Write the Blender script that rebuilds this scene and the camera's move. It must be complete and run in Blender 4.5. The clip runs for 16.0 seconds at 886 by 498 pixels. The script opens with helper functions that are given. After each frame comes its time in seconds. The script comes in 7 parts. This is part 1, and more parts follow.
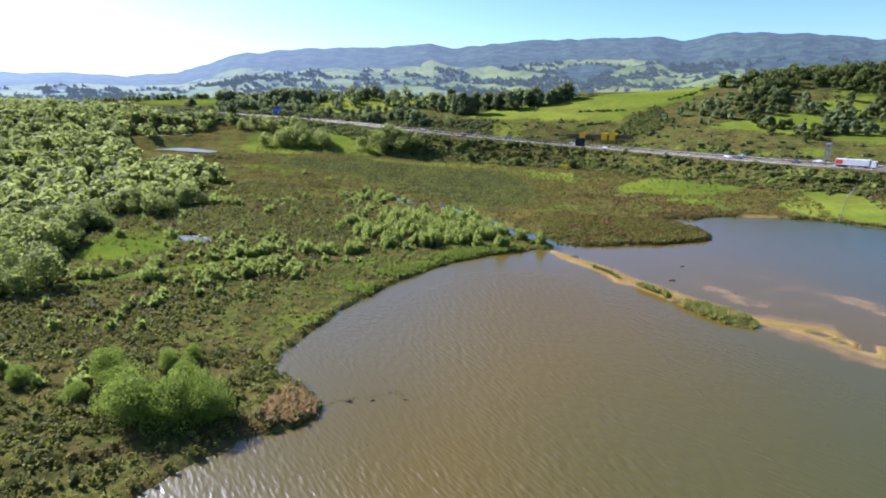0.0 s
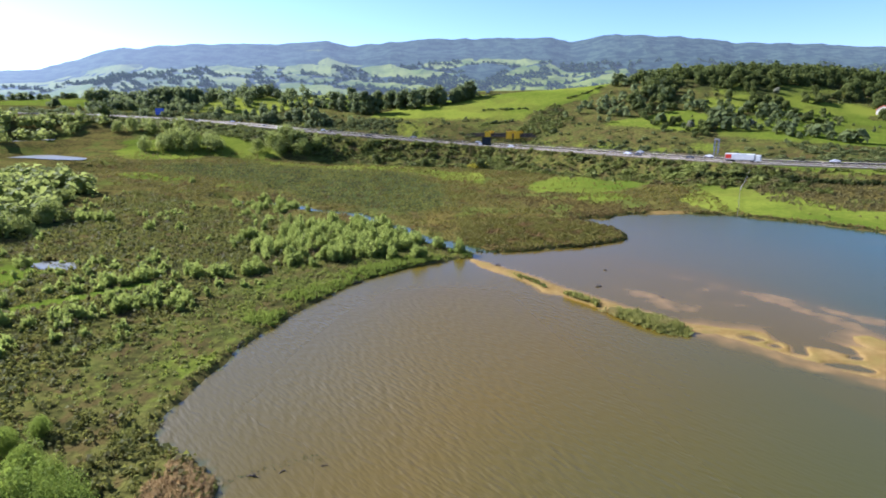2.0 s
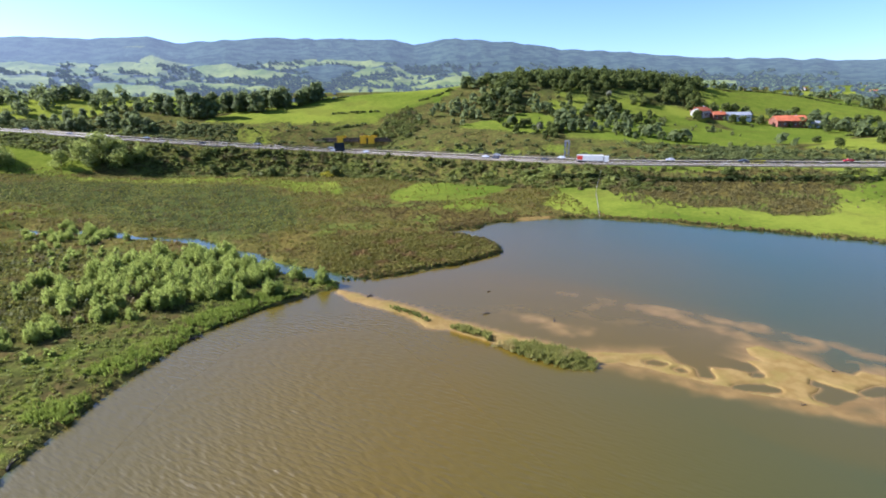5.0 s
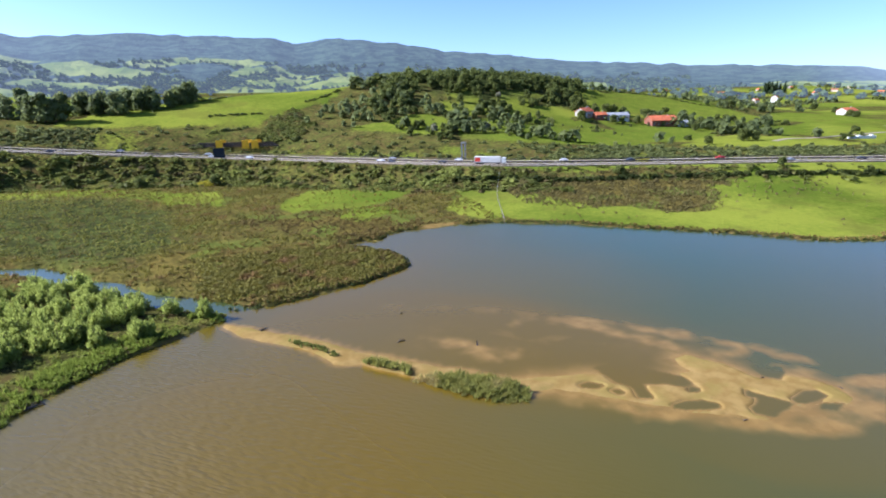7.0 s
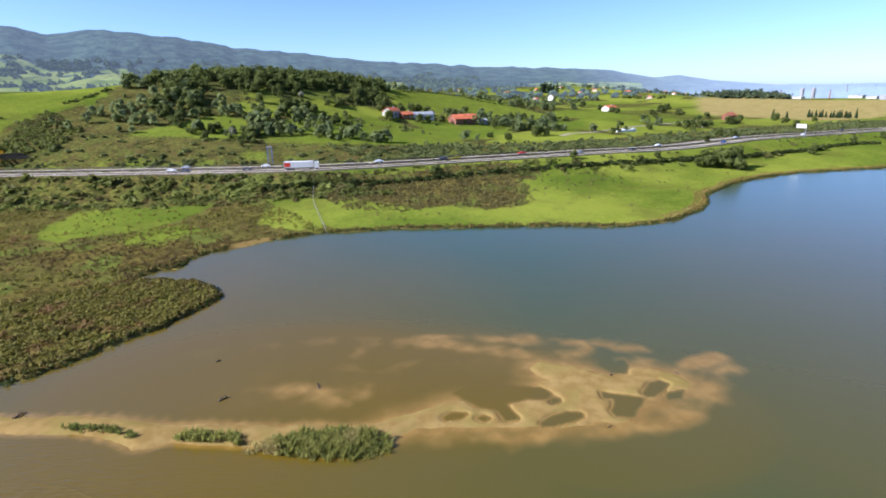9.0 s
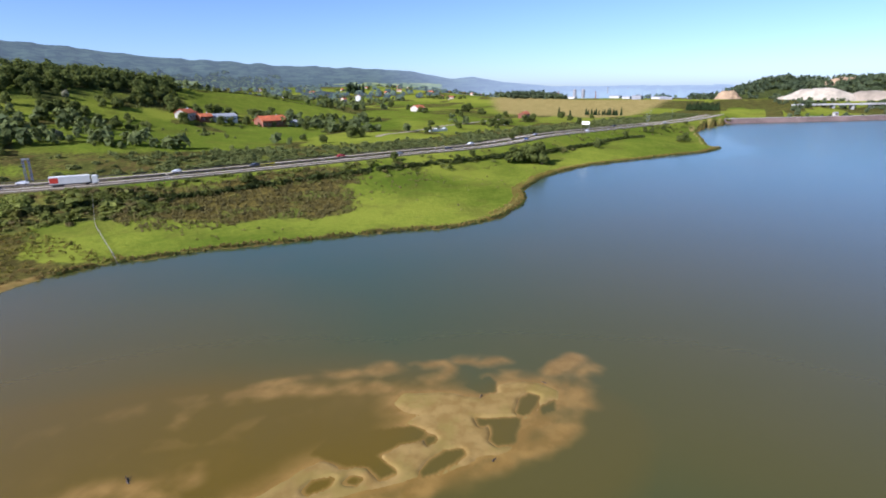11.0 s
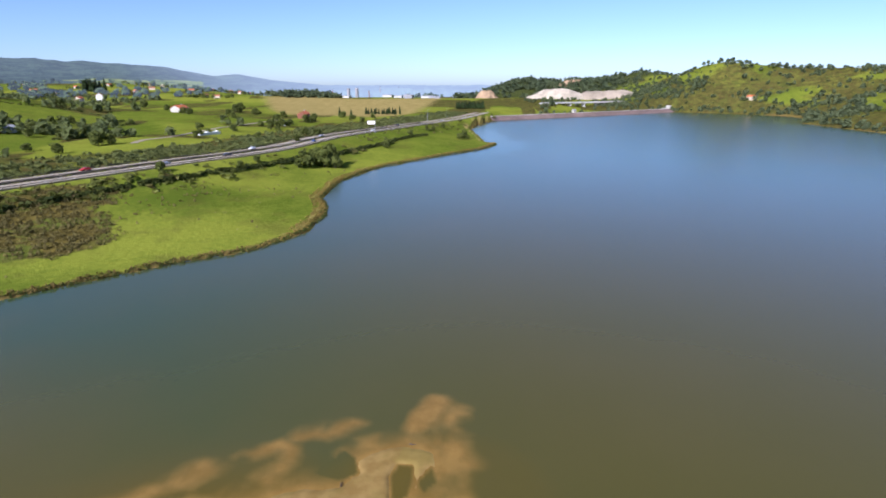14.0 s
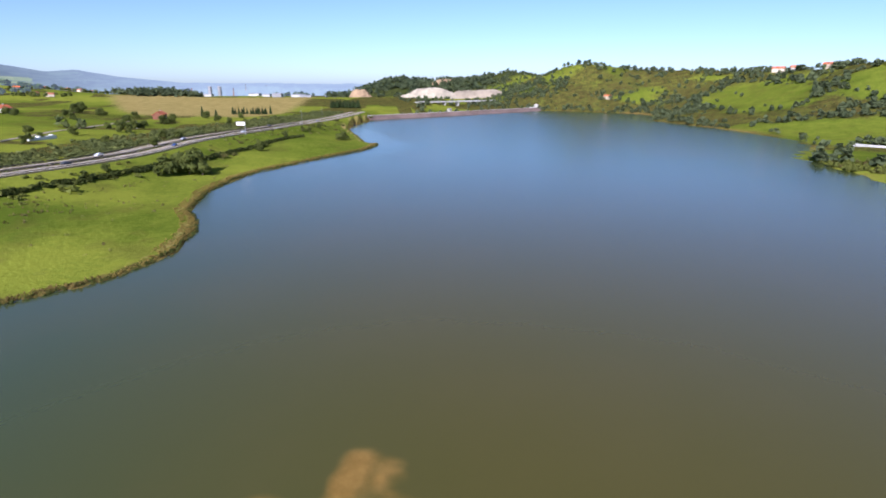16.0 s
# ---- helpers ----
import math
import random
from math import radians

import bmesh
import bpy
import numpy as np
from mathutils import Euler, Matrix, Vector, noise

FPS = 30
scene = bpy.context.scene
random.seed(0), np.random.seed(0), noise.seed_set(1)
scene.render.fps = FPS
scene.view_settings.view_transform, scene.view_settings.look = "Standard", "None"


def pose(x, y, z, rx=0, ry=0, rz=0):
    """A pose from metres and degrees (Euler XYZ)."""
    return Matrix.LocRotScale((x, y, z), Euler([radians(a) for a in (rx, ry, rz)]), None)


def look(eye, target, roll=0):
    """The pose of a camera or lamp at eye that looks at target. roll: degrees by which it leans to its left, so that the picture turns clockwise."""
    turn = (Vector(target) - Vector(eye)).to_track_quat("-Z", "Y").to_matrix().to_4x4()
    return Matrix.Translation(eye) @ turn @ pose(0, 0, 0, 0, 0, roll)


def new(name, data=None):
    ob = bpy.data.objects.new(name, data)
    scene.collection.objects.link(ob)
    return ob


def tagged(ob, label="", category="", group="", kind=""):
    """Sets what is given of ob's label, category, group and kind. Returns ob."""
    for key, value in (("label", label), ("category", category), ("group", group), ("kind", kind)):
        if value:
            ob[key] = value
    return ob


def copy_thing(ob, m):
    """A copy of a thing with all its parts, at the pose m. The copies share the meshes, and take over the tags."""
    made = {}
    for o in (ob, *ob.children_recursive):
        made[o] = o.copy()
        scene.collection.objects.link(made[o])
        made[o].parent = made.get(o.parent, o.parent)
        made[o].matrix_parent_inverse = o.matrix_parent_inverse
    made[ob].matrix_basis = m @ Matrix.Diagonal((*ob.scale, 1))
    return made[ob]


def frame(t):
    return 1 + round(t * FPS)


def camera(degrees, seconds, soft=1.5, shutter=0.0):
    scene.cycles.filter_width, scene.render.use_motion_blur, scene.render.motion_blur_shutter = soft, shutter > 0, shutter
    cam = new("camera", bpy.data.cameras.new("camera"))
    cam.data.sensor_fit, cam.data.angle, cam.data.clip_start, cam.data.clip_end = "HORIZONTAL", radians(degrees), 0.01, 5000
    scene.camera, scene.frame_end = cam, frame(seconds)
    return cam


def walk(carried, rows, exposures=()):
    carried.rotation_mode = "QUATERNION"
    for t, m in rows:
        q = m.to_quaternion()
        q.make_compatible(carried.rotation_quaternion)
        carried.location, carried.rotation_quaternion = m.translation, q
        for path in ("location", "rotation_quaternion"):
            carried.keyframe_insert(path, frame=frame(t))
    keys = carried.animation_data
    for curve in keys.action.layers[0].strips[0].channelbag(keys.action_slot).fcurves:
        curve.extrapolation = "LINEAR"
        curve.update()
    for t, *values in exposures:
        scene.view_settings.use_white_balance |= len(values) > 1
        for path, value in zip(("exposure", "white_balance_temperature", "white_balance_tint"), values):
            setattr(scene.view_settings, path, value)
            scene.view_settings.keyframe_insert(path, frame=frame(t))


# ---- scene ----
cam = camera(78.2, 16.0, soft=1.85)

PATH = [
    (0, (-16.042, 1.065, 44.609), (-16.525, 2.934, 44.086), -1.0),
    (0.5, (-17.373, 4.235, 44.634), (-17.774, 6.123, 44.109), -1.1),
    (1, (-18.603, 7.481, 44.673), (-18.922, 9.384, 44.147), -1.1),
    (1.5, (-19.711, 10.867, 44.759), (-19.946, 12.782, 44.229), -1.1),
    (2, (-20.679, 14.305, 44.914), (-20.828, 16.227, 44.38), -1.2),
    (2.5, (-21.492, 17.755, 45.133), (-21.554, 19.681, 44.597), -1.2),
    (3, (-22.113, 21.212, 45.345), (-22.089, 23.138, 44.806), -1.2),
    (3.5, (-22.506, 24.686, 45.462), (-22.394, 26.609, 44.924), -1.2),
    (4, (-22.796, 28.281, 45.541), (-22.596, 30.197, 45.003), -1.2),
    (6.5, (-22.447, 45.788, 45.628), (-21.817, 47.607, 45.087), -1.1),
    (7, (-22.065, 49.182, 45.627), (-21.329, 50.961, 45.084), -1.1),
    (7.5, (-21.478, 52.504, 45.647), (-20.6, 54.216, 45.101), -1.1),
    (8, (-20.61, 55.884, 45.685), (-19.579, 57.507, 45.136), -1.1),
    (8.5, (-19.577, 59.178, 45.739), (-18.404, 60.701, 45.185), -1.1),
    (9, (-18.247, 62.304, 45.773), (-16.95, 63.721, 45.216), -1.1),
    (11.5, (-9.447, 76.227, 45.706), (-7.686, 76.985, 45.138), -0.7),
    (12, (-7.169, 78.684, 45.746), (-5.357, 79.311, 45.177), -0.6),
    (12.5, (-4.579, 80.909, 45.763), (-2.733, 81.422, 45.191), -0.5),
    (13, (-1.911, 82.876, 45.73), (-0.037, 83.273, 45.156), -0.3),
    (13.5, (0.913, 84.838, 45.704), (2.807, 85.119, 45.126), -0.3),
    (14, (3.785, 86.535, 45.636), (5.693, 86.7, 45.058), -0.3),
    (14.5, (6.797, 88.13, 45.6), (8.711, 88.178, 45.022), -0.2),
    (15, (9.912, 89.491, 45.549), (11.825, 89.421, 44.97), -0.0),
    (15.5, (12.977, 90.645, 45.477), (14.883, 90.469, 44.897), 0.1),
    (16, (16.161, 91.638, 45.487), (18.055, 91.369, 44.905), 0.1),
]
walk(cam, [(t, look(eye, target, roll)) for t, eye, target, roll in PATH],
     exposures=[(0, 1.43, 5080, 21), (4, 1.51, 5120, 20), (8, 1.43, 5180, 19), (11.5, 1.00, 5310, 20), (16, 0.96, 5380, 23)])

# ---- sky and sun ----
SUN_SIDE, SUN_HEIGHT = -64.0, 33.0
world = bpy.data.worlds.new("sky")
scene.world = world
world.use_nodes = True
sky = world.node_tree.nodes.new("ShaderNodeTexSky")
sky.sky_type, sky.sun_disc = "NISHITA", False
sky.sun_elevation, sky.sun_rotation = radians(SUN_HEIGHT), radians(SUN_SIDE)
sky.air_density, sky.dust_density, sky.ozone_density, sky.altitude = 0.7, 0.55, 2.5, 50
world.node_tree.links.new(sky.outputs[0], world.node_tree.nodes["Background"].inputs[0])
world.node_tree.nodes["Background"].inputs[1].default_value = 0.075
sun = new("sun", bpy.data.lights.new("sun", "SUN"))
sun.data.energy, sun.data.angle, sun.data.color = 5.0, radians(0.53), (1.0, 0.93, 0.82)
sun.matrix_world = look((math.sin(radians(SUN_SIDE)) * math.cos(radians(SUN_HEIGHT)), math.cos(radians(SUN_SIDE)) * math.cos(radians(SUN_HEIGHT)), math.sin(radians(SUN_HEIGHT))), (0, 0, 0))

# ---- materials ----
class Nodes:
    """A small writer of node materials."""

    def __init__(self, name):
        self.material = bpy.data.materials.new(name)
        self.material.use_nodes = True
        self.tree = self.material.node_tree
        self.surface = self.tree.nodes["Principled BSDF"]
        self.out = self.tree.nodes["Material Output"]
        self.place = self.add("ShaderNodeNewGeometry").outputs["Position"]

    def add(self, kind, **settings):
        node = self.tree.nodes.new(kind)
        for key, value in settings.items():
            if key == "operation":
                node.operation = value
            elif key == "data_type":
                node.data_type = value
            elif key == "blend_type":
                node.blend_type = value
            elif key == "attribute_name":
                node.attribute_name = value
        return node

    def link(self, a, b):
        self.tree.links.new(a, b)

    def put(self, socket, value):
        if isinstance(value, (int, float, tuple, list)):
            if isinstance(value, (tuple, list)) and len(value) == 3 and len(socket.default_value) == 4:
                value = (*value, 1.0)
            socket.default_value = value
        else:
            self.link(value, socket)

    def noise(self, size, detail=4.0, rough=0.55, at=None, stretch=None):
        node = self.add("ShaderNodeTexNoise")
        where = at or self.place
        if stretch:
            m = self.add("ShaderNodeMapping")
            m.vector_type = "TEXTURE"
            self.link(where, m.inputs["Vector"])
            m.inputs["Rotation"].default_value = (0, 0, stretch[3])
            m.inputs["Scale"].default_value = stretch[:3]
            where = m.outputs[0]
        self.link(where, node.inputs["Vector"])
        node.inputs["Scale"].default_value = 1.0 / size
        node.inputs["Detail"].default_value = detail
        node.inputs["Roughness"].default_value = rough
        return node.outputs["Fac"]

    def step(self, value, a, b, lo=0.0, hi=1.0):
        node = self.add("ShaderNodeMapRange")
        node.interpolation_type = "SMOOTHSTEP"
        self.put(node.inputs[0], value)
        for n, v in enumerate((a, b, lo, hi)):
            node.inputs[1 + n].default_value = v
        return node.outputs[0]

    def math(self, operation, a, b=0.0, c=0.0):
        node = self.add("ShaderNodeMath", operation=operation)
        for n, v in enumerate((a, b, c)):
            self.put(node.inputs[n], v)
        return node.outputs[0]

    def mix(self, share, a, b, blend="MIX"):
        node = self.add("ShaderNodeMix", data_type="RGBA", blend_type=blend)
        self.put(node.inputs[0], share)
        self.put(node.inputs[6], a)
        self.put(node.inputs[7], b)
        return node.outputs[2]

    def value(self, name):
        return self.add("ShaderNodeAttribute", attribute_name=name).outputs["Fac"]

    def channels(self, name):
        node = self.add("ShaderNodeAttribute", attribute_name=name)
        parts = self.add("ShaderNodeSeparateColor")
        self.link(node.outputs["Color"], parts.inputs[0])
        return parts.outputs[0], parts.outputs[1], parts.outputs[2]

    def colour(self, value):
        self.put(self.surface.inputs["Base Color"], value)
        return self

    def gloss(self, rough, metal=0.0, specular=0.5):
        self.put(self.surface.inputs["Roughness"], rough)
        self.put(self.surface.inputs["Metallic"], metal)
        self.put(self.surface.inputs["Specular IOR Level"], specular)
        return self

    def bump(self, height, strength, distance):
        node = self.add("ShaderNodeBump")
        node.inputs["Strength"].default_value = strength
        node.inputs["Distance"].default_value = distance
        self.link(height, node.inputs["Height"])
        self.link(node.outputs[0], self.surface.inputs["Normal"])
        return self


def plain(name, colour, rough=0.7, metal=0.0, vary=0.18, size=0.6):
    n = Nodes(name)
    dark = tuple(c * (1 - vary) for c in colour)
    light = tuple(min(1, c * (1 + vary)) for c in colour)
    grain = n.noise(size)
    stain = n.noise(size * 7, 3)
    n.colour(n.mix(n.step(n.math("ADD", n.math("MULTIPLY", grain, 0.5), n.math("MULTIPLY", stain, 0.5)), 0.35, 0.65), dark, light))
    n.gloss(rough, metal, 0.5 if rough < 0.5 else 0.1)
    n.bump(grain, 0.2, size * 0.1)
    return n.material


def leaf_material(name, dark, light, glow=0.3, dry=None):
    """Leaves: they vary from plant to plant and from leaf to leaf, and let some of the sun through."""
    n = Nodes(name)
    tint = n.value("tint")
    island = n.tree.nodes.new("ShaderNodeNewGeometry").outputs["Random Per Island"]
    own = n.add("ShaderNodeObjectInfo").outputs["Random"]
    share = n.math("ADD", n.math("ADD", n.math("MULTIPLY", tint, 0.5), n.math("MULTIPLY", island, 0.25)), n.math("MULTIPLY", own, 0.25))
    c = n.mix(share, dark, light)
    if dry:
        c = n.mix(n.step(n.noise(9, 3), 0.52, 0.66), c, dry)
    n.colour(c)
    n.gloss(0.7, 0.0, 0.08)
    back = n.add("ShaderNodeBsdfTranslucent")
    n.link(n.mix(0.5, c, tuple(v * 1.25 for v in light)), back.inputs[0])
    both = n.add("ShaderNodeMixShader")
    both.inputs[0].default_value = glow
    n.link(n.surface.outputs[0], both.inputs[1])
    n.link(back.outputs[0], both.inputs[2])
    n.link(both.outputs[0], n.out.inputs[0])
    return n.material


def ground_material():
    n = Nodes("ground_cover")
    grass, sedge, sand = n.channels("cover")
    wood, dry, tone = n.channels("cover_more")
    coarse, fine, speck = n.noise(11, 5), n.noise(1.7, 5), n.noise(0.45, 4)
    mix = n.math("ADD", n.math("MULTIPLY", coarse, 0.45), n.math("MULTIPLY", fine, 0.55))
    marsh = n.mix(n.step(mix, 0.4, 0.62), (0.036, 0.038, 0.011), (0.102, 0.104, 0.022))
    marsh = n.mix(n.step(n.noise(4.5, 5), 0.50, 0.62), marsh, (0.084, 0.062, 0.021))
    brown = n.mix(n.step(mix, 0.4, 0.6), (0.056, 0.044, 0.012), (0.132, 0.102, 0.023))
    brown = n.mix(n.step(n.noise(17, 5), 0.52, 0.62), brown, (0.100, 0.114, 0.018))
    lawn = n.mix(n.step(n.math("ADD", n.math("MULTIPLY", mix, 0.6), n.math("MULTIPLY", tone, 0.4)), 0.32, 0.68), (0.076, 0.106, 0.010), (0.180, 0.198, 0.022))
    lawn = n.mix(n.step(n.noise(6, 6, 0.65), 0.58, 0.72, 0, 0.55), lawn, (0.110, 0.115, 0.018))
    lawn = n.mix(n.step(n.noise(24, 6, 0.62), 0.5, 0.64, 0, 0.4), lawn, (0.096, 0.088, 0.018))
    straw = n.mix(n.step(mix, 0.38, 0.62), (0.205, 0.156, 0.046), (0.300, 0.232, 0.080))
    # shade of the wood floor put into the ground colour; dark sedge shares it
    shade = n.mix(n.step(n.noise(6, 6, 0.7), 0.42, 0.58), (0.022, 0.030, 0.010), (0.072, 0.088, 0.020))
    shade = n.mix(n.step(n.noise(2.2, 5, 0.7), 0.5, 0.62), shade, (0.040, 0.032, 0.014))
    dune = n.mix(n.step(n.noise(2.6, 3), 0.35, 0.65), (0.190, 0.120, 0.035), (0.248, 0.164, 0.053))
    dune = n.mix(n.step(n.noise(7, 4), 0.45, 0.6, 0, 0.6), dune, (0.190, 0.142, 0.036))
    dune = n.mix(n.step(n.noise(0.9, 4), 0.55, 0.7, 0, 0.3), dune, (0.150, 0.110, 0.036))
    c = n.mix(sedge, marsh, brown)
    c = n.mix(n.step(n.math("ADD", grass, n.math("MULTIPLY", n.math("SUBTRACT", mix, 0.5), 1.1)), 0.36, 0.64), c, lawn)
    c = n.mix(n.step(n.math("ADD", dry, n.math("MULTIPLY", n.math("SUBTRACT", fine, 0.5), 0.6)), 0.3, 0.7), c, straw)
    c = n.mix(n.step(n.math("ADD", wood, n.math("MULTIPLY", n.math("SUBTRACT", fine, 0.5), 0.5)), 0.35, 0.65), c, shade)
    c = n.mix(sand, c, dune)
    n.colour(c)
    n.gloss(1.0, 0.0, 0.0)
    relief = n.math("MULTIPLY", n.math("ADD", fine, n.math("MULTIPLY", speck, 0.6)), n.math("SUBTRACT", 1.0, n.math("MULTIPLY", sand, 0.93)))
    n.bump(relief, 0.7, 0.5)
    return n.material


def water_material():
    n = Nodes("lake_water")
    depth = n.value("depth")
    silt = n.value("silt")
    deep = n.mix(silt, (0.030, 0.052, 0.017), (0.094, 0.060, 0.002))
    deep = n.mix(n.step(n.noise(38, 4, 0.6), 0.4, 0.66, 0, 0.15), deep, (0.085, 0.066, 0.018))
    shallow = n.mix(n.step(n.noise(4, 4), 0.35, 0.65), (0.172, 0.099, 0.016), (0.236, 0.138, 0.028))
    n.colour(n.mix(n.step(depth, -0.04, 0.46), shallow, deep))
    n.gloss(n.math("SUBTRACT", 0.37, n.math("MULTIPLY", n.value("calm"), 0.19)), 0.0, 0.6)
    n.surface.inputs["IOR"].default_value = 1.41
    swell = n.math("ADD", n.noise(0.56, 1, 0.3, stretch=(1.0, 3.6, 1.0, radians(48))), n.math("MULTIPLY", n.noise(0.95, 1, 0.3, stretch=(1.0, 3.4, 1.0, radians(28))), 0.45))
    ripple = n.noise(0.6, 3, 0.6, stretch=(1.0, 1.8, 1.0, radians(36)))
    calm = n.value("calm")
    n.bump(n.math("MULTIPLY", n.math("ADD", swell, n.math("MULTIPLY", ripple, 0.11)), n.math("SUBTRACT", 1.0, n.math("MULTIPLY", calm, 0.98))), 1.0, 0.22)
    return n.material


def hill_material():
    """Far wooded hills, their haze put in as a bluish emission."""
    n = Nodes("far_hills")
    clear = n.value("clear")
    woods = n.mix(n.step(n.noise(60, 6, 0.6), 0.4, 0.62), (0.018, 0.032, 0.026), (0.042, 0.064, 0.042))
    fields = n.mix(n.step(n.noise(160, 3), 0.4, 0.6), (0.095, 0.125, 0.020), (0.160, 0.180, 0.038))
    n.colour(n.mix(n.step(n.math("ADD", clear, n.math("MULTIPLY", n.math("SUBTRACT", n.noise(70, 5), 0.5), 0.7)), 0.34, 0.66), woods, fields))
    n.gloss(1.0, 0.0, 0.0)
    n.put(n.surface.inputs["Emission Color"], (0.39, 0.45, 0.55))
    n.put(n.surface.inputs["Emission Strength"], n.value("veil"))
    n.bump(n.noise(22, 5), 0.8, 12)
    return n.material


def far_leaf_material():
    n = Nodes("hazed_far_leaves")
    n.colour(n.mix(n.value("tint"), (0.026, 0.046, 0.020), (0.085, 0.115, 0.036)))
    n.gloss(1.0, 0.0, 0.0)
    # faint bluish emission stands in for haze over the distant trees
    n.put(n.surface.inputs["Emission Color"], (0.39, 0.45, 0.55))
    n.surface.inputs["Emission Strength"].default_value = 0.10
    return n.material


M_GROUND, M_WATER, M_HILL, M_FAR_LEAF = ground_material(), water_material(), hill_material(), far_leaf_material()
M_WILLOW = leaf_material("willow_leaves", (0.142, 0.178, 0.030), (0.325, 0.360, 0.074), 0.5)
M_GREAT = leaf_material("great_willow_leaves", (0.092, 0.135, 0.014), (0.265, 0.315, 0.044), 0.42)
M_WOOD = leaf_material("wet_wood_leaves", (0.165, 0.188, 0.042), (0.300, 0.322, 0.074), 0.56)
M_SCRUB = leaf_material("scrub_leaves", (0.072, 0.083, 0.02), (0.215, 0.232, 0.048), 0.45, (0.115, 0.084, 0.034))
M_TUSSOCK = leaf_material("sedge_blades", (0.074, 0.066, 0.016), (0.232, 0.203, 0.034), 0.35, (0.180, 0.100, 0.036))
M_MARSH = leaf_material("marsh_leaves", (0.060, 0.063, 0.016), (0.240, 0.232, 0.042), 0.4, (0.125, 0.085, 0.032))
M_HEDGE = leaf_material("hedge_leaves", (0.056, 0.071, 0.025), (0.196, 0.210, 0.060), 0.4)
M_BRACKEN = leaf_material("bracken_fronds", (0.150, 0.105, 0.026), (0.330, 0.240, 0.062), 0.42)
M_SLOPE = leaf_material("slope_bracken", (0.075, 0.062, 0.022), (0.215, 0.180, 0.058), 0.4)
M_EDGE = leaf_material("edge_sedge", (0.055, 0.042, 0.016), (0.205, 0.145, 0.042), 0.35)
M_DARK_HEDGE = leaf_material("hedge_of_bramble", (0.024, 0.034, 0.009), (0.085, 0.098, 0.020), 0.3)
M_GREEN_REED = leaf_material("green_reed_blades", (0.095, 0.130, 0.016), (0.225, 0.265, 0.038), 0.42)
M_LUSH = leaf_material("lush_leaves", (0.098, 0.118, 0.016), (0.262, 0.280, 0.042), 0.4, (0.150, 0.120, 0.034))
M_CONIFER = leaf_material("conifer_needles", (0.012, 0.024, 0.010), (0.050, 0.072, 0.020), 0.2)
M_GOLD = leaf_material("golden_leaves", (0.200, 0.190, 0.012), (0.420, 0.370, 0.030), 0.45)
M_TREE = leaf_material("hill_tree_leaves", (0.032, 0.046, 0.013), (0.158, 0.176, 0.038), 0.42)
M_REED = leaf_material("reed_blades", (0.090, 0.102, 0.018), (0.320, 0.305, 0.072), 0.5, (0.420, 0.320, 0.130))
# paler, bluer leaves for far trees: haze put into their base colour
M_HAZY = leaf_material("hazed_shore_leaves", (0.044, 0.062, 0.034), (0.145, 0.170, 0.075), 0.45)
# lighter, greyer than the hedge leaves, with distance haze put into the colour
M_VERGE = leaf_material("hazed_verge_leaves", (0.074, 0.094, 0.036), (0.215, 0.24, 0.078), 0.45)
M_BARK = plain("bark", (0.11, 0.085, 0.06), 0.9, 0, 0.3, 0.3)
M_ASPHALT = plain("worn_asphalt", (0.27, 0.220, 0.155), 1.0, 0, 0.16, 2.0)

# ---- the shape of the land ----
def smooth(a, b, v):
    s = np.clip((v - a) / (b - a), 0.0, 1.0)
    return s * s * (3 - 2 * s)


def lattice(ix, iy, seed):
    h = (ix.astype(np.int64) * 374761393 + iy.astype(np.int64) * 668265263 + seed * 974634721) & 0x7FFFFFFF
    h = ((h ^ (h >> 13)) * 1274126177) & 0x7FFFFFFF
    return ((h ^ (h >> 16)) & 0xFFFFF) / float(0xFFFFF)


def value_noise(x, y, seed):
    ix, iy = np.floor(x), np.floor(y)
    fx, fy = x - ix, y - iy
    fx, fy = fx * fx * (3 - 2 * fx), fy * fy * (3 - 2 * fy)
    a, b = lattice(ix, iy, seed), lattice(ix + 1, iy, seed)
    c, d = lattice(ix, iy + 1, seed), lattice(ix + 1, iy + 1, seed)
    return (a + (b - a) * fx) * (1 - fy) + (c + (d - c) * fx) * fy


def fbm(x, y, size, octaves=4, seed=1):
    """Noise from about -1 to 1, its largest lumps size metres across."""
    total, amount, weight = 0.0, 1.0, 0.0
    for n in range(octaves):
        k = 2.0 ** n / size
        total = total + amount * (value_noise(x * k + 17.3 * n, y * k - 9.1 * n, seed + n) * 2 - 1)
        weight += amount
        amount *= 0.5
    return total / weight * 1.5


def along(points, x, y):
    """The distance to a line of points, and what its further columns are there."""
    p = np.array(points, float)
    best = np.full(x.shape, 1e18)
    extra = [np.zeros(x.shape) for _ in range(p.shape[1] - 2)]
    side = np.zeros(x.shape)
    for a, b in zip(p[:-1], p[1:]):
        dx, dy = b[0] - a[0], b[1] - a[1]
        t = np.clip(((x - a[0]) * dx + (y - a[1]) * dy) / (dx * dx + dy * dy), 0, 1)
        ox, oy = x - a[0] - t * dx, y - a[1] - t * dy
        d = ox * ox + oy * oy
        near = d < best
        best = np.where(near, d, best)
        side = np.where(near, np.sign(dx * oy - dy * ox), side)
        for n in range(len(extra)):
            extra[n] = np.where(near, a[2 + n] + t * (b[2 + n] - a[2 + n]), extra[n])
    return (np.sqrt(best), side, *extra)


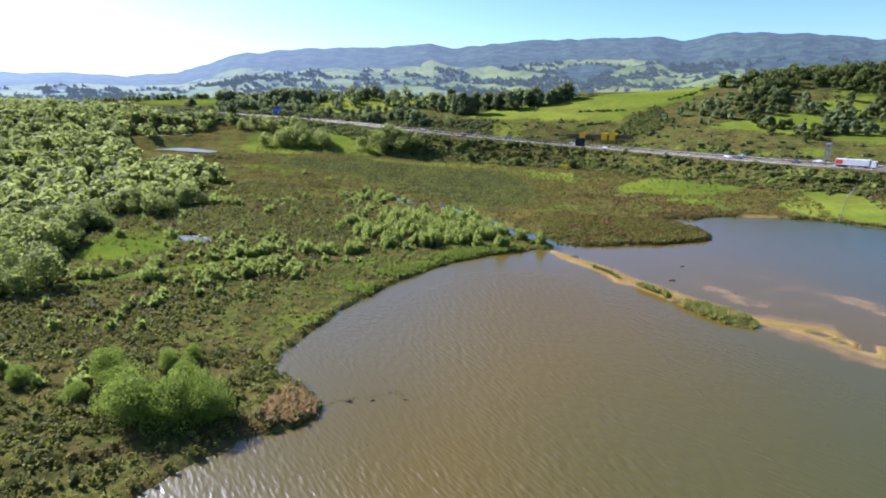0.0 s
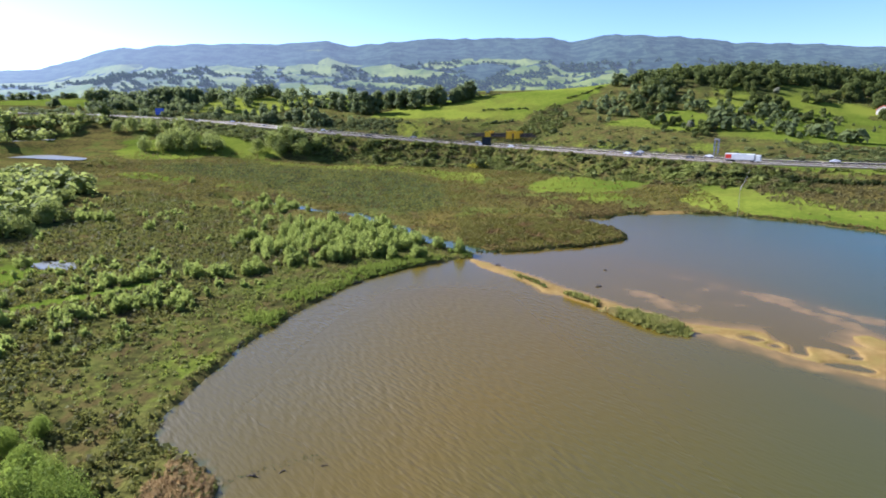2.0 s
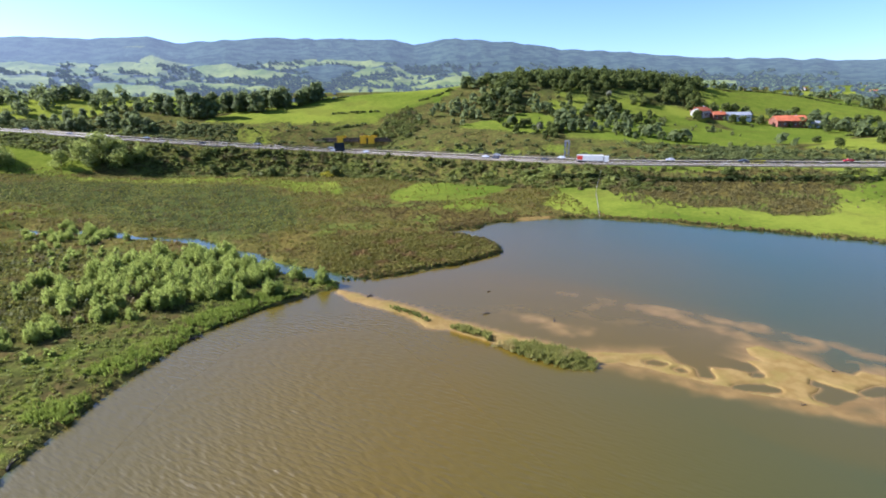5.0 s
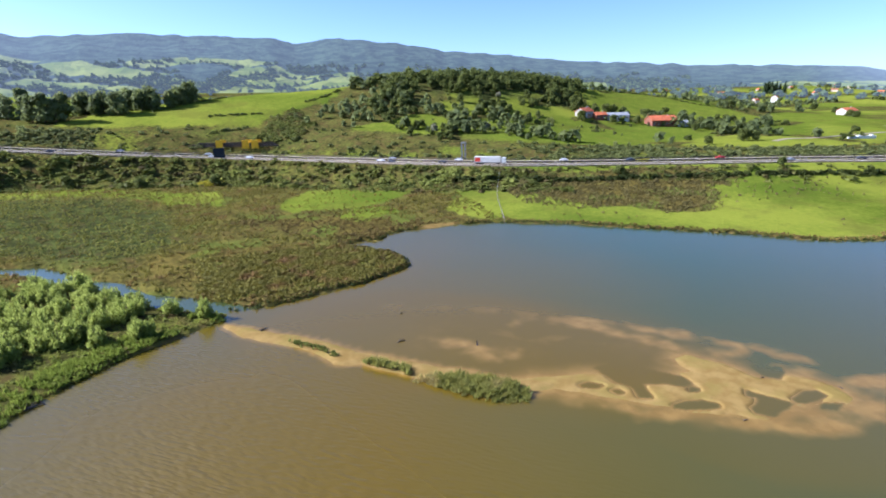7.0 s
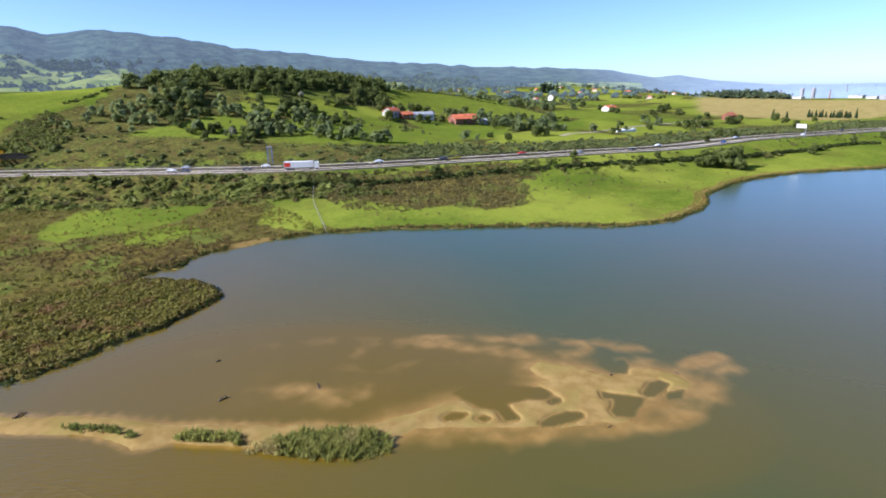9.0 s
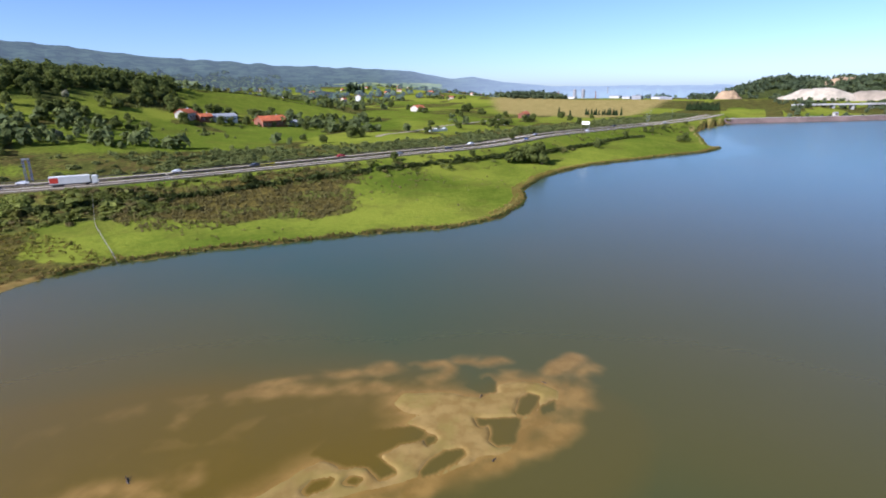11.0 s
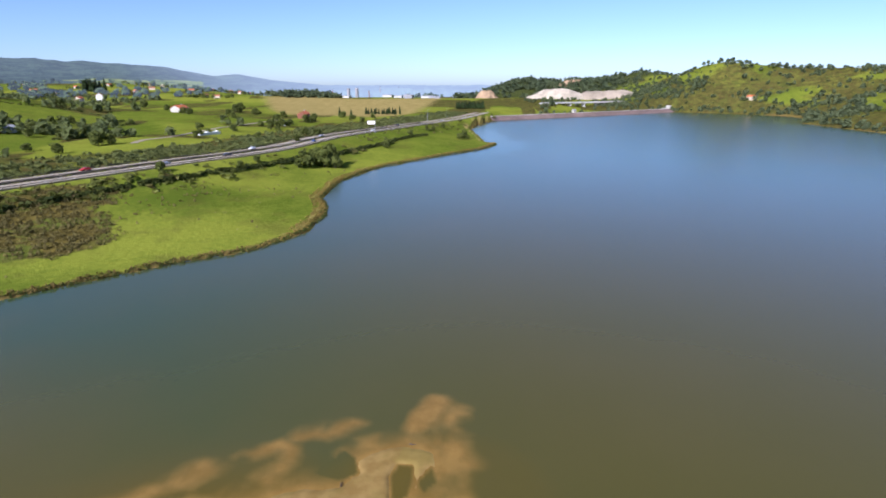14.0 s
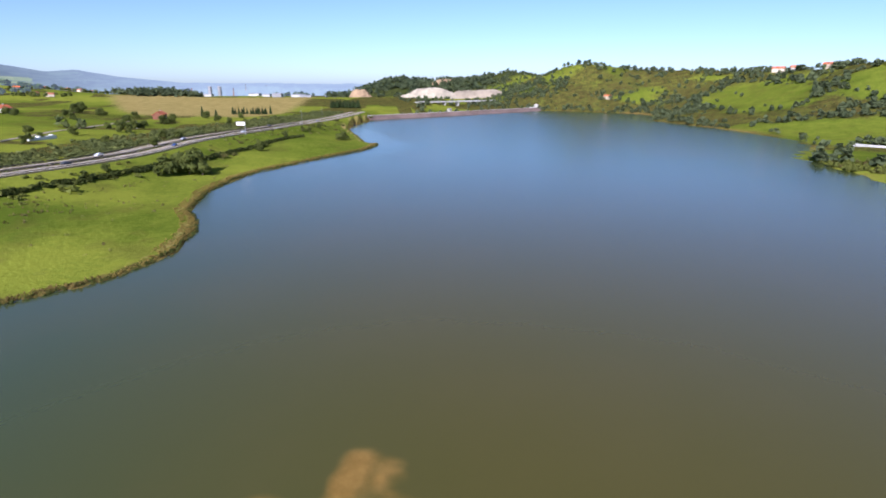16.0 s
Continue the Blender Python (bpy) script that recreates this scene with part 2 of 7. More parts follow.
def within(points, x, y):
    """The distance to the edge of an area, above zero inside it."""
    p = np.array(points, float)
    best, inside = np.full(x.shape, 1e18), np.zeros(x.shape, bool)
    for a, b in zip(p, np.roll(p, -1, 0)):
        dx, dy = b - a
        t = np.clip(((x - a[0]) * dx + (y - a[1]) * dy) / (dx * dx + dy * dy + 1e-9), 0, 1)
        best = np.minimum(best, (x - a[0] - t * dx) ** 2 + (y - a[1] - t * dy) ** 2)
        if abs(dy) > 1e-9:
            inside ^= ((a[1] > y) != (b[1] > y)) & (x < a[0] + (y - a[1]) * dx / dy)
    return np.where(inside, 1, -1) * np.sqrt(best)


SHORE_WEST = [(-120, -500), (-84, -120), (-70, 0), (-65, 45), (-64, 50), (-61, 57), (-55, 61), (-52, 65), (-53.5, 69), (-59, 73.5), (-66.5, 77), (-68.5, 86),
              (-67.5, 96), (-66.5, 106), (-64, 115), (-61.5, 127), (-57, 135.5), (-51.5, 146), (-42, 155.5), (-36, 160.5), (-30, 163), (-24, 167)]
SHORE_MIDDLE = [(-24, 173), (-17, 171.7), (-8.7, 172.8), (1.4, 177), (9, 177.6), (11.5, 179.3), (18, 182.6), (24.6, 186.5), (26, 194), (24.2, 203.6), (20.8, 205.6), (19.6, 209.6),
                (12.6, 216.4), (21, 220.4), (24, 217.6), (30.6, 224), (36.5, 226.9), (46, 226.5), (58.8, 226.8), (74, 222), (96, 207), (115, 189), (134, 172), (151, 152.5)]
SHORE_NORTH = [(170, 146), (194, 146), (210, 150), (225, 157), (262, 160), (292, 156), (320, 147), (368, 118.5), (408, 92), (440, 82), (452, 82), (456, 90), (520, 98), (600, 108), (660, 104), (757, 78)]
SHORE_EAST = [(757, 78), (843, -44), (965, -203), (930, -260), (830, -337), (760, -320), (701, -274), (640, -272), (577, -277), (445, -271), (385, -236), (336, -182), (287, -168),
              (240, -152), (200, -170), (120, -260), (60, -420), (0, -520)]
LAKE = SHORE_WEST + SHORE_MIDDLE + SHORE_NORTH + SHORE_EAST
STREAM = [(-20, 170, 2.6), (-31, 181, 2.2), (-40, 190, 2.2), (-49, 202, 2.0), (-64, 215.5, 2.7), (-72, 226, 2.6), (-82, 232, 1.9), (-91, 236.5, 1.6), (-106, 249, 1.2),
          (-131, 256, 1.5), (-143, 264, 1.0)]
# the motorway: x, y, height
ROAD = [(-900, 640, 62), (-640, 560, 52), (-440, 465, 41.5), (-390, 488, 38.5), (-330, 498, 34), (-240, 490, 27.5), (-165, 460, 22), (-80, 432, 16), (-5, 408, 11.5),
        (64, 347, 11), (111, 306, 11), (162, 278, 11), (249, 240, 11), (310, 212, 11), (402, 200, 10.5), (520, 164, 9.5), (690, 118, 8), (1000, 68, 8), (1500, 0, 10)]
SKYLINE = [(-180, 2.0), (-90, 2.6), (-60, 2.9), (-48, 2.9), (-44, 2.7), (-40, 2.87), (-35, 4.6), (-28, 5.2), (-23, 5.25), (-16, 5.55), (-13.5, 5.1), (-6, 5.7), (0, 5.6), (6, 5.5),
           (8, 5.05), (12.4, 5.5), (18, 5.05), (23, 4.2), (28, 3.86), (35, 2.95), (39, 2.75), (47, 2.25), (55, 1.95), (59, 1.6), (63, 0.85), (65, 1.05), (68, 0.5), (73, 0.0),
           (89, -0.1), (120, 0.3), (136, 0.8), (180, 1.5)]
SPIT = [(-23.5, 164, 0.9), (-19.2, 158, 2.3), (-16, 154, 2.2), (-12.4, 151.2, 2.5), (-7.4, 145.4, 2.2), (-4.2, 139.4, 3.2), (-1.6, 138, 2.0), (3.4, 132.6, 2.4), (8, 127.5, 2.6), (15, 119.5, 3.6), (20, 117.5, 2.0), (24, 115.6, 1.2)]
BANK = [(20.9, 119.3), (23.4, 118.8), (26.8, 117.7), (31.4, 116.5), (35.3, 114.9), (34.5, 113.4), (32.5, 113.0), (33.8, 111.6), (34.8, 110.5), (34.7, 109.0), (33.8, 107.3), (34.3, 106.0), (35.4, 105.7), (35.8, 107.3), (36.4, 109.4), (38.3, 111.1), (41.0, 110.0), (43.5, 108.0), (43.9, 106.0), (44.4, 104.4), (45.2, 105.2), (45.2, 106.8), (44.8, 110.5), (48.0, 109.6), (47.9, 112.0), (48.5, 114.4), (51.7, 114.4), (54.0, 110.7), (55.4, 107.6), (55.6, 105.0), (56.4, 103.4), (58.2, 102.2), (60.6, 102.5), (63.3, 100.1), (64.3, 96.6), (64.3, 94.6), (63.4, 92.9), (61.6, 92.5), (59.1, 92.8), (58.7, 94.2), (55.7, 94.8), (53.6, 95.3), (51.0, 95.1), (48.4, 94.6), (46.5, 94.8), (44.8, 96.1), (43.2, 98.3), (42.2, 98.5), (38.9, 100.0), (36.5, 103.1), (30.4, 108.3), (24.6, 113.9), (21.9, 116.8)]
# water left standing in the bank: outlines
POOLS = [[(51.1, 101.4), (52.0, 99.4), (53.8, 96.1), (51.7, 95.5), (48.5, 94.7), (46.9, 96.4), (47.1, 97.5), (50.0, 98.5), (50.7, 99.1), (49.7, 99.9)],
         [(55.3, 96.9), (58.4, 97.6), (60.6, 97.2), (60.7, 95.8), (58.2, 95.4), (55.7, 95.3), (54.7, 96.1)],
         [(37.6, 103.2), (39.7, 103.1), (42.1, 102.3), (43.7, 100.6), (43.0, 100.0), (40.4, 100.6), (38.7, 101.4), (37.0, 102.6)],
         [(28.4, 113.8), (29.6, 114.0), (31.2, 112.4), (30.0, 112.0), (28.2, 113.0)],
         [(31.4, 110.6), (32.5, 110.4), (32.7, 109.4), (31.6, 109.5)],
         [(34.0, 117.5), (39.6, 118.0), (42.3, 112.8), (44.8, 109.3), (44.8, 106.4), (43.1, 106.6), (41.0, 108.8), (37.7, 109.9), (36.9, 108.5), (36.0, 106.2), (34.2, 107.1), (35.2, 109.9), (34.0, 112.4)],
         [(58.5, 106.8), (62.8, 104.8), (61.7, 102.9), (59.0, 101.8), (57.9, 103.7)], [(43.9, 105.9), (45.0, 104.9), (43.9, 104.3), (42.8, 104.9)], [(57.8, 94.3), (60.2, 93.1), (57.9, 92.3), (56.1, 93.5)]]
# bars of sand under the water: ends, half width, depth
SHOALS = [((38.8, 138.5), (42.4, 132.9), 1.3, 0.07), ((42.4, 132.9), (48.7, 125.7), 1.3, 0.07), ((48.7, 125.7), (51.5, 121.3), 1.3, 0.07), ((51.5, 121.3), (52.7, 117.0), 1.3, 0.07),
          ((52.7, 117.0), (53.4, 113.2), 1.3, 0.07), ((38.5, 139.9), (47.8, 132.4), 0.9, 0.15), ((47.8, 132.4), (53.4, 125.7), 0.9, 0.15), ((53.4, 125.7), (58.9, 120.6), 0.9, 0.15),
          ((61.7, 116.1), (63.9, 113.8), 0.8, 0.1), ((63.9, 113.8), (62.6, 111.8), 0.8, 0.1), ((62.6, 111.8), (59.1, 111.2), 0.8, 0.1), ((59.1, 111.2), (56.2, 113.4), 0.8, 0.1),
          ((65.9, 110.9), (66.5, 108.9), 0.6, 0.12), ((66.5, 108.9), (66.0, 107.4), 0.6, 0.12), ((66.0, 107.4), (68.9, 104.6), 0.6, 0.12), ((61.5, 103.8), (63.3, 100.1), 1.3, 0.03),
          ((63.3, 100.1), (65.8, 95.4), 1.3, 0.03), ((65.8, 95.4), (71.3, 94.9), 1.6, 0.06), ((71.3, 94.9), (74.7, 93.0), 1.6, 0.06), ((66.0, 93.2), (69.8, 91.5), 0.9, 0.09),
          ((69.8, 91.5), (72.7, 89.9), 0.9, 0.09), ((59.3, 92.0), (63.1, 90.6), 1.5, 0.07), ((63.1, 90.6), (67.2, 90.9), 1.5, 0.07), ((21.2, 116.0), (26.4, 110.0), 1.5, 0.08),
          ((26.4, 110.0), (35.0, 102.0), 1.5, 0.08), ((35.0, 102.0), (44.5, 94.6), 1.5, 0.08), ((44.5, 94.6), (51.0, 91.2), 1.5, 0.08), ((51.0, 91.2), (56.2, 90.2), 1.5, 0.08),
          ((56.2, 90.2), (61.4, 89.9), 1.5, 0.08), ((49.1, 94.5), (54.2, 93.6), 1.5, 0.05), ((54.2, 93.6), (58.5, 91.7), 1.5, 0.05), ((13.0, 139.4), (17.4, 134.4), 0.9, 0.12),
          ((17.4, 134.4), (24.1, 128.5), 0.9, 0.12), ((16.5, 132.9), (19.9, 128.4), 1.0, 0.16), ((32.1, 140.0), (38.2, 139.5), 1.2, 0.22), ((6, 163), (28, 150), 2.6, 0.4),
          ((28, 150), (38, 141.5), 1.8, 0.32), ((22, 140), (40, 124), 3.0, 0.36)]


# still water in hollows of the marsh: outline and level
PONDS = [([(-330, 350), (-322, 361), (-310, 363), (-300, 358), (-267, 339), (-263, 328), (-286, 334), (-312, 345)], 13.4), ([(-368, 394), (-350, 410), (-338, 404), (-352, 392)], 21.0),
         ([(-153, 157), (-147, 161), (-136, 156), (-137, 150), (-146, 152)], 0.75)]
LAGOON = [(2, 165), (16, 160), (38, 141), (50, 124), (55, 112), (44, 108), (30, 112), (22, 120), (8, 132), (-4, 142), (-14, 155)]
# the crest of the hills beyond the far shore: x, y, height
CREST = [(1500, -300, 70), (1160, -345, 88), (1090, -370, 79), (1020, -455, 64), (870, -530, 58), (680, -525, 60), (560, -500, 64), (400, -600, 70), (100, -800, 60)]


def skyline(azimuth):
    p = np.array(SKYLINE)
    return np.interp(azimuth, p[:, 0], p[:, 1])


def hump(x, y, cx, cy, rx, ry, turn=0.0):
    c, s = math.cos(math.radians(turn)), math.sin(math.radians(turn))
    u, v = ((x - cx) * c + (y - cy) * s) / rx, (-(x - cx) * s + (y - cy) * c) / ry
    return np.exp(-(u * u + v * v))


def sand_height(x, y):
    """The lake's bed round the spit and the sandbank, from the water's level."""
    wx = x + 0.45 * fbm(x, y, 3.5, 4, 51)
    wy = y + 0.45 * fbm(x, y, 3.5, 4, 61)
    d, _, half = along(SPIT, wx, wy)
    z = np.where(d < half, 0.30 * smooth(0, 1.2, (half - d)), -0.34 * (d - half))
    d = within(BANK, wx, wy)
    bank = np.where(d > 0, 0.13 * smooth(0, 0.7, d) + 0.016 * np.minimum(d, 5), np.where(d > -1.2, 0.16 * d, -0.192 + 0.075 * (d + 1.2)))
    for outline in POOLS:
        bank = bank - 0.55 * smooth(-0.5, 0.55, within(outline, wx, wy))
    z = np.maximum(z, bank)
    uneven = fbm(x, y, 4.5, 3, 79)
    for a, b, r, depth in SHOALS:
        dp = along((a, b), x + 1.1 * fbm(x, y, 6, 3, 71), y + 1.1 * fbm(x, y, 6, 3, 77))[0]
        z = np.maximum(z, -depth - 0.24 * np.maximum(uneven, -0.15) - (0.13 if depth < 0.2 else 0.09) * np.maximum(dp - r * 0.4, 0))
    z = np.maximum(z, -0.45 + 0.08 * fbm(x, y, 12, 3, 83) + 0.05 * np.minimum(within(LAGOON, x + 3 * fbm(x, y, 16, 3, 85), y), 0))
    for outline in POOLS:
        z = np.minimum(z, 0.35 - 0.85 * smooth(-1.1, 0.4, within(outline, wx, wy)))
    return np.maximum(z + 0.025 * fbm(x, y, 3, 3, 81), -2.2)


def ground(x, y):
    """The height of the land and of the lake's bed, and the distance to the shore, above zero on land."""
    x, y = np.asarray(x, float), np.asarray(y, float)
    shore = -within(LAKE, x + 1.3 * fbm(x, y, 9, 3, 5), y + 1.3 * fbm(x, y, 9, 3, 15))
    road, side, height = along(ROAD, x, y)
    # marsh and meadow
    marsh = 0.55 * smooth(-0.6, 1.6, shore) + 0.35 * smooth(2, 20, shore) + 0.22 * fbm(x, y, 14, 4, 21) * smooth(0, 4, shore)
    rise = np.maximum(0.0, -x - 120) * 0.09 * smooth(90, 420, y)
    meadow = smooth(40, 110, x) * smooth(5, 80, shore) * 5.5 * smooth(120, 200, y + 0.2 * x)
    low = marsh + rise + meadow + 0.8 * fbm(x, y, 60, 3, 23) * smooth(15, 60, shore)
    low = np.maximum(low, 0.25 * smooth(0.4, 1.5, shore))
    # the far side of the motorway
    out = road * np.where(side > 0, 1, 0)
    high = height - 0.6 + 0.03 * np.minimum(out, 260) + 2.0 * fbm(x, y, 130, 3, 27) * smooth(20, 120, out)
    high = high + 36 * hump(x, y, 215, 545, 150, 120, 10) + 9 * hump(x, y, 60, 560, 150, 130) + 4 * hump(x, y, 110, 400, 120, 45, -35)
    high = high + 18 * hump(x, y, -8, 550, 138, 76)
    high = high + 20 * hump(x, y, 420, 560, 170, 90, -12) + 16 * hump(x, y, -240, 640, 110, 70)
    north = smooth(11, 34, out)
    z = np.where(side > 0, height - 0.6 + (high - height + 0.6) * north, low + (height - 0.6 - low) * smooth(38 + 70 * smooth(-90, -260, x), 13, road))
    # the hills beyond the dam and on the far shore
    south = smooth(150, -120, y - 0.05 * x) * smooth(0, 60, shore)
    off, _, top = along(CREST, x, y)
    hills = top * (0.72 * np.exp(-(off / 135) ** 2) + 0.28 * np.exp(-(off / 60) ** 2))
    hills = hills * (1 - 0.85 * hump(x, y, 1330, -140, 200, 185))
    hills = hills + 40 * hump(x, y, 1750, -180, 300, 260) + 36 * hump(x, y, 1900, 60, 260, 90)
    z = z + south * (hills + 4 * smooth(0, 120, shore) + 5 * fbm(x, y, 160, 4, 29) * smooth(40, 160, shore))
    # the distance
    rx, ry = x - 0.0, y - 60.0
    far = np.hypot(rx, ry)
    sky = skyline(np.degrees(np.arctan2(rx, ry)))
    lift = np.interp(far, [600, 1100, 1700, 2000, 2700], [-2.6, -1.2, 0.10, 0.08, -1.5])
    lift = np.where(lift < 0, lift, lift * np.maximum(sky, 0.2)) + np.where(lift < 0, 0.0, 0.12 * fbm(x, y, 500, 4, 33))
    lift = np.minimum(lift, np.interp(np.degrees(np.arctan2(rx, ry)), [40, 54, 70, 180], [9, 0.4, -1.32, -1.32]))
    away = 45 + far * np.tan(np.radians(np.minimum(lift, sky * 0.6 + 0.1)))
    z = z + (np.maximum(away, z * 0.5) - z) * smooth(750, 1300, far) * smooth(-60, 150, y - 0.02 * x + 60)
    z = z + 15 * hump(x, y, 1438, 568, 78, 42, 108)
    # the streams
    d, _, half = along(STREAM, x + 2.0 * fbm(x, y, 14, 3, 41), y + 2.0 * fbm(x, y, 14, 3, 45))
    channel = -0.5 + 0.55 * np.maximum(d - half, -0.5)
    z = np.where((d < half + 4) & (x > -150) & (y < 320), np.minimum(z, np.maximum(channel, -0.6)), z)
    # ponds
    for outline, level in PONDS:
        d = within(outline, x, y)
        z = np.where(d > -26, z + (level + np.where(d > (-7 if level > 5 else 0), -0.7, 0.35) - z) * smooth(-26, -10, d), z)
    # the lake
    bed = np.maximum(sand_height(x, y), np.maximum(-2.2, 0.22 * shore - 0.05))
    z = np.where(shore < 0.0, np.where(shore > -1.0, np.maximum(z - 0.35, bed), bed), z)
    return z, shore

# ---- meshes from arrays ----
def mesh_from(name, verts, faces, material, smooth_faces=True, values=None, colours=None):
    """A mesh from arrays of corners and of faces with three or four corners each."""
    me = bpy.data.meshes.new(name)
    verts, faces = np.asarray(verts, np.float32), np.asarray(faces, np.int32)
    me.vertices.add(len(verts))
    me.vertices.foreach_set("co", verts.ravel())
    n, k = faces.shape
    me.loops.add(n * k)
    me.loops.foreach_set("vertex_index", faces.ravel())
    me.polygons.add(n)
    me.polygons.foreach_set("loop_start", np.arange(0, n * k, k, dtype=np.int32))
    me.polygons.foreach_set("use_smooth", np.full(n, smooth_faces))
    for key, data in (values or {}).items():
        me.attributes.new(key, "FLOAT", "POINT").data.foreach_set("value", np.asarray(data, np.float32).ravel())
    for key, data in (colours or {}).items():
        me.attributes.new(key, "FLOAT_COLOR", "POINT").data.foreach_set("color", np.asarray(data, np.float32).ravel())
    me.materials.append(material)
    me.update(calc_edges=True)
    return me


def spread(middle, step, growth, low, high):
    """Grid lines, close together in the middle and ever wider outwards."""
    lines = list(middle)
    middle_from, middle_to = lines[0], lines[-1] + step
    s, v = step, middle_to
    while v < high:
        lines.append(v)
        s *= growth
        v += s
    lines.append(high)
    s, v = step, middle_from
    while v > low:
        s *= growth
        v -= s
        lines.insert(0, max(v, low))
    return np.unique(np.array(lines))


def grid_faces(nx, ny):
    i = np.arange(nx * ny).reshape(ny, nx)
    return np.stack([i[:-1, :-1], i[:-1, 1:], i[1:, 1:], i[1:, :-1]], -1).reshape(-1, 4)


def fields(x, y, size=110.0):
    """Fields parted by hedges: how far the nearest hedge is, and a number for each field."""
    x, y = x + 18 * fbm(x, y, 160, 2, 91), y + 18 * fbm(x, y, 160, 2, 95)
    cx, cy = np.floor(x / size), np.floor(y / size)
    first, second = np.full(x.shape, 1e9), np.full(x.shape, 1e9)
    number = np.zeros(x.shape)
    for i in (-1, 0, 1):
        for j in (-1, 0, 1):
            px, py = cx + i, cy + j
            d = np.hypot((px + 0.15 + 0.7 * lattice(px, py, 3)) * size - x, (py + 0.15 + 0.7 * lattice(px, py, 7)) * size - y)
            nearer = d < first
            second = np.where(nearer, first, np.minimum(second, d))
            number = np.where(nearer, lattice(px, py, 11), number)
            first = np.where(nearer, d, first)
    return (second - first) / 2, number


WOOD_EDGE = [(-150, 88), (-140, 100), (-152, 112), (-168, 130), (-184, 160), (-188, 175), (-172, 190), (-176, 206), (-200, 226), (-205, 260), (-222, 278), (-250, 284), (-300, 292), (-345, 345),
             (-420, 420), (-600, 420), (-700, 200), (-500, 0), (-220, -60)]
MEADOW_POND = [(-139, 135), (-145, 122), (-160, 119), (-174, 150), (-176, 164), (-150, 157)]
GREEN_PATCH = [(-1, 281), (7, 300), (18, 323), (43, 320), (70, 297), (68, 286), (47, 276), (30, 271), (12, 270), (3, 268)]
LOW_GREENS = [[(13, 257), (27, 263), (42, 264), (39, 255), (26, 251)], [(66, 271), (96, 270), (103, 243), (123, 211), (114, 203), (78, 228), (64, 240)]]
SCRUB_SLOPE = [(104, 278), (170, 262), (200, 240), (190, 226), (150, 200), (125, 208), (97, 245)]
GREEN_HILL = [(-75, 480), (-10, 440), (9, 432), (19, 468), (46, 483), (80, 515), (112, 560), (120, 580), (40, 640), (-60, 600)]
OLIVE_SLOPE = [(9, 432), (19, 468), (46, 483), (80, 515), (110, 500), (118, 443), (90, 371), (51, 390)]
KNOLL_FIELDS = [[(158, 356), (200, 368), (289, 356), (330, 330), (300, 318), (230, 330), (170, 338)], [(192, 424), (198, 441), (260, 455), (258, 434)], [(206, 470), (212, 484), (262, 494), (258, 480)]]
# pastures on the hills of the far shore
PASTURES = [[(1056, -355), (1041, -405), (1075, -400), (1085, -360)], [(1027, -344), (1010, -391), (957, -419), (974, -386)], [(955, -357), (922, -402), (871, -376), (913, -339)],
            [(799, -408), (816, -472), (626, -448), (563, -389), (555, -357), (603, -341), (739, -371)], [(600, -452), (540, -478), (450, -475), (480, -420), (549, -414)],
            [(575, -280), (560, -300), (517, -328), (467, -381), (400, -370), (380, -300), (397, -252), (442, -272), (520, -278)], [(723, -472), (639, -472), (650, -500), (730, -505)],
            [(380, -236), (336, -180), (300, -176), (330, -225)], [(900, -470), (860, -500), (830, -480), (870, -450)]]
DARK_SEDGE = [(-234, 329), (-214, 361), (-175, 376), (-114, 380), (-60, 340), (-38, 283), (-30, 240), (-42, 222), (-59, 226), (-89, 241), (-105, 256), (-143, 292), (-190, 310)]
TIP_SEDGE = [(-49.0, 232.6), (-18.5, 228.2), (5.6, 223.8), (23.2, 200.2), (23.1, 184.6), (2.4, 175.3), (-16.4, 171.8), (-38.4, 191.8)]
BROWN_BAND = [(-16.8, 262.9), (5.5, 274.3), (27.7, 250.7), (60.2, 223.1), (32.4, 223.0), (19.0, 217.1), (6.3, 227.6)]
GREEN_STRIP = [(-142.4, 454.9), (-73.7, 385.8), (-21.0, 338.9), (-19.5, 302.4), (-56.3, 344.1), (-124.0, 388.0)]
MARSH_GREENS = [[(-230, 315), (-206, 315), (-181, 303), (-188, 288), (-219, 298)], [(-171, 305), (-148, 317), (-138, 285), (-159, 281)], [(-173, 380), (-84, 393), (-18, 321), (-19, 297), (-78, 357), (-157, 366)]]
DYKE = [(-160, 92), (-152, 97), (-144, 104), (-135, 112), (-127, 120), (-114, 131), (-104, 140)]
EAST_FIELD = [(283, 448), (324, 505), (383, 534), (434, 520), (449, 488), (463, 464), (469, 421), (440, 396), (398, 401), (345, 425)]
LANE_FIELDS = [[(349, 342), (403, 370), (466, 376), (554, 364), (431, 310), (375, 301)], [(240, 378), (282, 365), (318, 326), (290, 313), (255, 339), (210, 342)]]
WEST_GREEN = [(-291, 416), (-218, 437), (-184, 419), (-164, 412), (-179, 394), (-212, 381), (-217, 367), (-252, 347), (-269, 367)]
BEHIND_ROAD = [[(-284, 611), (-269, 614), (-244, 600), (-220, 581), (-226, 555), (-247, 564), (-263, 565)], [(-337, 574), (-330, 600), (-305, 610), (-312, 585)], [(-206, 622), (-150, 640), (-120, 610), (-160, 585), (-190, 600)]]
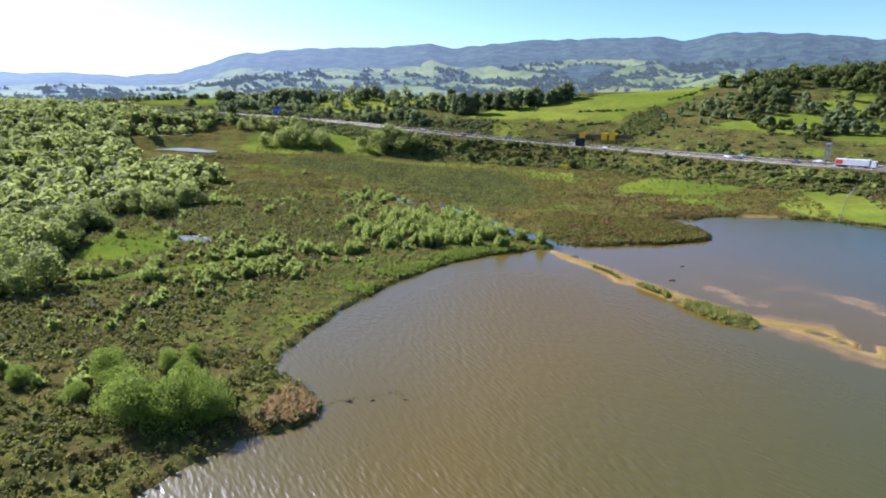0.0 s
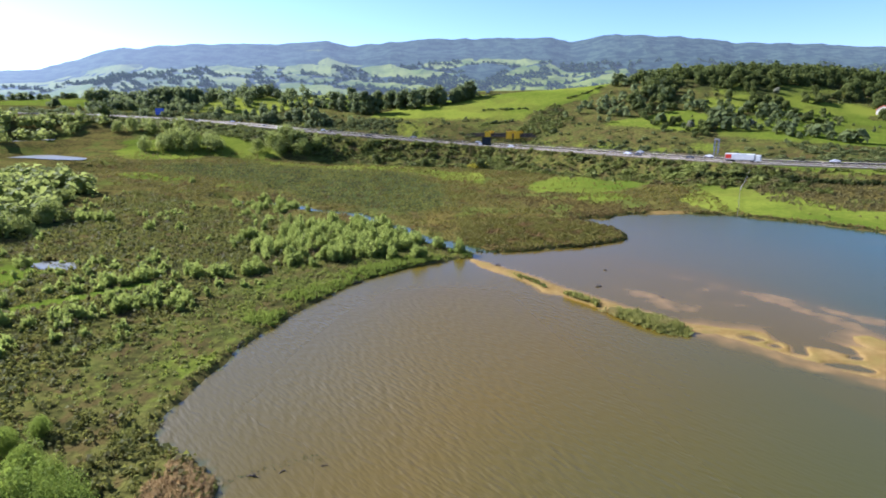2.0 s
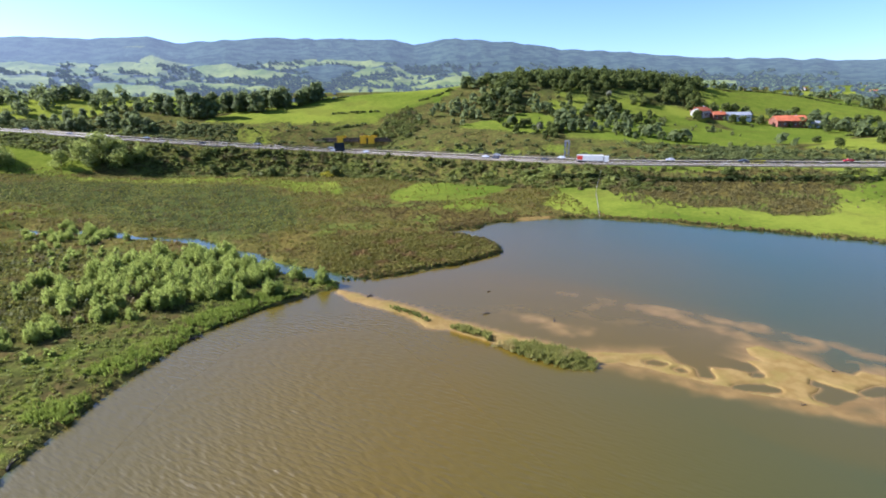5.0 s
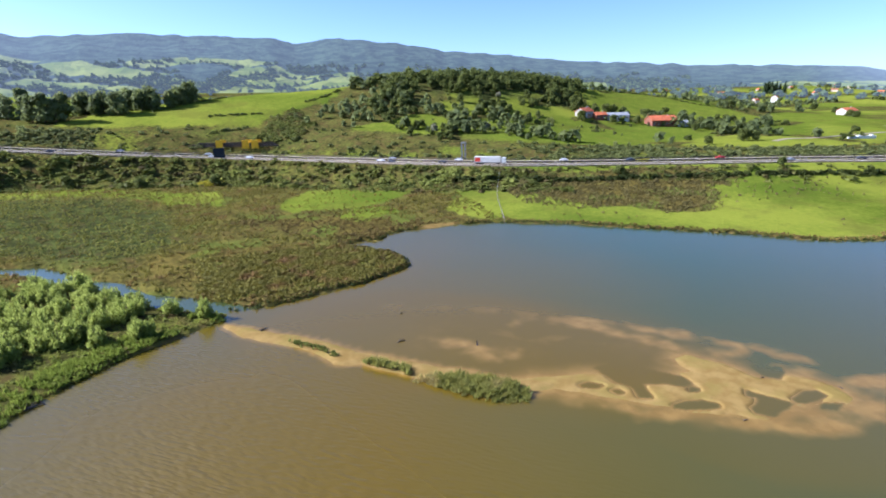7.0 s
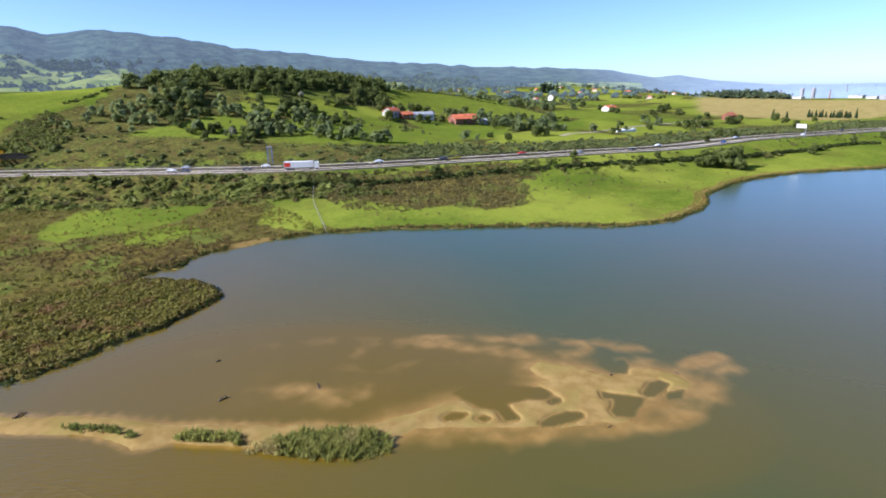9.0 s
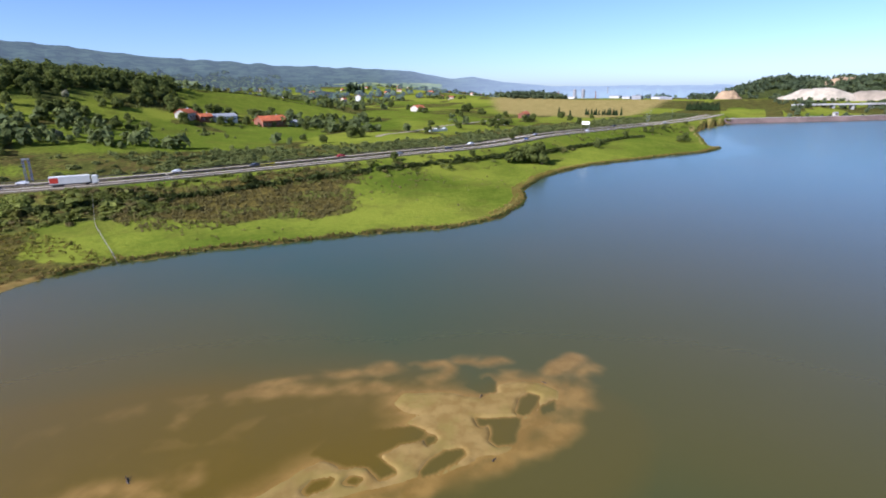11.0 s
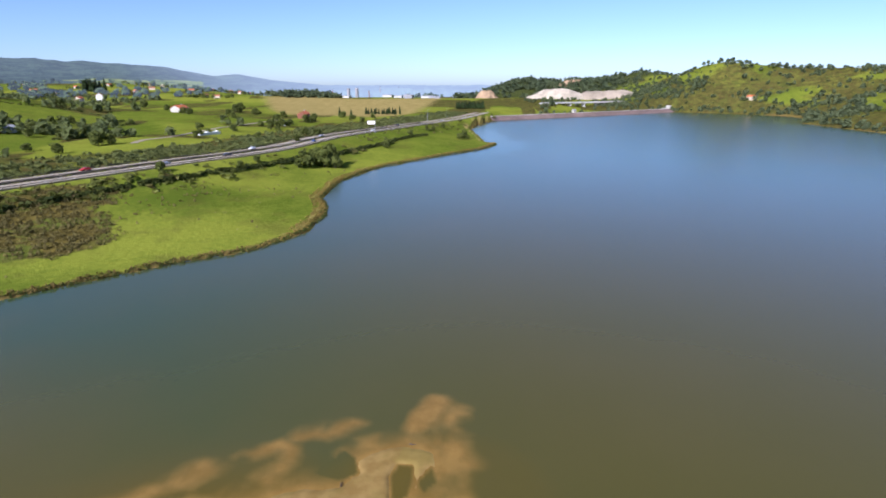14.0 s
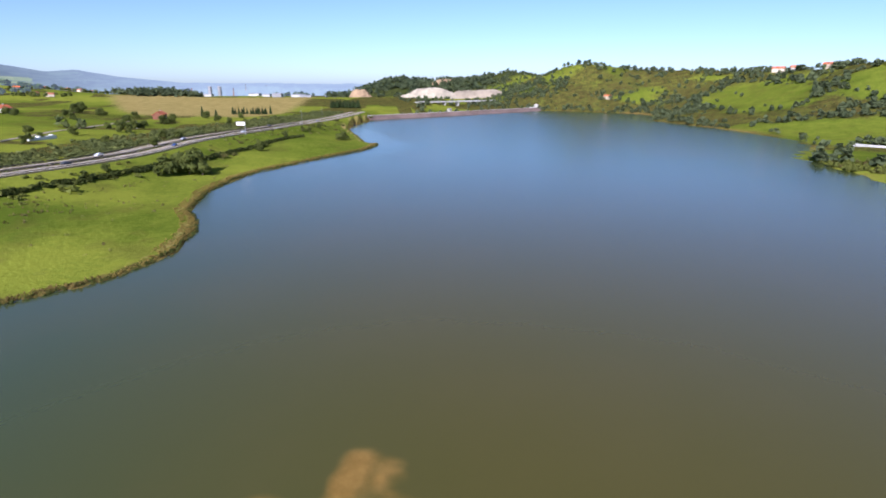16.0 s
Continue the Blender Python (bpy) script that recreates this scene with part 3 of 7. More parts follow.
RIDGE_FIELDS = [[(-773, 2019), (-794, 2138), (-737, 2187), (-602, 2079), (-491, 2033), (-396, 1995), (-361, 2024), (-420, 1850), (-620, 1800), (-706, 1862)],
                [(-887, 2116), (-881, 2207), (-818, 2209), (-815, 2139)], [(-598, 2145), (-546, 2285), (-383, 2235), (-155, 2065), (-171, 2001), (-449, 2125)],
                [(-1199, 2370), (-1125, 2460), (-1001, 2408), (-950, 2250), (-1058, 2203)], [(-585, 2580), (-440, 2615), (-296, 2452), (-126, 2378), (-255, 2263), (-495, 2363)]]


def cover(x, y, z, shore):
    """What grows where: grass, sedge, sand; wood, straw and the tone of the grass."""
    road, side, _ = along(ROAD, x, y)
    ragged = 9 * fbm(x, y, 30, 4, 101)
    near_side = side < 0
    meadow = smooth(70, 82, x + 0.25 * ragged) * (y > 40) * (x < 900) * near_side * smooth(0.5, 4, shore)
    slope = smooth(-5, 5, within(SCRUB_SLOPE, x, y) + 1.1 * ragged)
    meadow = meadow * (1 - slope)
    for area, reach in ((GREEN_PATCH, 7), (MEADOW_POND, 5), (GREEN_STRIP, 5), *((p, 3) for p in MARSH_GREENS + LOW_GREENS)):
        meadow = np.maximum(meadow, (0.62 + 0.25 * fbm(x, y, 20, 3, 105)) * smooth(-reach, reach, within(area, x, y) + 1.3 * ragged))
    meadow = np.maximum(meadow, smooth(-2, 3, within(GREEN_PATCH, x, y) + 0.25 * ragged))
    meadow = np.maximum(meadow, 0.95 * smooth(-5, 6, within(WEST_GREEN, x, y) + 0.6 * ragged))
    west_bank = (x < -24) & (y < 175 + (-24 - x) * 0.2)
    turf = np.where(west_bank, 0.4 * smooth(42, 12, shore + ragged) * smooth(0.5, 3, shore) * smooth(70, 90, y) + 0.12 * smooth(-0.1, 0.5, fbm(x, y, 16, 3, 107)), 0.27 * smooth(0.2, 0.6, fbm(x, y, 30, 4, 103)))
    tip_zone = smooth(-3, 5, within(TIP_SEDGE, x, y) + 0.5 * ragged)
    turf = turf * (1 - 0.75 * tip_zone)
    dyke = smooth(3.2, 1.8, along(DYKE, x, y)[0])
    meadow = np.maximum(meadow, 0.9 * dyke)
    grass = np.maximum(meadow, np.where(near_side & (meadow < 0.3), turf, 0))
    hedge, number = fields(x, y)
    beyond = (side > 0) | (y < -60) | (x > 900)
    south = (y < 20) & (x > 150)
    north_grass = smooth(3, 6, hedge) * np.where(number < 0.16, 0.1, np.where(number < 0.3, 0.5, 1.0))
    knoll = hump(x, y, 215, 520, 105, 85, 10)
    north_grass = np.where(knoll > 0.35, 0.35 + 0.5 * smooth(0.1, 0.5, fbm(x, y, 45, 3, 109)), north_grass)
    north_grass = np.maximum(north_grass, smooth(-6, 8, within(GREEN_HILL, x, y) + ragged))
    north_grass = np.maximum(north_grass, smooth(-4, 6, within(EAST_FIELD, x, y)))
    knoll_field = np.maximum.reduce([smooth(-2, 3, within(p, x, y)) for p in KNOLL_FIELDS + LANE_FIELDS + BEHIND_ROAD])
    north_grass = np.maximum(north_grass, knoll_field)
    verge = smooth(75, 20, road) * smooth(0.65, 0.2, fbm(x, y, 25, 3, 113) * 0.5 + 0.5)
    pasture = np.maximum.reduce([smooth(-2, 3, within(p, x, y) + 0.25 * ragged) for p in PASTURES])
    pasture = np.where((x < 1090) & (along(CREST, x, y)[0] < 330), 0.42 + 0.5 * pasture, np.maximum(smooth(3, 7, hedge) * np.where(number < 0.22, 0.2, 0.95), smooth(100, 50, shore) * smooth(600, 520, x)))
    north_grass = np.where(south, pasture * (0.8 + 0.2 * smooth(-0.2, 0.4, fbm(x, y, 55, 4, 111))), north_grass)
    grass = np.where(beyond | south, np.where(road < 70, np.maximum(0.22 + 0.35 * verge, north_grass * smooth(40, 70, road)), north_grass), grass)
    sedge = np.maximum(np.where(near_side & ~west_bank & (x < 75), 0.6, 0.25), slope)
    dark_zone = smooth(-8, 8, within(DARK_SEDGE, x, y) + ragged)
    sedge = sedge * (1 - 0.85 * dark_zone)
    sedge = np.maximum(sedge, np.maximum(smooth(-4, 4, within(BROWN_BAND, x, y) + ragged), tip_zone))
    grass = grass * np.where(near_side & (meadow < 0.3), 1 - 0.7 * dark_zone, 1)
    bank = near_side * smooth(50, 40, road) * smooth(150, 90, x + ragged)
    grass, sedge = np.maximum(grass * (1 - 0.75 * bank), 0.36 * bank), np.maximum(sedge * (1 - 0.6 * bank), 0.35 * bank)
    sand = smooth(0.02, -0.06, np.abs(shore - 0.2) - 0.9 + 0.6 * fbm(x, y, 3, 3, 117)) * 0.18 * (z > -0.5)
    spit = (shore < -1.5) & (z > -1.0)
    sand = np.maximum(sand, 0.9 * smooth(0.3, 0.7, hump(x, y, 51, 227, 9, 3.2)) * (shore > -0.5))
    sand = np.where(spit, 1.0, np.where(shore < 0, 0.3, sand))
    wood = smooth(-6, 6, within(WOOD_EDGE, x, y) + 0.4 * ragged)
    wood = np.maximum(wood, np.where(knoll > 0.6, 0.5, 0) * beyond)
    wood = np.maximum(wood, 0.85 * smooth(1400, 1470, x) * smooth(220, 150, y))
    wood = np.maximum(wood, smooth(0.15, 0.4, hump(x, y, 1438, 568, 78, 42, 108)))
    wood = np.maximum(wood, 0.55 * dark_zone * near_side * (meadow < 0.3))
    dry = smooth(560, 720, x) * smooth(1480, 1380, x) * smooth(64, 69, np.degrees(np.arctan2(x, y - 60))) * smooth(150, 230, y) * smooth(560, 380, y - 0.12 * x) * (side > 0) * smooth(40, 90, road)
    dry = np.maximum(dry, 0.3 * smooth(20, 40, y) * smooth(40, 13, road) * smooth(0.2, 0.8, fbm(x, y, 40, 3, 119) * 0.5 + 0.5) * (x > -20))
    dry = np.maximum(dry, 0.3 * (side > 0) * smooth(90, 40, road) * smooth(-0.1, 0.5, fbm(x, y, 30, 4, 125)) * (y > 20))
    dry = np.maximum(dry, 0.3 * smooth(-8, 4, within(OLIVE_SLOPE, x, y)))
    dry = np.maximum(dry, ((0.4 + 0.35 * smooth(150, 190, x)) * smooth(7, 1.5, shore + 0.3 * ragged) + 0.3 * smooth(0.1, 0.6, fbm(x, y, 40, 4, 123))) * meadow)
    tone = np.clip(np.where(beyond & (within(GREEN_HILL, x, y) < 0), np.where((within(EAST_FIELD, x, y) > 0) | (south & (np.maximum.reduce([within(p, x, y) for p in PASTURES]) > 0)), 0.45, number), np.where(west_bank, 0.15, 0.5) + 0.4 * fbm(x, y, 50, 3, 121)), 0, 1)
    one = np.ones_like(x)
    return np.stack([grass, sedge, sand, one], -1), np.stack([wood, dry, tone, one], -1)


# ---- the ground, one sheet ----
gx = spread(np.r_[-72:20:1.0, 20:80:0.5], 1.0, 1.054, -3600, 3600)
gy = spread(np.r_[42:88:1.0, 88:142:0.5, 142:232:1.0], 1.0, 1.054, -2600, 3600)
X, Y = np.meshgrid(gx, gy)
Z, SHORE = ground(X, Y)
COVER, MORE = cover(X, Y, Z, SHORE)
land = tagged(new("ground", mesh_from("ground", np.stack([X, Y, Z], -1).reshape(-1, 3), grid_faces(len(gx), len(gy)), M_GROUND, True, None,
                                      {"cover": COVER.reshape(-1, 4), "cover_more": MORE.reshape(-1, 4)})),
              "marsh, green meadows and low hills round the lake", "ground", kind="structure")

# ---- the lake's surface ----
wx, wy = spread(np.r_[-72:20:1.6, 20:78:0.5], 1.6, 1.09, -800, 1100), spread(np.r_[40:88:1.6, 88:142:0.5, 142:232:1.6], 1.6, 1.09, -700, 340)
WX, WY = np.meshgrid(wx, wy)
bed, wshore = ground(WX, WY)
silt = np.clip(smooth(92, -38, WX - 0.22 * (WY - 60)) + 0.52 * smooth(30, 100, WX) * smooth(80, 10, WY) * smooth(190, 100, WX) * smooth(-110, -30, WY) + 0.2 * fbm(WX, WY, 60, 3, 131) + 0.5 * smooth(-14, 6, within(LAGOON, WX, WY)), 0, 1)
silt = np.maximum(silt, 0.55 * smooth(20, 60, WX) * smooth(420, 120, np.hypot(WX, WY - 60)) * smooth(190, 60, WY - 0.1 * WX))
silt = np.maximum(silt, 0.62 * smooth(0.35, 0.75, hump(WX, WY, 46, 97, 38, 24, -38)) + 0.2 * smooth(-2, 2, within(BANK, WX, WY)))
# less brown in the west: the greyer sky reflection put into the colour
silt = silt * (0.78 + 0.22 * smooth(-62, -20, WX + 0.1 * (WY - 60)))
silt = np.where(wshore > 0, 0.15, silt)
calm = np.where(wshore > 0, 0.65, 0) + smooth(34, 3, -wshore) * np.where(WX < -20, 0.62, 0.35) + smooth(-35, 30, WX + 0.35 * (WY - 100)) * 0.99
calm = calm * (1 - 0.3 * smooth(160, 700, np.hypot(WX - 20, WY - 100)))
lake = tagged(new("water", mesh_from("water", np.stack([WX, WY, 0 * WX], -1).reshape(-1, 3), grid_faces(len(wx), len(wy)), M_WATER, True,
                                     {"depth": np.maximum(-np.where(wshore < -0.3, sand_height(WX, WY), -1.0), 0).ravel(), "silt": silt.ravel(), "calm": np.clip(calm, 0, 1).ravel()})),
              "silty brown lake water, rippled by the wind", "water", kind="structure")


# ---- the far hills ----
def ridge_height(A, R):
    """The far hills by direction and distance."""
    px, py = R * np.sin(A), 60 + R * np.cos(A)
    top = skyline(np.degrees(A)) + 0.10 * fbm(np.degrees(A), 0 * A, 1.2, 3, 141) * smooth(0.4, 2.5, skyline(np.degrees(A)))
    share = np.interp(R, [1750, 2000, 2250, 2450, 2800, 3160, 3300, 3700], [0.10, 0.26, 0.42, 0.56, 0.80, 0.99, 1.0, 0.8])
    share = share + 0.07 * fbm(px, py, 420, 4, 143) * smooth(3250, 2900, R)
    z = 45 + R * np.tan(np.radians(np.minimum(-0.6 + (top + 0.6) * share, top))) + 7 * smooth(0.1, 0.5, fbm(px, py, 90, 3, 149)) * smooth(3250, 2900, R)
    return px, py, z


def far_ridge():
    a = np.radians(np.arange(-100, 150, 0.4))
    r = np.r_[1750:2700:26, 2700:3300:60, 3300, 3500, 3700].astype(float)
    A, R = np.meshgrid(a, r)
    px, py, z = ridge_height(A, R)
    z[0] -= 60
    hedge, number = fields(px, py, 280.0)
    up = np.degrees(np.arctan2(z - 45, R)) / np.maximum(skyline(np.degrees(A)), 0.6)
    foot = np.interp(np.degrees(A), [-60, -5, 5, 20, 60], [0.66, 0.66, 0.58, 0.44, 0.40])
    clear = smooth(0.07, -0.07, up - foot + 0.22 * fbm(px, py, 420, 3, 147)) * smooth(4, 12, hedge) * np.where(number < 0.24, 0.1, 0.8 + 0.2 * number)
    clear = np.where(np.degrees(A) > 62, 0.12 + 0.2 * fbm(px, py, 300, 3, 151), clear)
    field = np.maximum.reduce([smooth(-8, 8, within(p, px, py)) for p in RIDGE_FIELDS])
    hedged = np.maximum.reduce([smooth(26, 12, np.abs(within(p, px, py) + 16)) for p in RIDGE_FIELDS])
    clear = np.maximum(clear * (1 - 0.8 * hedged), field)
    # haze as emission strength: by direction, stronger sunward and eastward, growing with distance
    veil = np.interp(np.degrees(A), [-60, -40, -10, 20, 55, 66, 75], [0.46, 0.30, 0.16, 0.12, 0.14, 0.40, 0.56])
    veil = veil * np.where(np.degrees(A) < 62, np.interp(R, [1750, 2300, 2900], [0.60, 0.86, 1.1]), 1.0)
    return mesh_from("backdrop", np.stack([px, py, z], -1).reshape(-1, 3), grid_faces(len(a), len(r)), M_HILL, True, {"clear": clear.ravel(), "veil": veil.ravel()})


tagged(new("backdrop", far_ridge()), "long wooded ridge with a bluish haze glow", "hills", kind="structure")


# ---- the motorway ----
def bend(points, step):
    """A smooth line through the points, in even steps."""
    p = np.array(points, float)
    q = np.vstack([2 * p[0] - p[1], p, 2 * p[-1] - p[-2]])
    out = []
    for n in range(len(p) - 1):
        a, b, c, d = q[n:n + 4]
        count = max(2, int(np.linalg.norm(c[:2] - b[:2]) / step))
        t = (np.arange(count) / count)[:, None]
        out.append(0.5 * (2 * b + (c - a) * t + (2 * a - 5 * b + 4 * c - d) * t ** 2 + (3 * b - a - 3 * c + d) * t ** 3))
    return np.vstack([*out, p[-1:]])


ROAD_LINE = bend(ROAD, 8)


def ribbon(line, across, lift):
    """A strip along a line: its cross-section as distances across and heights."""
    t = np.gradient(line[:, :2], axis=0)
    t /= np.linalg.norm(t, axis=1)[:, None]
    side = np.stack([-t[:, 1], t[:, 0]], 1)
    a, h = np.array(across, float), np.array(lift, float)
    v = np.empty((len(line), len(a), 3))
    v[..., 0] = line[:, None, 0] + side[:, None, 0] * a
    v[..., 1] = line[:, None, 1] + side[:, None, 1] * a
    v[..., 2] = line[:, None, 2] + h
    return v.reshape(-1, 3), grid_faces(len(a), len(line))


for name, a, b in (("road", -10.6, -2.0), ("road", 2.0, 10.6)):
    v, f = ribbon(ROAD_LINE, [a, a, b, b], [-0.9, 0.02, 0.02, -0.9])
    tagged(new(name, mesh_from(name, v, f, M_ASPHALT, False)), "pale worn asphalt carriageway of the motorway", "road", kind="structure")


# ---- plants ----


def leaf_cloud(lobes, count, size, seed, flat=0.35, shell=0.72, upright=0.0):
    """Many small leaves or sprays on and in a few lobes (x, y, z and three radii each)."""
    r = np.random.default_rng(seed)
    lobes = np.array(lobes, float)
    weight = (lobes[:, 3] * lobes[:, 4] + lobes[:, 4] * lobes[:, 5]) ** 0.9
    pick = r.choice(len(lobes), count, p=weight / weight.sum())
    way = r.normal(size=(count, 3))
    way /= np.linalg.norm(way, axis=1)[:, None]
    reach = shell + (1.06 - shell) * r.random(count) ** 0.7
    middle = lobes[pick, :3] + way * lobes[pick, 3:] * reach[:, None]
    normal = way + r.normal(size=(count, 3)) * 0.36 + (0, 0, flat)
    normal /= np.linalg.norm(normal, axis=1)[:, None]
    side = np.cross(normal, r.normal(size=(count, 3)))
    side /= np.linalg.norm(side, axis=1)[:, None]
    up = np.cross(normal, side)
    if upright:
        up = up * (1 - upright) + (way * (0.6, 0.6, 0.2) + (0, 0, 1)) * upright
        up /= np.linalg.norm(up, axis=1)[:, None]
        side = np.cross(up, normal)
    s = size * (0.55 + 0.9 * r.random(count))[:, None]
    long = 1.0 + 0.6 * r.random(count)[:, None]
    v = np.stack([middle - side * s - up * s * 0.5, middle + side * s - up * s * 0.5, middle + up * s * long], 1)
    v[..., 2] = np.maximum(v[..., 2], 0.0)
    # upward leaves get a lighter tint: light from above put into the colour
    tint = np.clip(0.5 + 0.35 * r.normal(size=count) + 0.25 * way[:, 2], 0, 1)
    return v.reshape(-1, 3), np.arange(count * 3).reshape(-1, 3), np.repeat(tint, 3)


def blade_tuft(count, height, lean, seed, width=0.07):
    """A tuft of narrow upright blades."""
    r = np.random.default_rng(seed)
    a = r.random(count) * 2 * math.pi
    out = np.stack([np.cos(a), np.sin(a), 0 * a], 1)
    base = out * (0.28 * r.random(count) ** 0.5)[:, None]
    tip = base + out * (lean * r.random(count))[:, None] + np.stack([0 * a, 0 * a, height * (0.55 + 0.45 * r.random(count))], 1)
    mid = base * 0.5 + tip * 0.5 + (0, 0, 0.1 * height)
    across = np.stack([-np.sin(a + 0.6), np.cos(a + 0.6), 0 * a], 1) * width
    v = np.stack([base - across, mid - across, tip, mid + across], 1)
    return v.reshape(-1, 3), np.arange(count * 4).reshape(-1, 4), np.repeat(np.clip(0.5 + 0.3 * r.normal(size=count), 0, 1), 4)


def lobes_round(seed, count=7, wide=0.34, low=0.30, high=0.86):
    r = np.random.default_rng(seed)
    out = [(0, 0, (low + high) / 2, wide * 0.8, wide * 0.8, (high - low) * 0.5)]
    for n in range(count):
        a, h = r.random() * 6.28, low + (high - low) * r.random()
        d = wide * (0.35 + 0.5 * r.random()) * (1.15 - 0.6 * (h - low) / (high - low))
        s = wide * (0.38 + 0.3 * r.random())
        out.append((math.cos(a) * d, math.sin(a) * d, h, s, s, s * (0.75 + 0.3 * r.random())))
    return out


def lobes_bush(seed, count=9, wide=0.5):
    """A crown that starts at the ground, with several upright heads."""
    r = np.random.default_rng(seed)
    out = []
    for n in range(count):
        a, d = r.random() * 6.28, wide * 0.75 * r.random() ** 0.6
        h = (0.42 + 0.5 * r.random()) * (1.05 - 0.5 * d / wide)
        s = wide * (0.24 + 0.16 * r.random())
        out.append((math.cos(a) * d, math.sin(a) * d, h * 0.52, s, s, h * 0.52))
    return out


def tube(bm, points, radii, sides=6):
    """A tapered, bent limb."""
    rings = []
    for n, (p, r) in enumerate(zip(points, radii)):
        ahead = Vector(points[min(n + 1, len(points) - 1)]) - Vector(points[max(n - 1, 0)])
        turn = ahead.to_track_quat("Z", "Y")
        rings.append([bm.verts.new(Vector(p) + turn @ Vector((math.cos(6.2832 * k / sides) * r, math.sin(6.2832 * k / sides) * r, 0))) for k in range(sides)])
    for a, b in zip(rings[:-1], rings[1:]):
        for k in range(sides):
            bm.faces.new((a[k], a[(k + 1) % sides], b[(k + 1) % sides], b[k]))
    bm.faces.new(rings[-1])
    bm.faces.new(rings[0][::-1])


def part(name, bm, material, parent, label=""):
    """Links a bmesh as one mesh under a thing or a part."""
    me = bpy.data.meshes.new(name)
    bm.to_mesh(me)
    bm.free()
    me.materials.append(material)
    ob = new(name, me)
    ob.parent = parent
    if label:
        ob["label"] = label
    return ob


def trunk_mesh(seed, height, radius, limbs):
    r = random.Random(seed)
    bm = bmesh.new()
    spine = [(0, 0, -0.06)]
    for n in range(1, 6):
        spine.append((spine[-1][0] + r.uniform(-0.02, 0.02), spine[-1][1] + r.uniform(-0.02, 0.02), height * n / 5))
    tube(bm, spine, [radius * (1.25 if n == 0 else 1 - 0.15 * n) for n in range(6)])
    for n in range(limbs):
        base = spine[2 + n % 3]
        a, d = r.random() * 6.28, 0.16 + 0.12 * r.random()
        tube(bm, [base, (base[0] + math.cos(a) * d * 0.5, base[1] + math.sin(a) * d * 0.5, base[2] + 0.10), (base[0] + math.cos(a) * d, base[1] + math.sin(a) * d, base[2] + 0.26)],
             [radius * 0.55, radius * 0.4, radius * 0.15], 5)
    return bm


def plant(name, lobes, leaves, size, seed, material, trunk, label, category, group, stem_name="trunk", shell=0.72, upright=0.0):
    """A tree or bush one unit high: an empty at its foot, the trunk and the crown."""
    base = tagged(new(name), label, category, group)
    stem = part(stem_name, trunk_mesh(seed, *trunk), M_BARK, base)
    v, f, tint = leaf_cloud(lobes, leaves, size, seed, shell=shell, upright=upright)
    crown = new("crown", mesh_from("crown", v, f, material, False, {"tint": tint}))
    crown.parent = base
    return base


def stand(x, y):
    """The height of the ground at one place."""
    return float(ground(np.array([x]), np.array([y]))[0][0])


def set_out(kinds, places, seed):
    """Puts copies of the kinds at places (x, y, height, width over height); the kinds themselves take the first places, last of all."""
    r = random.Random(seed)
    p = np.array(places, float)
    z = ground(p[:, 0], p[:, 1])[0]
    for n in range(len(places) - 1, -1, -1):
        x, y, h, w = places[n]
        m = pose(x, y, z[n] - 0.05, r.uniform(-3, 3), r.uniform(-3, 3), r.uniform(0, 360)) @ Matrix.Diagonal((h * w, h * w, h, 1))
        if n < len(kinds):
            kinds[n].matrix_basis = m
        else:
            copy_thing(kinds[n % len(kinds)], m)


def thicket(name, templates, places, material, label, category, seed=1, lift=-0.03, lowest=-9.0):
    """A great many plants in one mesh. Places: arrays of x, y, height, width over height."""
    r = np.random.default_rng(seed)
    p = np.asarray(places, float)
    z = np.maximum(ground(p[:, 0], p[:, 1])[0], lowest) + lift
    kind = r.integers(0, len(templates), len(p))
    turn = r.random(len(p)) * 6.2832
    tone = r.normal(size=len(p)) * 0.2 + 0.4 * fbm(p[:, 0], p[:, 1], 13, 3, 191) + 0.3 * fbm(p[:, 0], p[:, 1], 50, 2, 195)
    vs, fs, ts, at = [], [], [], 0
    for k, (v, f, tint) in enumerate(templates):
        s = np.where(kind == k)[0]
        if not len(s):
            continue
        c, n = np.cos(turn[s])[:, None], np.sin(turn[s])[:, None]
        h, w = p[s, 2][:, None], (p[s, 2] * p[s, 3])[:, None]
        out = np.empty((len(s), len(v), 3))
        out[..., 0] = p[s, 0][:, None] + (v[:, 0] * c - v[:, 1] * n) * w
        out[..., 1] = p[s, 1][:, None] + (v[:, 0] * n + v[:, 1] * c) * w
        out[..., 2] = z[s][:, None] + v[:, 2] * h
        vs.append(out.reshape(-1, 3))
        fs.append((f[None] + (np.arange(len(s)) * len(v))[:, None, None] + at).reshape(-1, f.shape[1]))
        ts.append(np.clip(tint[None] + tone[s][:, None], 0, 1).ravel())
        at += len(s) * len(v)
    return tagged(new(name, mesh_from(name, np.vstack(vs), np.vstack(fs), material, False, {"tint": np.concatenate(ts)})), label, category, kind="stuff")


def scatter(count, box, keep, seed):
    """Random places in a box (x from, x to, y from, y to), kept with the chance that keep gives."""
    r = np.random.default_rng(seed)
    x, y = r.uniform(box[0], box[1], count), r.uniform(box[2], box[3], count)
    ok = r.random(count) < keep(x, y)
    return x[ok], y[ok]


def sized(x, y, low, high, wide_low, wide_high, seed):
    r = np.random.default_rng(seed)
    return np.stack([x, y, r.uniform(low, high, len(x)), r.uniform(wide_low, wide_high, len(x))], 1)


def shore_of(x, y):
    return -within(LAKE, x, y)


def stream_of(x, y):
    d, _, half = along(STREAM, x, y)
    return d - half


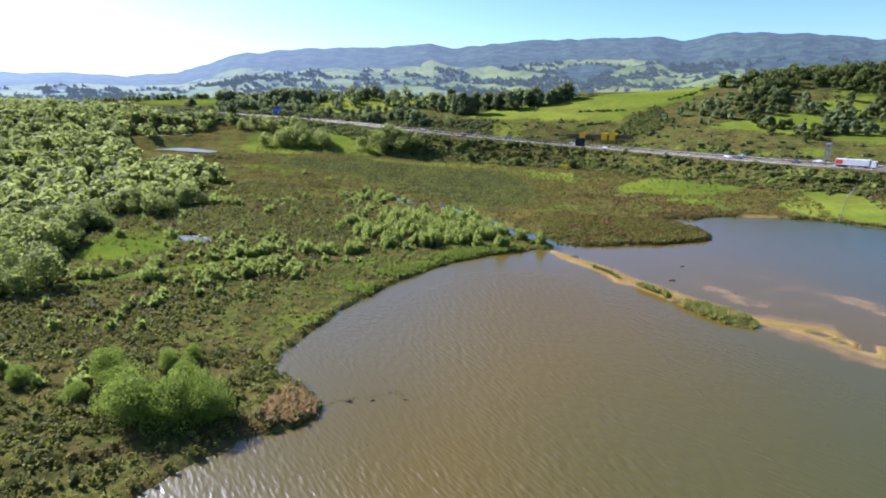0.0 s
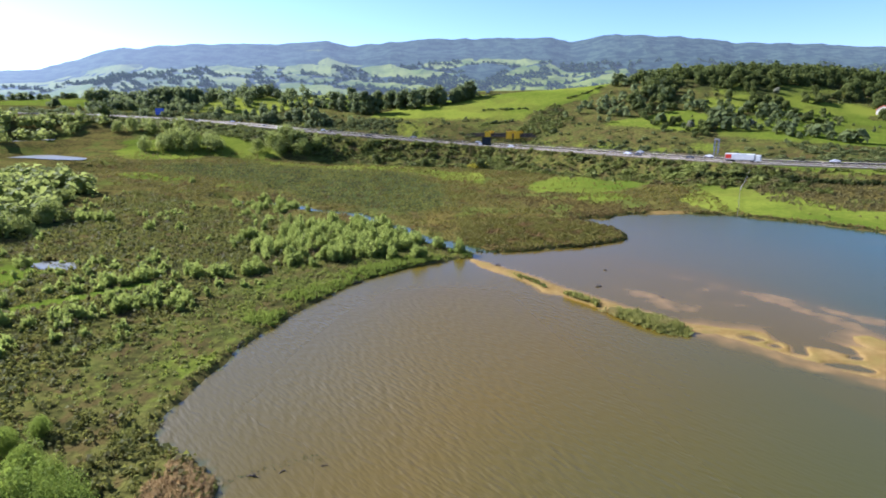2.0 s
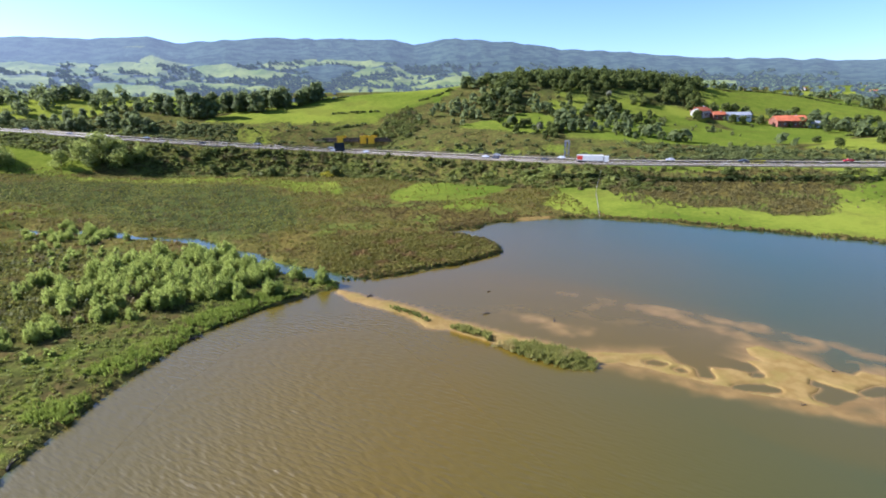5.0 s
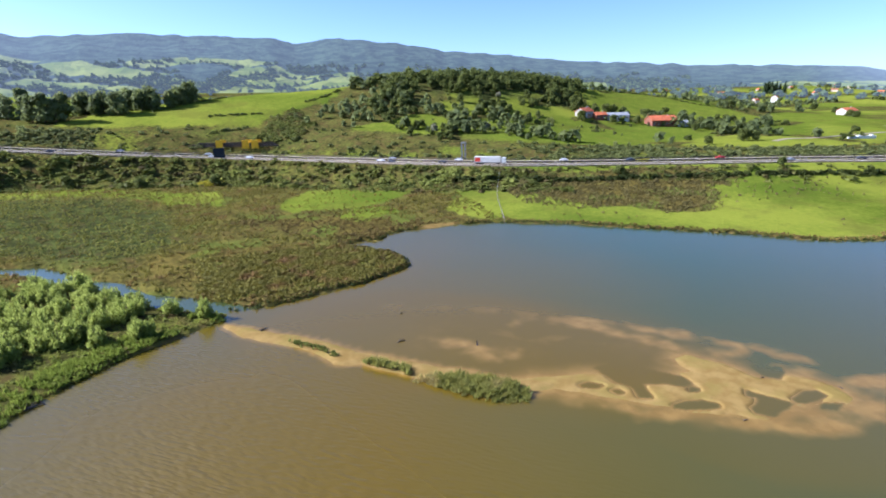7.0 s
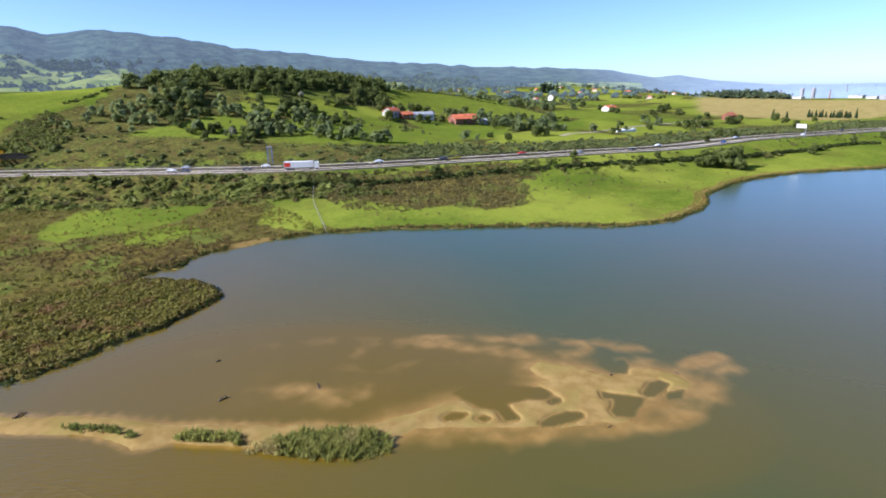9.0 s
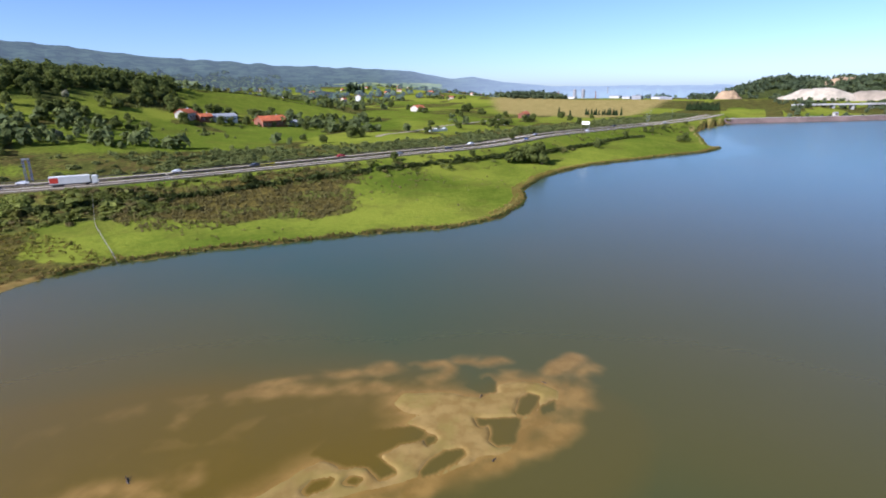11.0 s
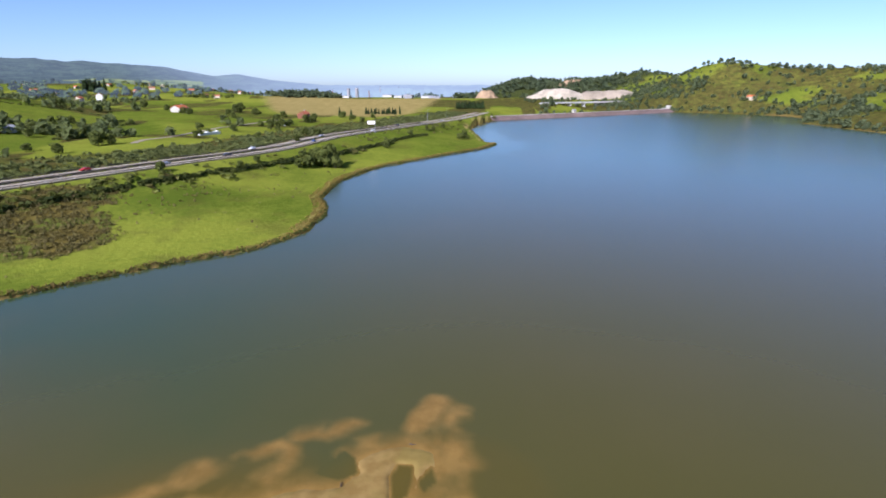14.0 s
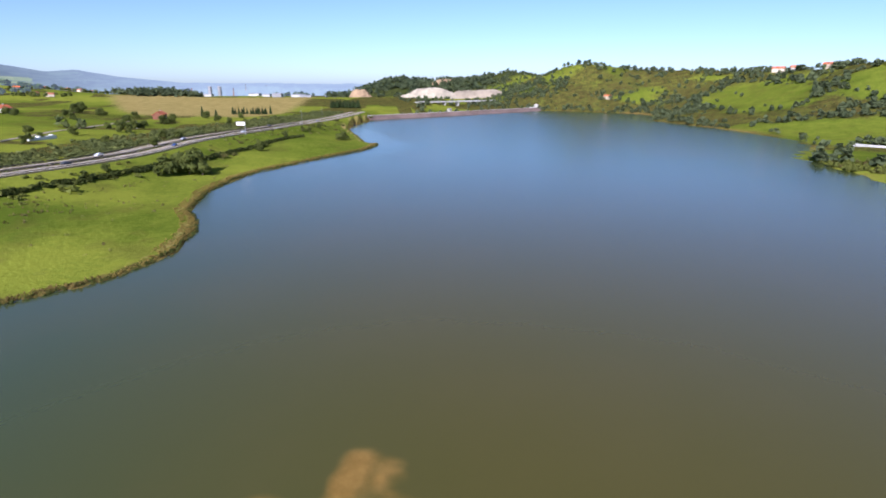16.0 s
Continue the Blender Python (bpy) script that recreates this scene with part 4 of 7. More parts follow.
# leafy willows on the west bank
WILLOWS = [plant("willow_bush", lobes_bush(s, 10, 0.46), 900, 0.050, s, M_WILLOW, (0.55, 0.03, 4), "pale green young willow bush on the marshy bank", "bush", "willows on the bank", "stem", 0.4, 0.7) for s in (11, 12, 13, 14)]
TIP = [(-104, 184), (-75, 204), (-54, 203), (-27, 169), (-33, 165), (-44, 161), (-58, 158), (-84, 163)]
MID = [(-136, 262), (-122, 228), (-91, 229), (-96, 238), (-108, 252)]
x, y = scatter(700, (-105, -25, 155, 206), lambda x, y: (within(TIP, x, y) > 0) * (stream_of(x, y) > 0.5) * (shore_of(x, y) > 3) * 0.36 * (stream_of(x, y) > 1.8), 21)
tip = sized(x, y, 3.6, 6.6, 0.75, 1.05, 22)
x, y = scatter(200, (-145, -88, 212, 264), lambda x, y: (within(MID, x, y) > -2) * (stream_of(x, y) > 0.5) * 0.5, 23)
mid = sized(x, y, 2.8, 4.8, 0.8, 1.2, 24)
LINES = [([(-116, 135), (-103, 145), (-86, 148), (-71, 156), (-62, 163)], 4.5, 0.7), ([(-150, 109), (-137, 116), (-121, 112), (-105, 115)], 3.5, 0.4), ([(-104, 123), (-91, 127)], 4.0, 0.7), ([(-156, 117), (-132, 123)], 3.0, 0.5),
         ([(-176, 150), (-150, 156)], 4.0, 0.3), ([(-141, 195), (-128, 203)], 4.0, 0.3), ([(-175, 208), (-163, 208)], 4.0, 0.3), ([(-180, 290), (-172, 294)], 4.0, 0.4), ([(-214, 225), (-205, 232)], 6.0, 0.4)]
x, y = scatter(5200, (-220, -58, 90, 300), lambda x, y: np.maximum.reduce([smooth(w, w * 0.2, along(l, x, y)[0]) * c for l, w, c in LINES]) * (along(DYKE, x, y)[0] > 3.2) * (stream_of(x, y) > 0.5), 25)
row = sized(x, y, 3.0, 5.4, 0.75, 1.15, 26)
big = np.array([(-77, 58.0, 6.8, 1.3), (-71, 59.5, 6.6, 1.3), (-66.5, 60.5, 5.4, 1.2), (-81, 59, 5.2, 1.2), (-90.5, 66.5, 5.4, 1.05), (-86, 64, 4.6, 1.1), (-83, 71.5, 4.0, 0.9), (-76.5, 67.5, 4.4, 1.0),
                (-72, 66, 3.6, 1.1), (-91, 60.5, 2.8, 1.3), (-104, 62, 3.2, 1.3), (-82, 76, 3.2, 0.9), (-108, 57, 3.6, 1.2)])
rows = [tuple(v) for v in np.vstack([tip[:125], mid[:50], row[:175]])]
GREAT = [plant("willow", lobes_round(s, 18, 0.60, 0.10, 0.82), 9000, 0.020, s, M_GREAT, (0.5, 0.02, 5), "broad bright green willow bush by the water", "bush", "great willows", "stem", 0.72, 0.45) for s in (15, 16)]
set_out(WILLOWS, rows, 31)
set_out(GREAT, [tuple(v * (1, 1, 0.97, 0.90)) for v in big], 33)

# the wet wood in the west
WETS = [plant("wood_tree", lobes_round(s, 14, 0.47, 0.10, 0.84), 1250, 0.040, s, M_WOOD, (0.55, 0.028, 5), "pale yellow-green tree of the wet wood", "tree", "trees of the wet wood", "trunk", 0.78, 0.2) for s in (41, 42, 43)]
x, y = scatter(9000, (-700, -140, -60, 440), lambda x, y: (within(WOOD_EDGE, x, y) > 1.5) * 0.6 * (y > 60) * smooth(-560, -160, x + 0.1 * y), 44)
woods = sized(x, y, 6, 10.5, 0.95, 1.35, 45)
edge = within(WOOD_EDGE, x, y)
nearest = np.argsort(np.hypot(x + 60, y - 110))
CLUMP = [(-258 + 7.5 * k, 386 + 9 * (k % 2) + 2 * k, 10 + (k * 5) % 4, 1.05) for k in range(7)] + [(-246, 402, 13, 1.0), (-232, 404, 13, 1.0), (-218, 408, 11, 1.0)]
CLUMP += [(-184 + 8 * k, 404 + 8 * (k % 2) + k, 10 + (k * 3) % 5, 1.0) for k in range(6)] + [(-168, 420, 15, 0.95), (-156, 418, 13, 1.0)]
CLUMP += [(-308 + 9 * k, 434 + 5 * (k % 3), 9 + (k * 2) % 4, 1.0) for k in range(7)]
set_out(WETS, [tuple(v) for v in woods[nearest[:110]]] + CLUMP, 46)
FAR_CROWN = [leaf_cloud(lobes_round(s, 7, 0.47, 0.10, 0.84), 100, 0.115, s, shell=0.8) for s in (47, 48, 49)]
thicket("wood", FAR_CROWN, woods[nearest[110:1900]], M_WOOD, "dense wet wood of pale grey-green trees", "wood", 50)

FAR_WOOD = [(-335, 362), (-345, 415), (-322, 462), (-420, 442), (-640, 535), (-900, 600), (-900, 300), (-420, 400)]
x, y = scatter(2600, (-900, -320, 300, 600), lambda x, y: (within(FAR_WOOD, x, y) > 2) * (along(ROAD, x, y)[0] > 16) * 0.6 * smooth(-900, -400, x), 38)
thicket("wood", FAR_CROWN, sized(x, y, 6, 10, 1.0, 1.4, 39), M_WOOD, "far end of the wet wood beside the motorway", "wood", 40)

# tussocks and low scrub of the marsh
TUFTS = [leaf_cloud([(0, 0, 0.25, 0.5, 0.5, 0.5), (0.2, 0.1, 0.4, 0.35, 0.3, 0.5)], 16, 0.21, s, 0.1, 0.4) for s in (51, 52, 53)]


def marsh_chance(x, y):
    s = shore_of(x, y)
    dense = 0.45 + 0.55 * smooth(-0.3, 0.25, fbm(x, y, 11, 3, 151))
    green = within(GREEN_PATCH, x, y) > -1
    green |= within(MEADOW_POND, x, y) > -1
    return (s > 0.6) * (stream_of(x, y) > 0.3) * (within(WOOD_EDGE, x, y) < 2) * dense * np.where(green, 0.16, 1.0) * (along(DYKE, x, y)[0] > 2.6)


def west(x, y):
    return (x < -24) & (y < 176 + (-24 - x) * 0.55)


x, y = scatter(42000, (-190, -24, 30, 270), lambda x, y: west(x, y) * marsh_chance(x, y) * (0.7 + 0.3 * smooth(4, 26, shore_of(x, y))), 54)
lush = (shore_of(x, y) < 24 + 14 * fbm(x, y, 20, 3, 155)) & (y > 84)
thicket("marsh_scrub", TUFTS, sized(x[~lush], y[~lush], 0.5, 1.5, 0.8, 1.4, 55), M_MARSH, "low dark green marsh scrub and tussocks", "scrub", 56)
thicket("lush_herbs", TUFTS, sized(x[lush], y[lush], 0.3, 0.85, 1.0, 1.8, 55), M_LUSH, "fresh green herbs and grasses along the bank", "herbs", 56)
x, y = scatter(43000, (-260, 78, 160, 400), lambda x, y: ~west(x, y) * marsh_chance(x, y) * (along(ROAD, x, y)[0] > 40) * smooth(-330, -170, x) * 0.85, 57)
tx, ty = scatter(9000, (-30, 28, 165, 216), lambda x, y: smooth(-9, 4, within(TIP_SEDGE, x, y)) * (x < 30) * marsh_chance(x, y) * 0.8, 157)
x, y = np.r_[x, tx], np.r_[y, ty]
dark = (within(DARK_SEDGE, x, y) + 9 * fbm(x, y, 30, 4, 101) > 0)
brown = (within(BROWN_BAND, x, y) + 6 * fbm(x, y, 20, 3, 103) > 0) & ~dark
for name, chosen, look_of, words in (("sedge", ~dark & ~brown, M_TUSSOCK, "brown and olive sedge tussocks of the marsh"), ("dark_sedge", dark, M_MARSH, "dark green rushes in the wet middle of the marsh"),
                                     ("dead_sedge", brown, M_EDGE, "red-brown dead sedge behind the inlet")):
    thicket(name, TUFTS, sized(x[chosen], y[chosen], 0.45, 1.05, 1.0, 1.8, 58), look_of, words, "sedge", 59)
x, y = scatter(6500, (95, 205, 195, 285), lambda x, y: smooth(-4, 5, within(SCRUB_SLOPE, x, y) + 9.9 * fbm(x, y, 30, 4, 101)) * 0.75 + 0.03, 60)
ok = shore_of(x, y) > 3
thicket("bracken", TUFTS, sized(x[ok], y[ok], 0.6, 1.3, 1.0, 1.5, 61), M_SLOPE, "brown bracken and bramble on the meadow's slope", "scrub", 62)
# small willows among the marsh
YOUNG = [leaf_cloud(lobes_bush(s, 6, 0.5), 100, 0.13, s, shell=0.4, upright=0.5) for s in (63, 64)]
x, y = scatter(6500, (-215, -40, 60, 290), lambda x, y: west(x, y) * marsh_chance(x, y) * (0.4 * smooth(0.05, 0.45, fbm(x, y, 30, 3, 153)) + 0.05) * smooth(14, 30, shore_of(x, y)), 65)
thicket("young_willows", YOUNG, sized(x, y, 1.4, 3.3, 0.8, 1.2, 66), M_WILLOW, "scattered low willow saplings in the marsh", "saplings", 67)


# tussocks along the water's edge
def along_shore(points, step, inland, seed):
    p = np.array(points, float)
    r = np.random.default_rng(seed)
    out = []
    for a, b in zip(p[:-1], p[1:]):
        n = max(1, int(np.linalg.norm(b - a) / step))
        t = r.random(n)[:, None]
        side = np.array([-(b - a)[1], (b - a)[0]]) / np.linalg.norm(b - a)
        out.append(a + (b - a) * t + side * (r.random(n)[:, None] * (inland[1] - inland[0]) + inland[0]))
    q = np.vstack(out)
    return q[:, 0], q[:, 1]


x, y = along_shore(SHORE_MIDDLE + SHORE_NORTH[:11], 0.32, (0.0, 2.6), 71)
x, y = x[hump(x, y, 51, 227, 9, 4) < 0.4], y[hump(x, y, 51, 227, 9, 4) < 0.4]
gold = x > 150
thicket("bank_sedge", TUFTS, sized(x[~gold], y[~gold], 0.5, 1.05, 0.8, 1.3, 72), M_EDGE, "dark sedge fringe along the water's edge", "sedge", 73)
gx2, gy2 = along_shore(SHORE_NORTH[:11], 0.16, (0.3, 5.5), 89)
thicket("golden_sedge", TUFTS, sized(np.r_[x[gold], gx2], np.r_[y[gold], gy2], 0.3, 0.75, 0.9, 1.5, 72), M_BRACKEN, "golden-brown dry sedge fringe along the meadow's shore", "sedge", 73)
x, y = along_shore(SHORE_MIDDLE + SHORE_NORTH[:11], 0.36, (-0.5, 0.9), 86)
x, y = x[hump(x, y, 51, 227, 9, 4) < 0.4], y[hump(x, y, 51, 227, 9, 4) < 0.4]
thicket("bank_edge", TUFTS, sized(x, y, 0.45, 0.95, 0.8, 1.2, 87), M_DARK_HEDGE, "dark wet sedge on the undercut edge of the bank", "sedge", 88, -0.03, 0.0)
x, y = along_shore(SHORE_MIDDLE[7:18], 0.10, (0.6, 10), 82)
ok = np.random.default_rng(83).random(len(x)) < smooth(-0.3, 0.2, fbm(x, y, 8, 3, 197)) * (hump(x, y, 51, 227, 9, 4) < 0.4)
thicket("brown_sedge", TUFTS, sized(x[ok], y[ok], 0.4, 0.9, 0.9, 1.5, 84), M_EDGE, "red-brown dead sedge behind the water's edge", "sedge", 85)
x, y = along_shore(SHORE_WEST[2:], 0.5, (0.1, 2.6), 74)
thicket("bank_scrub", TUFTS, sized(x, y, 0.4, 0.95, 0.9, 1.4, 75), M_MARSH, "low dark plants along the western bank", "scrub", 76)

# green reeds below the willows
SHOOTS = [blade_tuft(14, 1.0, 0.55, s, 0.07) for s in (77, 78)]
x, y = along_shore(SHORE_WEST[14:], 0.05, (0.2, 7.5), 79)
ok = np.random.default_rng(81).random(len(x)) < smooth(-0.25, 0.3, fbm(x, y, 6, 3, 199))
x, y = x[ok], y[ok]
thicket("green_reeds", SHOOTS, sized(x, y, 0.6, 1.3, 0.8, 1.3, 80), M_GREEN_REED, "bright green reeds along the foot of the willows", "reeds", 80)

# reeds on the spit and on the bank's point
ISLAND = [(3.9, 126.7), (6.3, 123.4), (10.0, 118.4), (14.3, 114.4), (17.7, 113.0), (19.9, 114.3), (19.0, 117.6), (15.5, 121.6), (12.0, 124.0), (7.7, 125.9)]
CLUMP_ISLE = [(-2.2, 135.9), (-1.0, 133.8), (3.1, 130.4), (4.0, 127.8), (5.0, 128.6), (4.3, 130.6), (2.5, 133.0), (-0.3, 135.8)]
SMALL_ISLE = [(-13.9, 151.4), (-12.1, 147.8), (-8.9, 144.8), (-6.0, 139.4), (-5.4, 141.2), (-8.0, 146.2), (-12.0, 149.8)]
POINT = [(-60, 72), (-54, 69), (-52.5, 65.5), (-55, 62), (-61, 62)]
REEDS = [blade_tuft(26, 1.0, 0.5, s, 0.05) for s in (81, 82, 83)]
x, y = scatter(4200, (-3, 21, 112, 138), lambda x, y: np.maximum(smooth(-0.3, 0.8, within(ISLAND, x, y)), 0.8 * smooth(-0.2, 0.4, within(CLUMP_ISLE, x, y))), 84)
thicket("reed_bed", REEDS, sized(x, y, 0.7, 1.45, 0.8, 1.2, 85), M_REED, "green reeds with dry tips on the sandy spit", "reeds", 86)
x, y = scatter(1500, (-16, -5, 140, 154), lambda x, y: smooth(-0.2, 0.5, within(SMALL_ISLE, x, y)) * 0.5, 87)
thicket("reed_bed", REEDS, sized(x, y, 0.5, 0.9, 0.9, 1.3, 88), M_SCRUB, "low dark reeds on the narrow neck of sand", "reeds", 89)
M_DRY_REED = leaf_material("dry_reed_blades", (0.190, 0.120, 0.045), (0.430, 0.300, 0.125), 0.4)
x, y = scatter(1900, (-62, -51, 61, 74), lambda x, y: smooth(-1, 1.5, within(POINT, x, y)) * 0.7, 90)
thicket("dry_reeds", REEDS, sized(x, y, 0.5, 1.0, 0.8, 1.2, 91), M_DRY_REED, "straw-coloured dead reeds on the bank's point", "reeds", 92)

x, y = along_shore([(-53, 68.5), (-49, 71), (-44.5, 73.6), (-41, 74.4)], 0.16, (-0.7, 0.7), 191)
thicket("water_weed", TUFTS, sized(x, y, 0.05, 0.12, 2.0, 3.5, 192), M_DARK_HEDGE, "dark weed floating off the bank's point", "water weed", 193, -0.02, 0.0)
x, y = scatter(260, (-64, -52, 61, 75), lambda x, y: smooth(-1, 1.5, within(POINT, x, y)) * 0.6, 194)
thicket("point_scrub", TUFTS, sized(x, y, 0.4, 0.9, 0.9, 1.4, 195), M_SCRUB, "green plants among the dead reeds", "scrub", 196)

# scrub on the motorway's banks
BUSHES = [leaf_cloud(lobes_bush(s, 6, 0.55), 100, 0.14, s, shell=0.6) for s in (93, 94, 95)]


def road_of(x, y):
    d, side, _ = along(ROAD, x, y)
    return d * side


LOW_BUSHES = [leaf_cloud(lobes_bush(s, 5, 0.55), 28, 0.24, s, shell=0.5) for s in (96, 97, 98)]


def beside_road(count, low, high, seed):
    """Random places beside the motorway, metres across from its middle."""
    r = np.random.default_rng(seed)
    line = ROAD_LINE[(ROAD_LINE[:, 0] > -450) & (ROAD_LINE[:, 0] < 780)]
    k = r.uniform(0, len(line) - 1.001, count)
    n = k.astype(int)
    a = line[n] + (line[n + 1] - line[n]) * (k - n)[:, None]
    t = line[n + 1, :2] - line[n, :2]
    t /= np.linalg.norm(t, axis=1)[:, None]
    off = r.uniform(low, high, count)
    return a[:, 0] - t[:, 1] * off, a[:, 1] + t[:, 0] * off, r.random(count)


x, y, chance = beside_road(9500, -47, -15.5, 96)
ok = chance < np.where(x < 120, 0.42 + 0.58 * smooth(-0.5, 0.1, fbm(x, y, 20, 3, 161)), 0.06 + 0.32 * smooth(0.1, 0.5, fbm(x, y, 20, 3, 161))) * np.where(x < 120, 1, smooth(-40, -28, road_of(x, y)))
thicket("bank_thicket", LOW_BUSHES, sized(x[ok], y[ok], 0.7, 2.4 + 2.0 * (np.random.default_rng(99).random(ok.sum()) > 0.85), 1.1, 2.0, 97), M_SCRUB, "dense scrub on the motorway's embankment", "scrub", 98)
x, y, chance = beside_road(11500, 14.5, 60, 99)
ok = chance < smooth(62, 30, road_of(x, y)) * (0.4 + 0.6 * smooth(-0.35, 0.2, fbm(x, y, 28, 3, 163))) * np.where((x > -90) & (x < 150), 0.12 + 0.5 * smooth(24, 17, road_of(x, y)) + 0.3 * smooth(0.1, 0.4, fbm(x, y, 16, 3, 165)), 1)
thicket("verge_thicket", LOW_BUSHES, sized(x[ok], y[ok], 0.9, 3.2, 0.9, 1.5, 100), M_HEDGE, "scrub and brambles beyond the motorway", "scrub", 101)

# the wooded knoll
OAKS = [plant("hill_tree", lobes_round(s, 11, 0.42, 0.20, 0.84), 600, 0.068, s, M_TREE, (0.5, 0.03, 4), "dark green broad-leaved tree on the hill", "tree", "trees on the hill", "trunk", 0.5) for s in (111, 112, 113)]


def knoll_chance(x, y):
    k = hump(x, y, 190, 455, 105, 105, 10)
    crown_wood = smooth(0.35, 0.6, hump(x, y, 235, 530, 110, 72, 0)) * (0.35 + 0.65 * smooth(-0.3, 0.1, fbm(x, y, 30, 3, 165)))
    return np.maximum(crown_wood * 0.7, smooth(0.2, 0.45, k) * smooth(-0.05, 0.4, fbm(x, y, 38, 3, 171)) * 0.6) * (within(GREEN_HILL, x, y) < 0) * (road_of(x, y) > 40) * (x < 252 + 0.75 * (y - 413)) * (np.maximum.reduce([within(p, x, y) for p in KNOLL_FIELDS]) < -1)


x, y = scatter(3400, (90, 380, 350, 640), knoll_chance, 114)
knoll = sized(x, y, 5, 9, 0.85, 1.1, 115)
near = np.argsort(np.hypot(x - 200, y - 300))
LONE = [(300, 178, 12, 0.9), (307, 175, 11.5, 0.9), (293, 184, 7, 1.0), (303, 183, 10, 0.9), (286, 188, 5, 1.1), (472, 109, 7.5, 1.15), (466, 112, 6.0, 1.2), (396, 161, 5, 1.1), (403, 158, 4.5, 1.1), (-346, 474, 13, 0.9),  (633, 381, 9, 1.0), (638, 378, 8, 1.0), (615, 347, 6, 1.2), (438, 262, 8, 0.9), (465, 263, 8, 1.0), (472, 262, 7, 1.0), (413, 282, 6, 1.2), (404, 223, 7, 1.1), (363, 241, 6, 0.9), (525, 262, 8, 1.1), (533, 258, 7, 1.1), (548, 300, 7, 1.1), (560, 404, 7, 1.1), (604, 432, 8, 1.1), (300, 172, 8, 1.1), (296, 187, 7, 1.1),
        (-23, 364, 7, 1.1), (-60, 380, 6, 1.1), (-95, 396, 7, 1.1), (153, 254, 5, 1.2), (230, 229, 5, 1.1), (304, 312, 8, 0.9), (322, 370, 6, 1.2), (335, 358, 6, 1.2), (296, 405, 7, 1.0), (301, 438, 9, 1.0), (308, 436, 8, 1.1), (294, 441, 8, 1.0), (278, 436, 8, 1.0), (254, 420, 8, 1.0), (283, 407, 6, 1.1), (342, 394, 6, 1.1), (348, 388, 7, 1.0), (326, 408, 7, 1.1), (356, 382, 6, 1.1), (399, 408, 7, 1.1), (405, 405, 6, 1.2), (391, 411, 6, 1.2), (316, 322, 8, 0.9), (357, 281, 5, 0.95), (372, 287, 5, 1.00), (384, 287, 5, 1.05), (636, 384, 9, 1.10), (616, 352, 8, 1.15), (495, 284, 7, 1.20), (440, 257, 7, 0.95), (501, 269, 6, 1.00), (408, 214, 6, 1.05), (354, 212, 5, 1.10), (607, 249, 8, 1.15), (570, 228, 7, 1.20), (535, 210, 6, 0.95), (617, 217, 6, 1.00), (512, 192, 5, 1.05), (593, 310, 7, 1.10), (552, 393, 7, 1.15), (588, 368, 7, 1.20), (560, 264, 7, 0.95), (338, 344, 6, 1.00), (486, 441, 7, 1.05), (431, 376, 5, 1.10), (764, 578, 10, 1.15), (421, 313, 6, 1.20), (533, 337, 7, 0.95), (463, 281, 6, 1.00), (540, 296, 7, 1.05), (703, 407, 9, 1.10), (268, 307, 6, 1.15), (274, 330, 5, 1.20), (472, 466, 9, 0.95), (637, 466, 8, 1.00), (758, 571, 11, 1.05), (326, 426, 8, 1.10), (333, 428, 7, 1.15), (365, 445, 7, 1.20), (309, 313, 8, 0.95), (312, 310, 7, 1.00), (260, 207, 4, 1.05), (272, 204, 4, 1.10), (384, 158, 5, 1.15), (452, 152, 5, 1.20), (497, 143, 5, 0.95), (506, 138, 5, 1.00), (539, 132, 5, 1.05),
        (250, 415, 8, 1.0), (276, 410, 7, 1.1), (345, 395, 6, 1.1)]
knoll[:, 2] *= 0.65 + 0.45 * smooth(420, 520, y) + 0.25 * (np.random.default_rng(117).random(len(x)) > 0.85)
set_out(OAKS, LONE + [tuple(v) for v in knoll[near[:200]]], 116)
PALE = [plant("blossom_tree", lobes_round(s, 8, 0.42, 0.28, 0.84), 800, 0.065, s, leaf_material("pale_blossom", (0.12, 0.135, 0.06), (0.34, 0.32, 0.22), 0.4), (0.5, 0.03, 4), "pale blossoming tree on the slope above the road", "tree", "blossoming trees") for s in (134,)]
set_out(PALE, [(113, 386, 5.5, 1.0), (150, 382, 4.5, 1.0), (205, 470, 5, 1.0)], 135)
thicket("hill_wood", FAR_CROWN, knoll[near[200:]], M_TREE, "dark wood on the hilltop", "wood", 117)
x, y = scatter(5000, (60, 380, 330, 640), lambda x, y: smooth(0.15, 0.5, hump(x, y, 205, 470, 110, 110, 10)) * 0.3 * smooth(-0.1, 0.4, fbm(x, y, 24, 3, 173)) * (road_of(x, y) > 40) * (within(GREEN_HILL, x, y) < -3) * (np.maximum.reduce([within(p, x, y) for p in KNOLL_FIELDS]) < 0), 118)
thicket("hill_scrub", BUSHES, sized(x, y, 1.2, 3.2, 0.9, 1.4, 119), M_HEDGE, "scrub on the slope of the hill", "scrub", 120)

# hedges and copses of the country round
FAR_TREE = [leaf_cloud(lobes_round(s, 5, 0.46, 0.16, 0.82), 30, 0.22, s) for s in (121, 122, 123)]


def hedge_chance(x, y):
    hedge, number = fields(x, y)
    copse = smooth(0.24, 0.5, fbm(x, y, 130, 3, 175))
    return np.maximum(smooth(4.5, 1.5, hedge) * (0.25 + 0.75 * smooth(-0.2, 0.2, fbm(x, y, 70, 2, 177))), copse * 0.35)


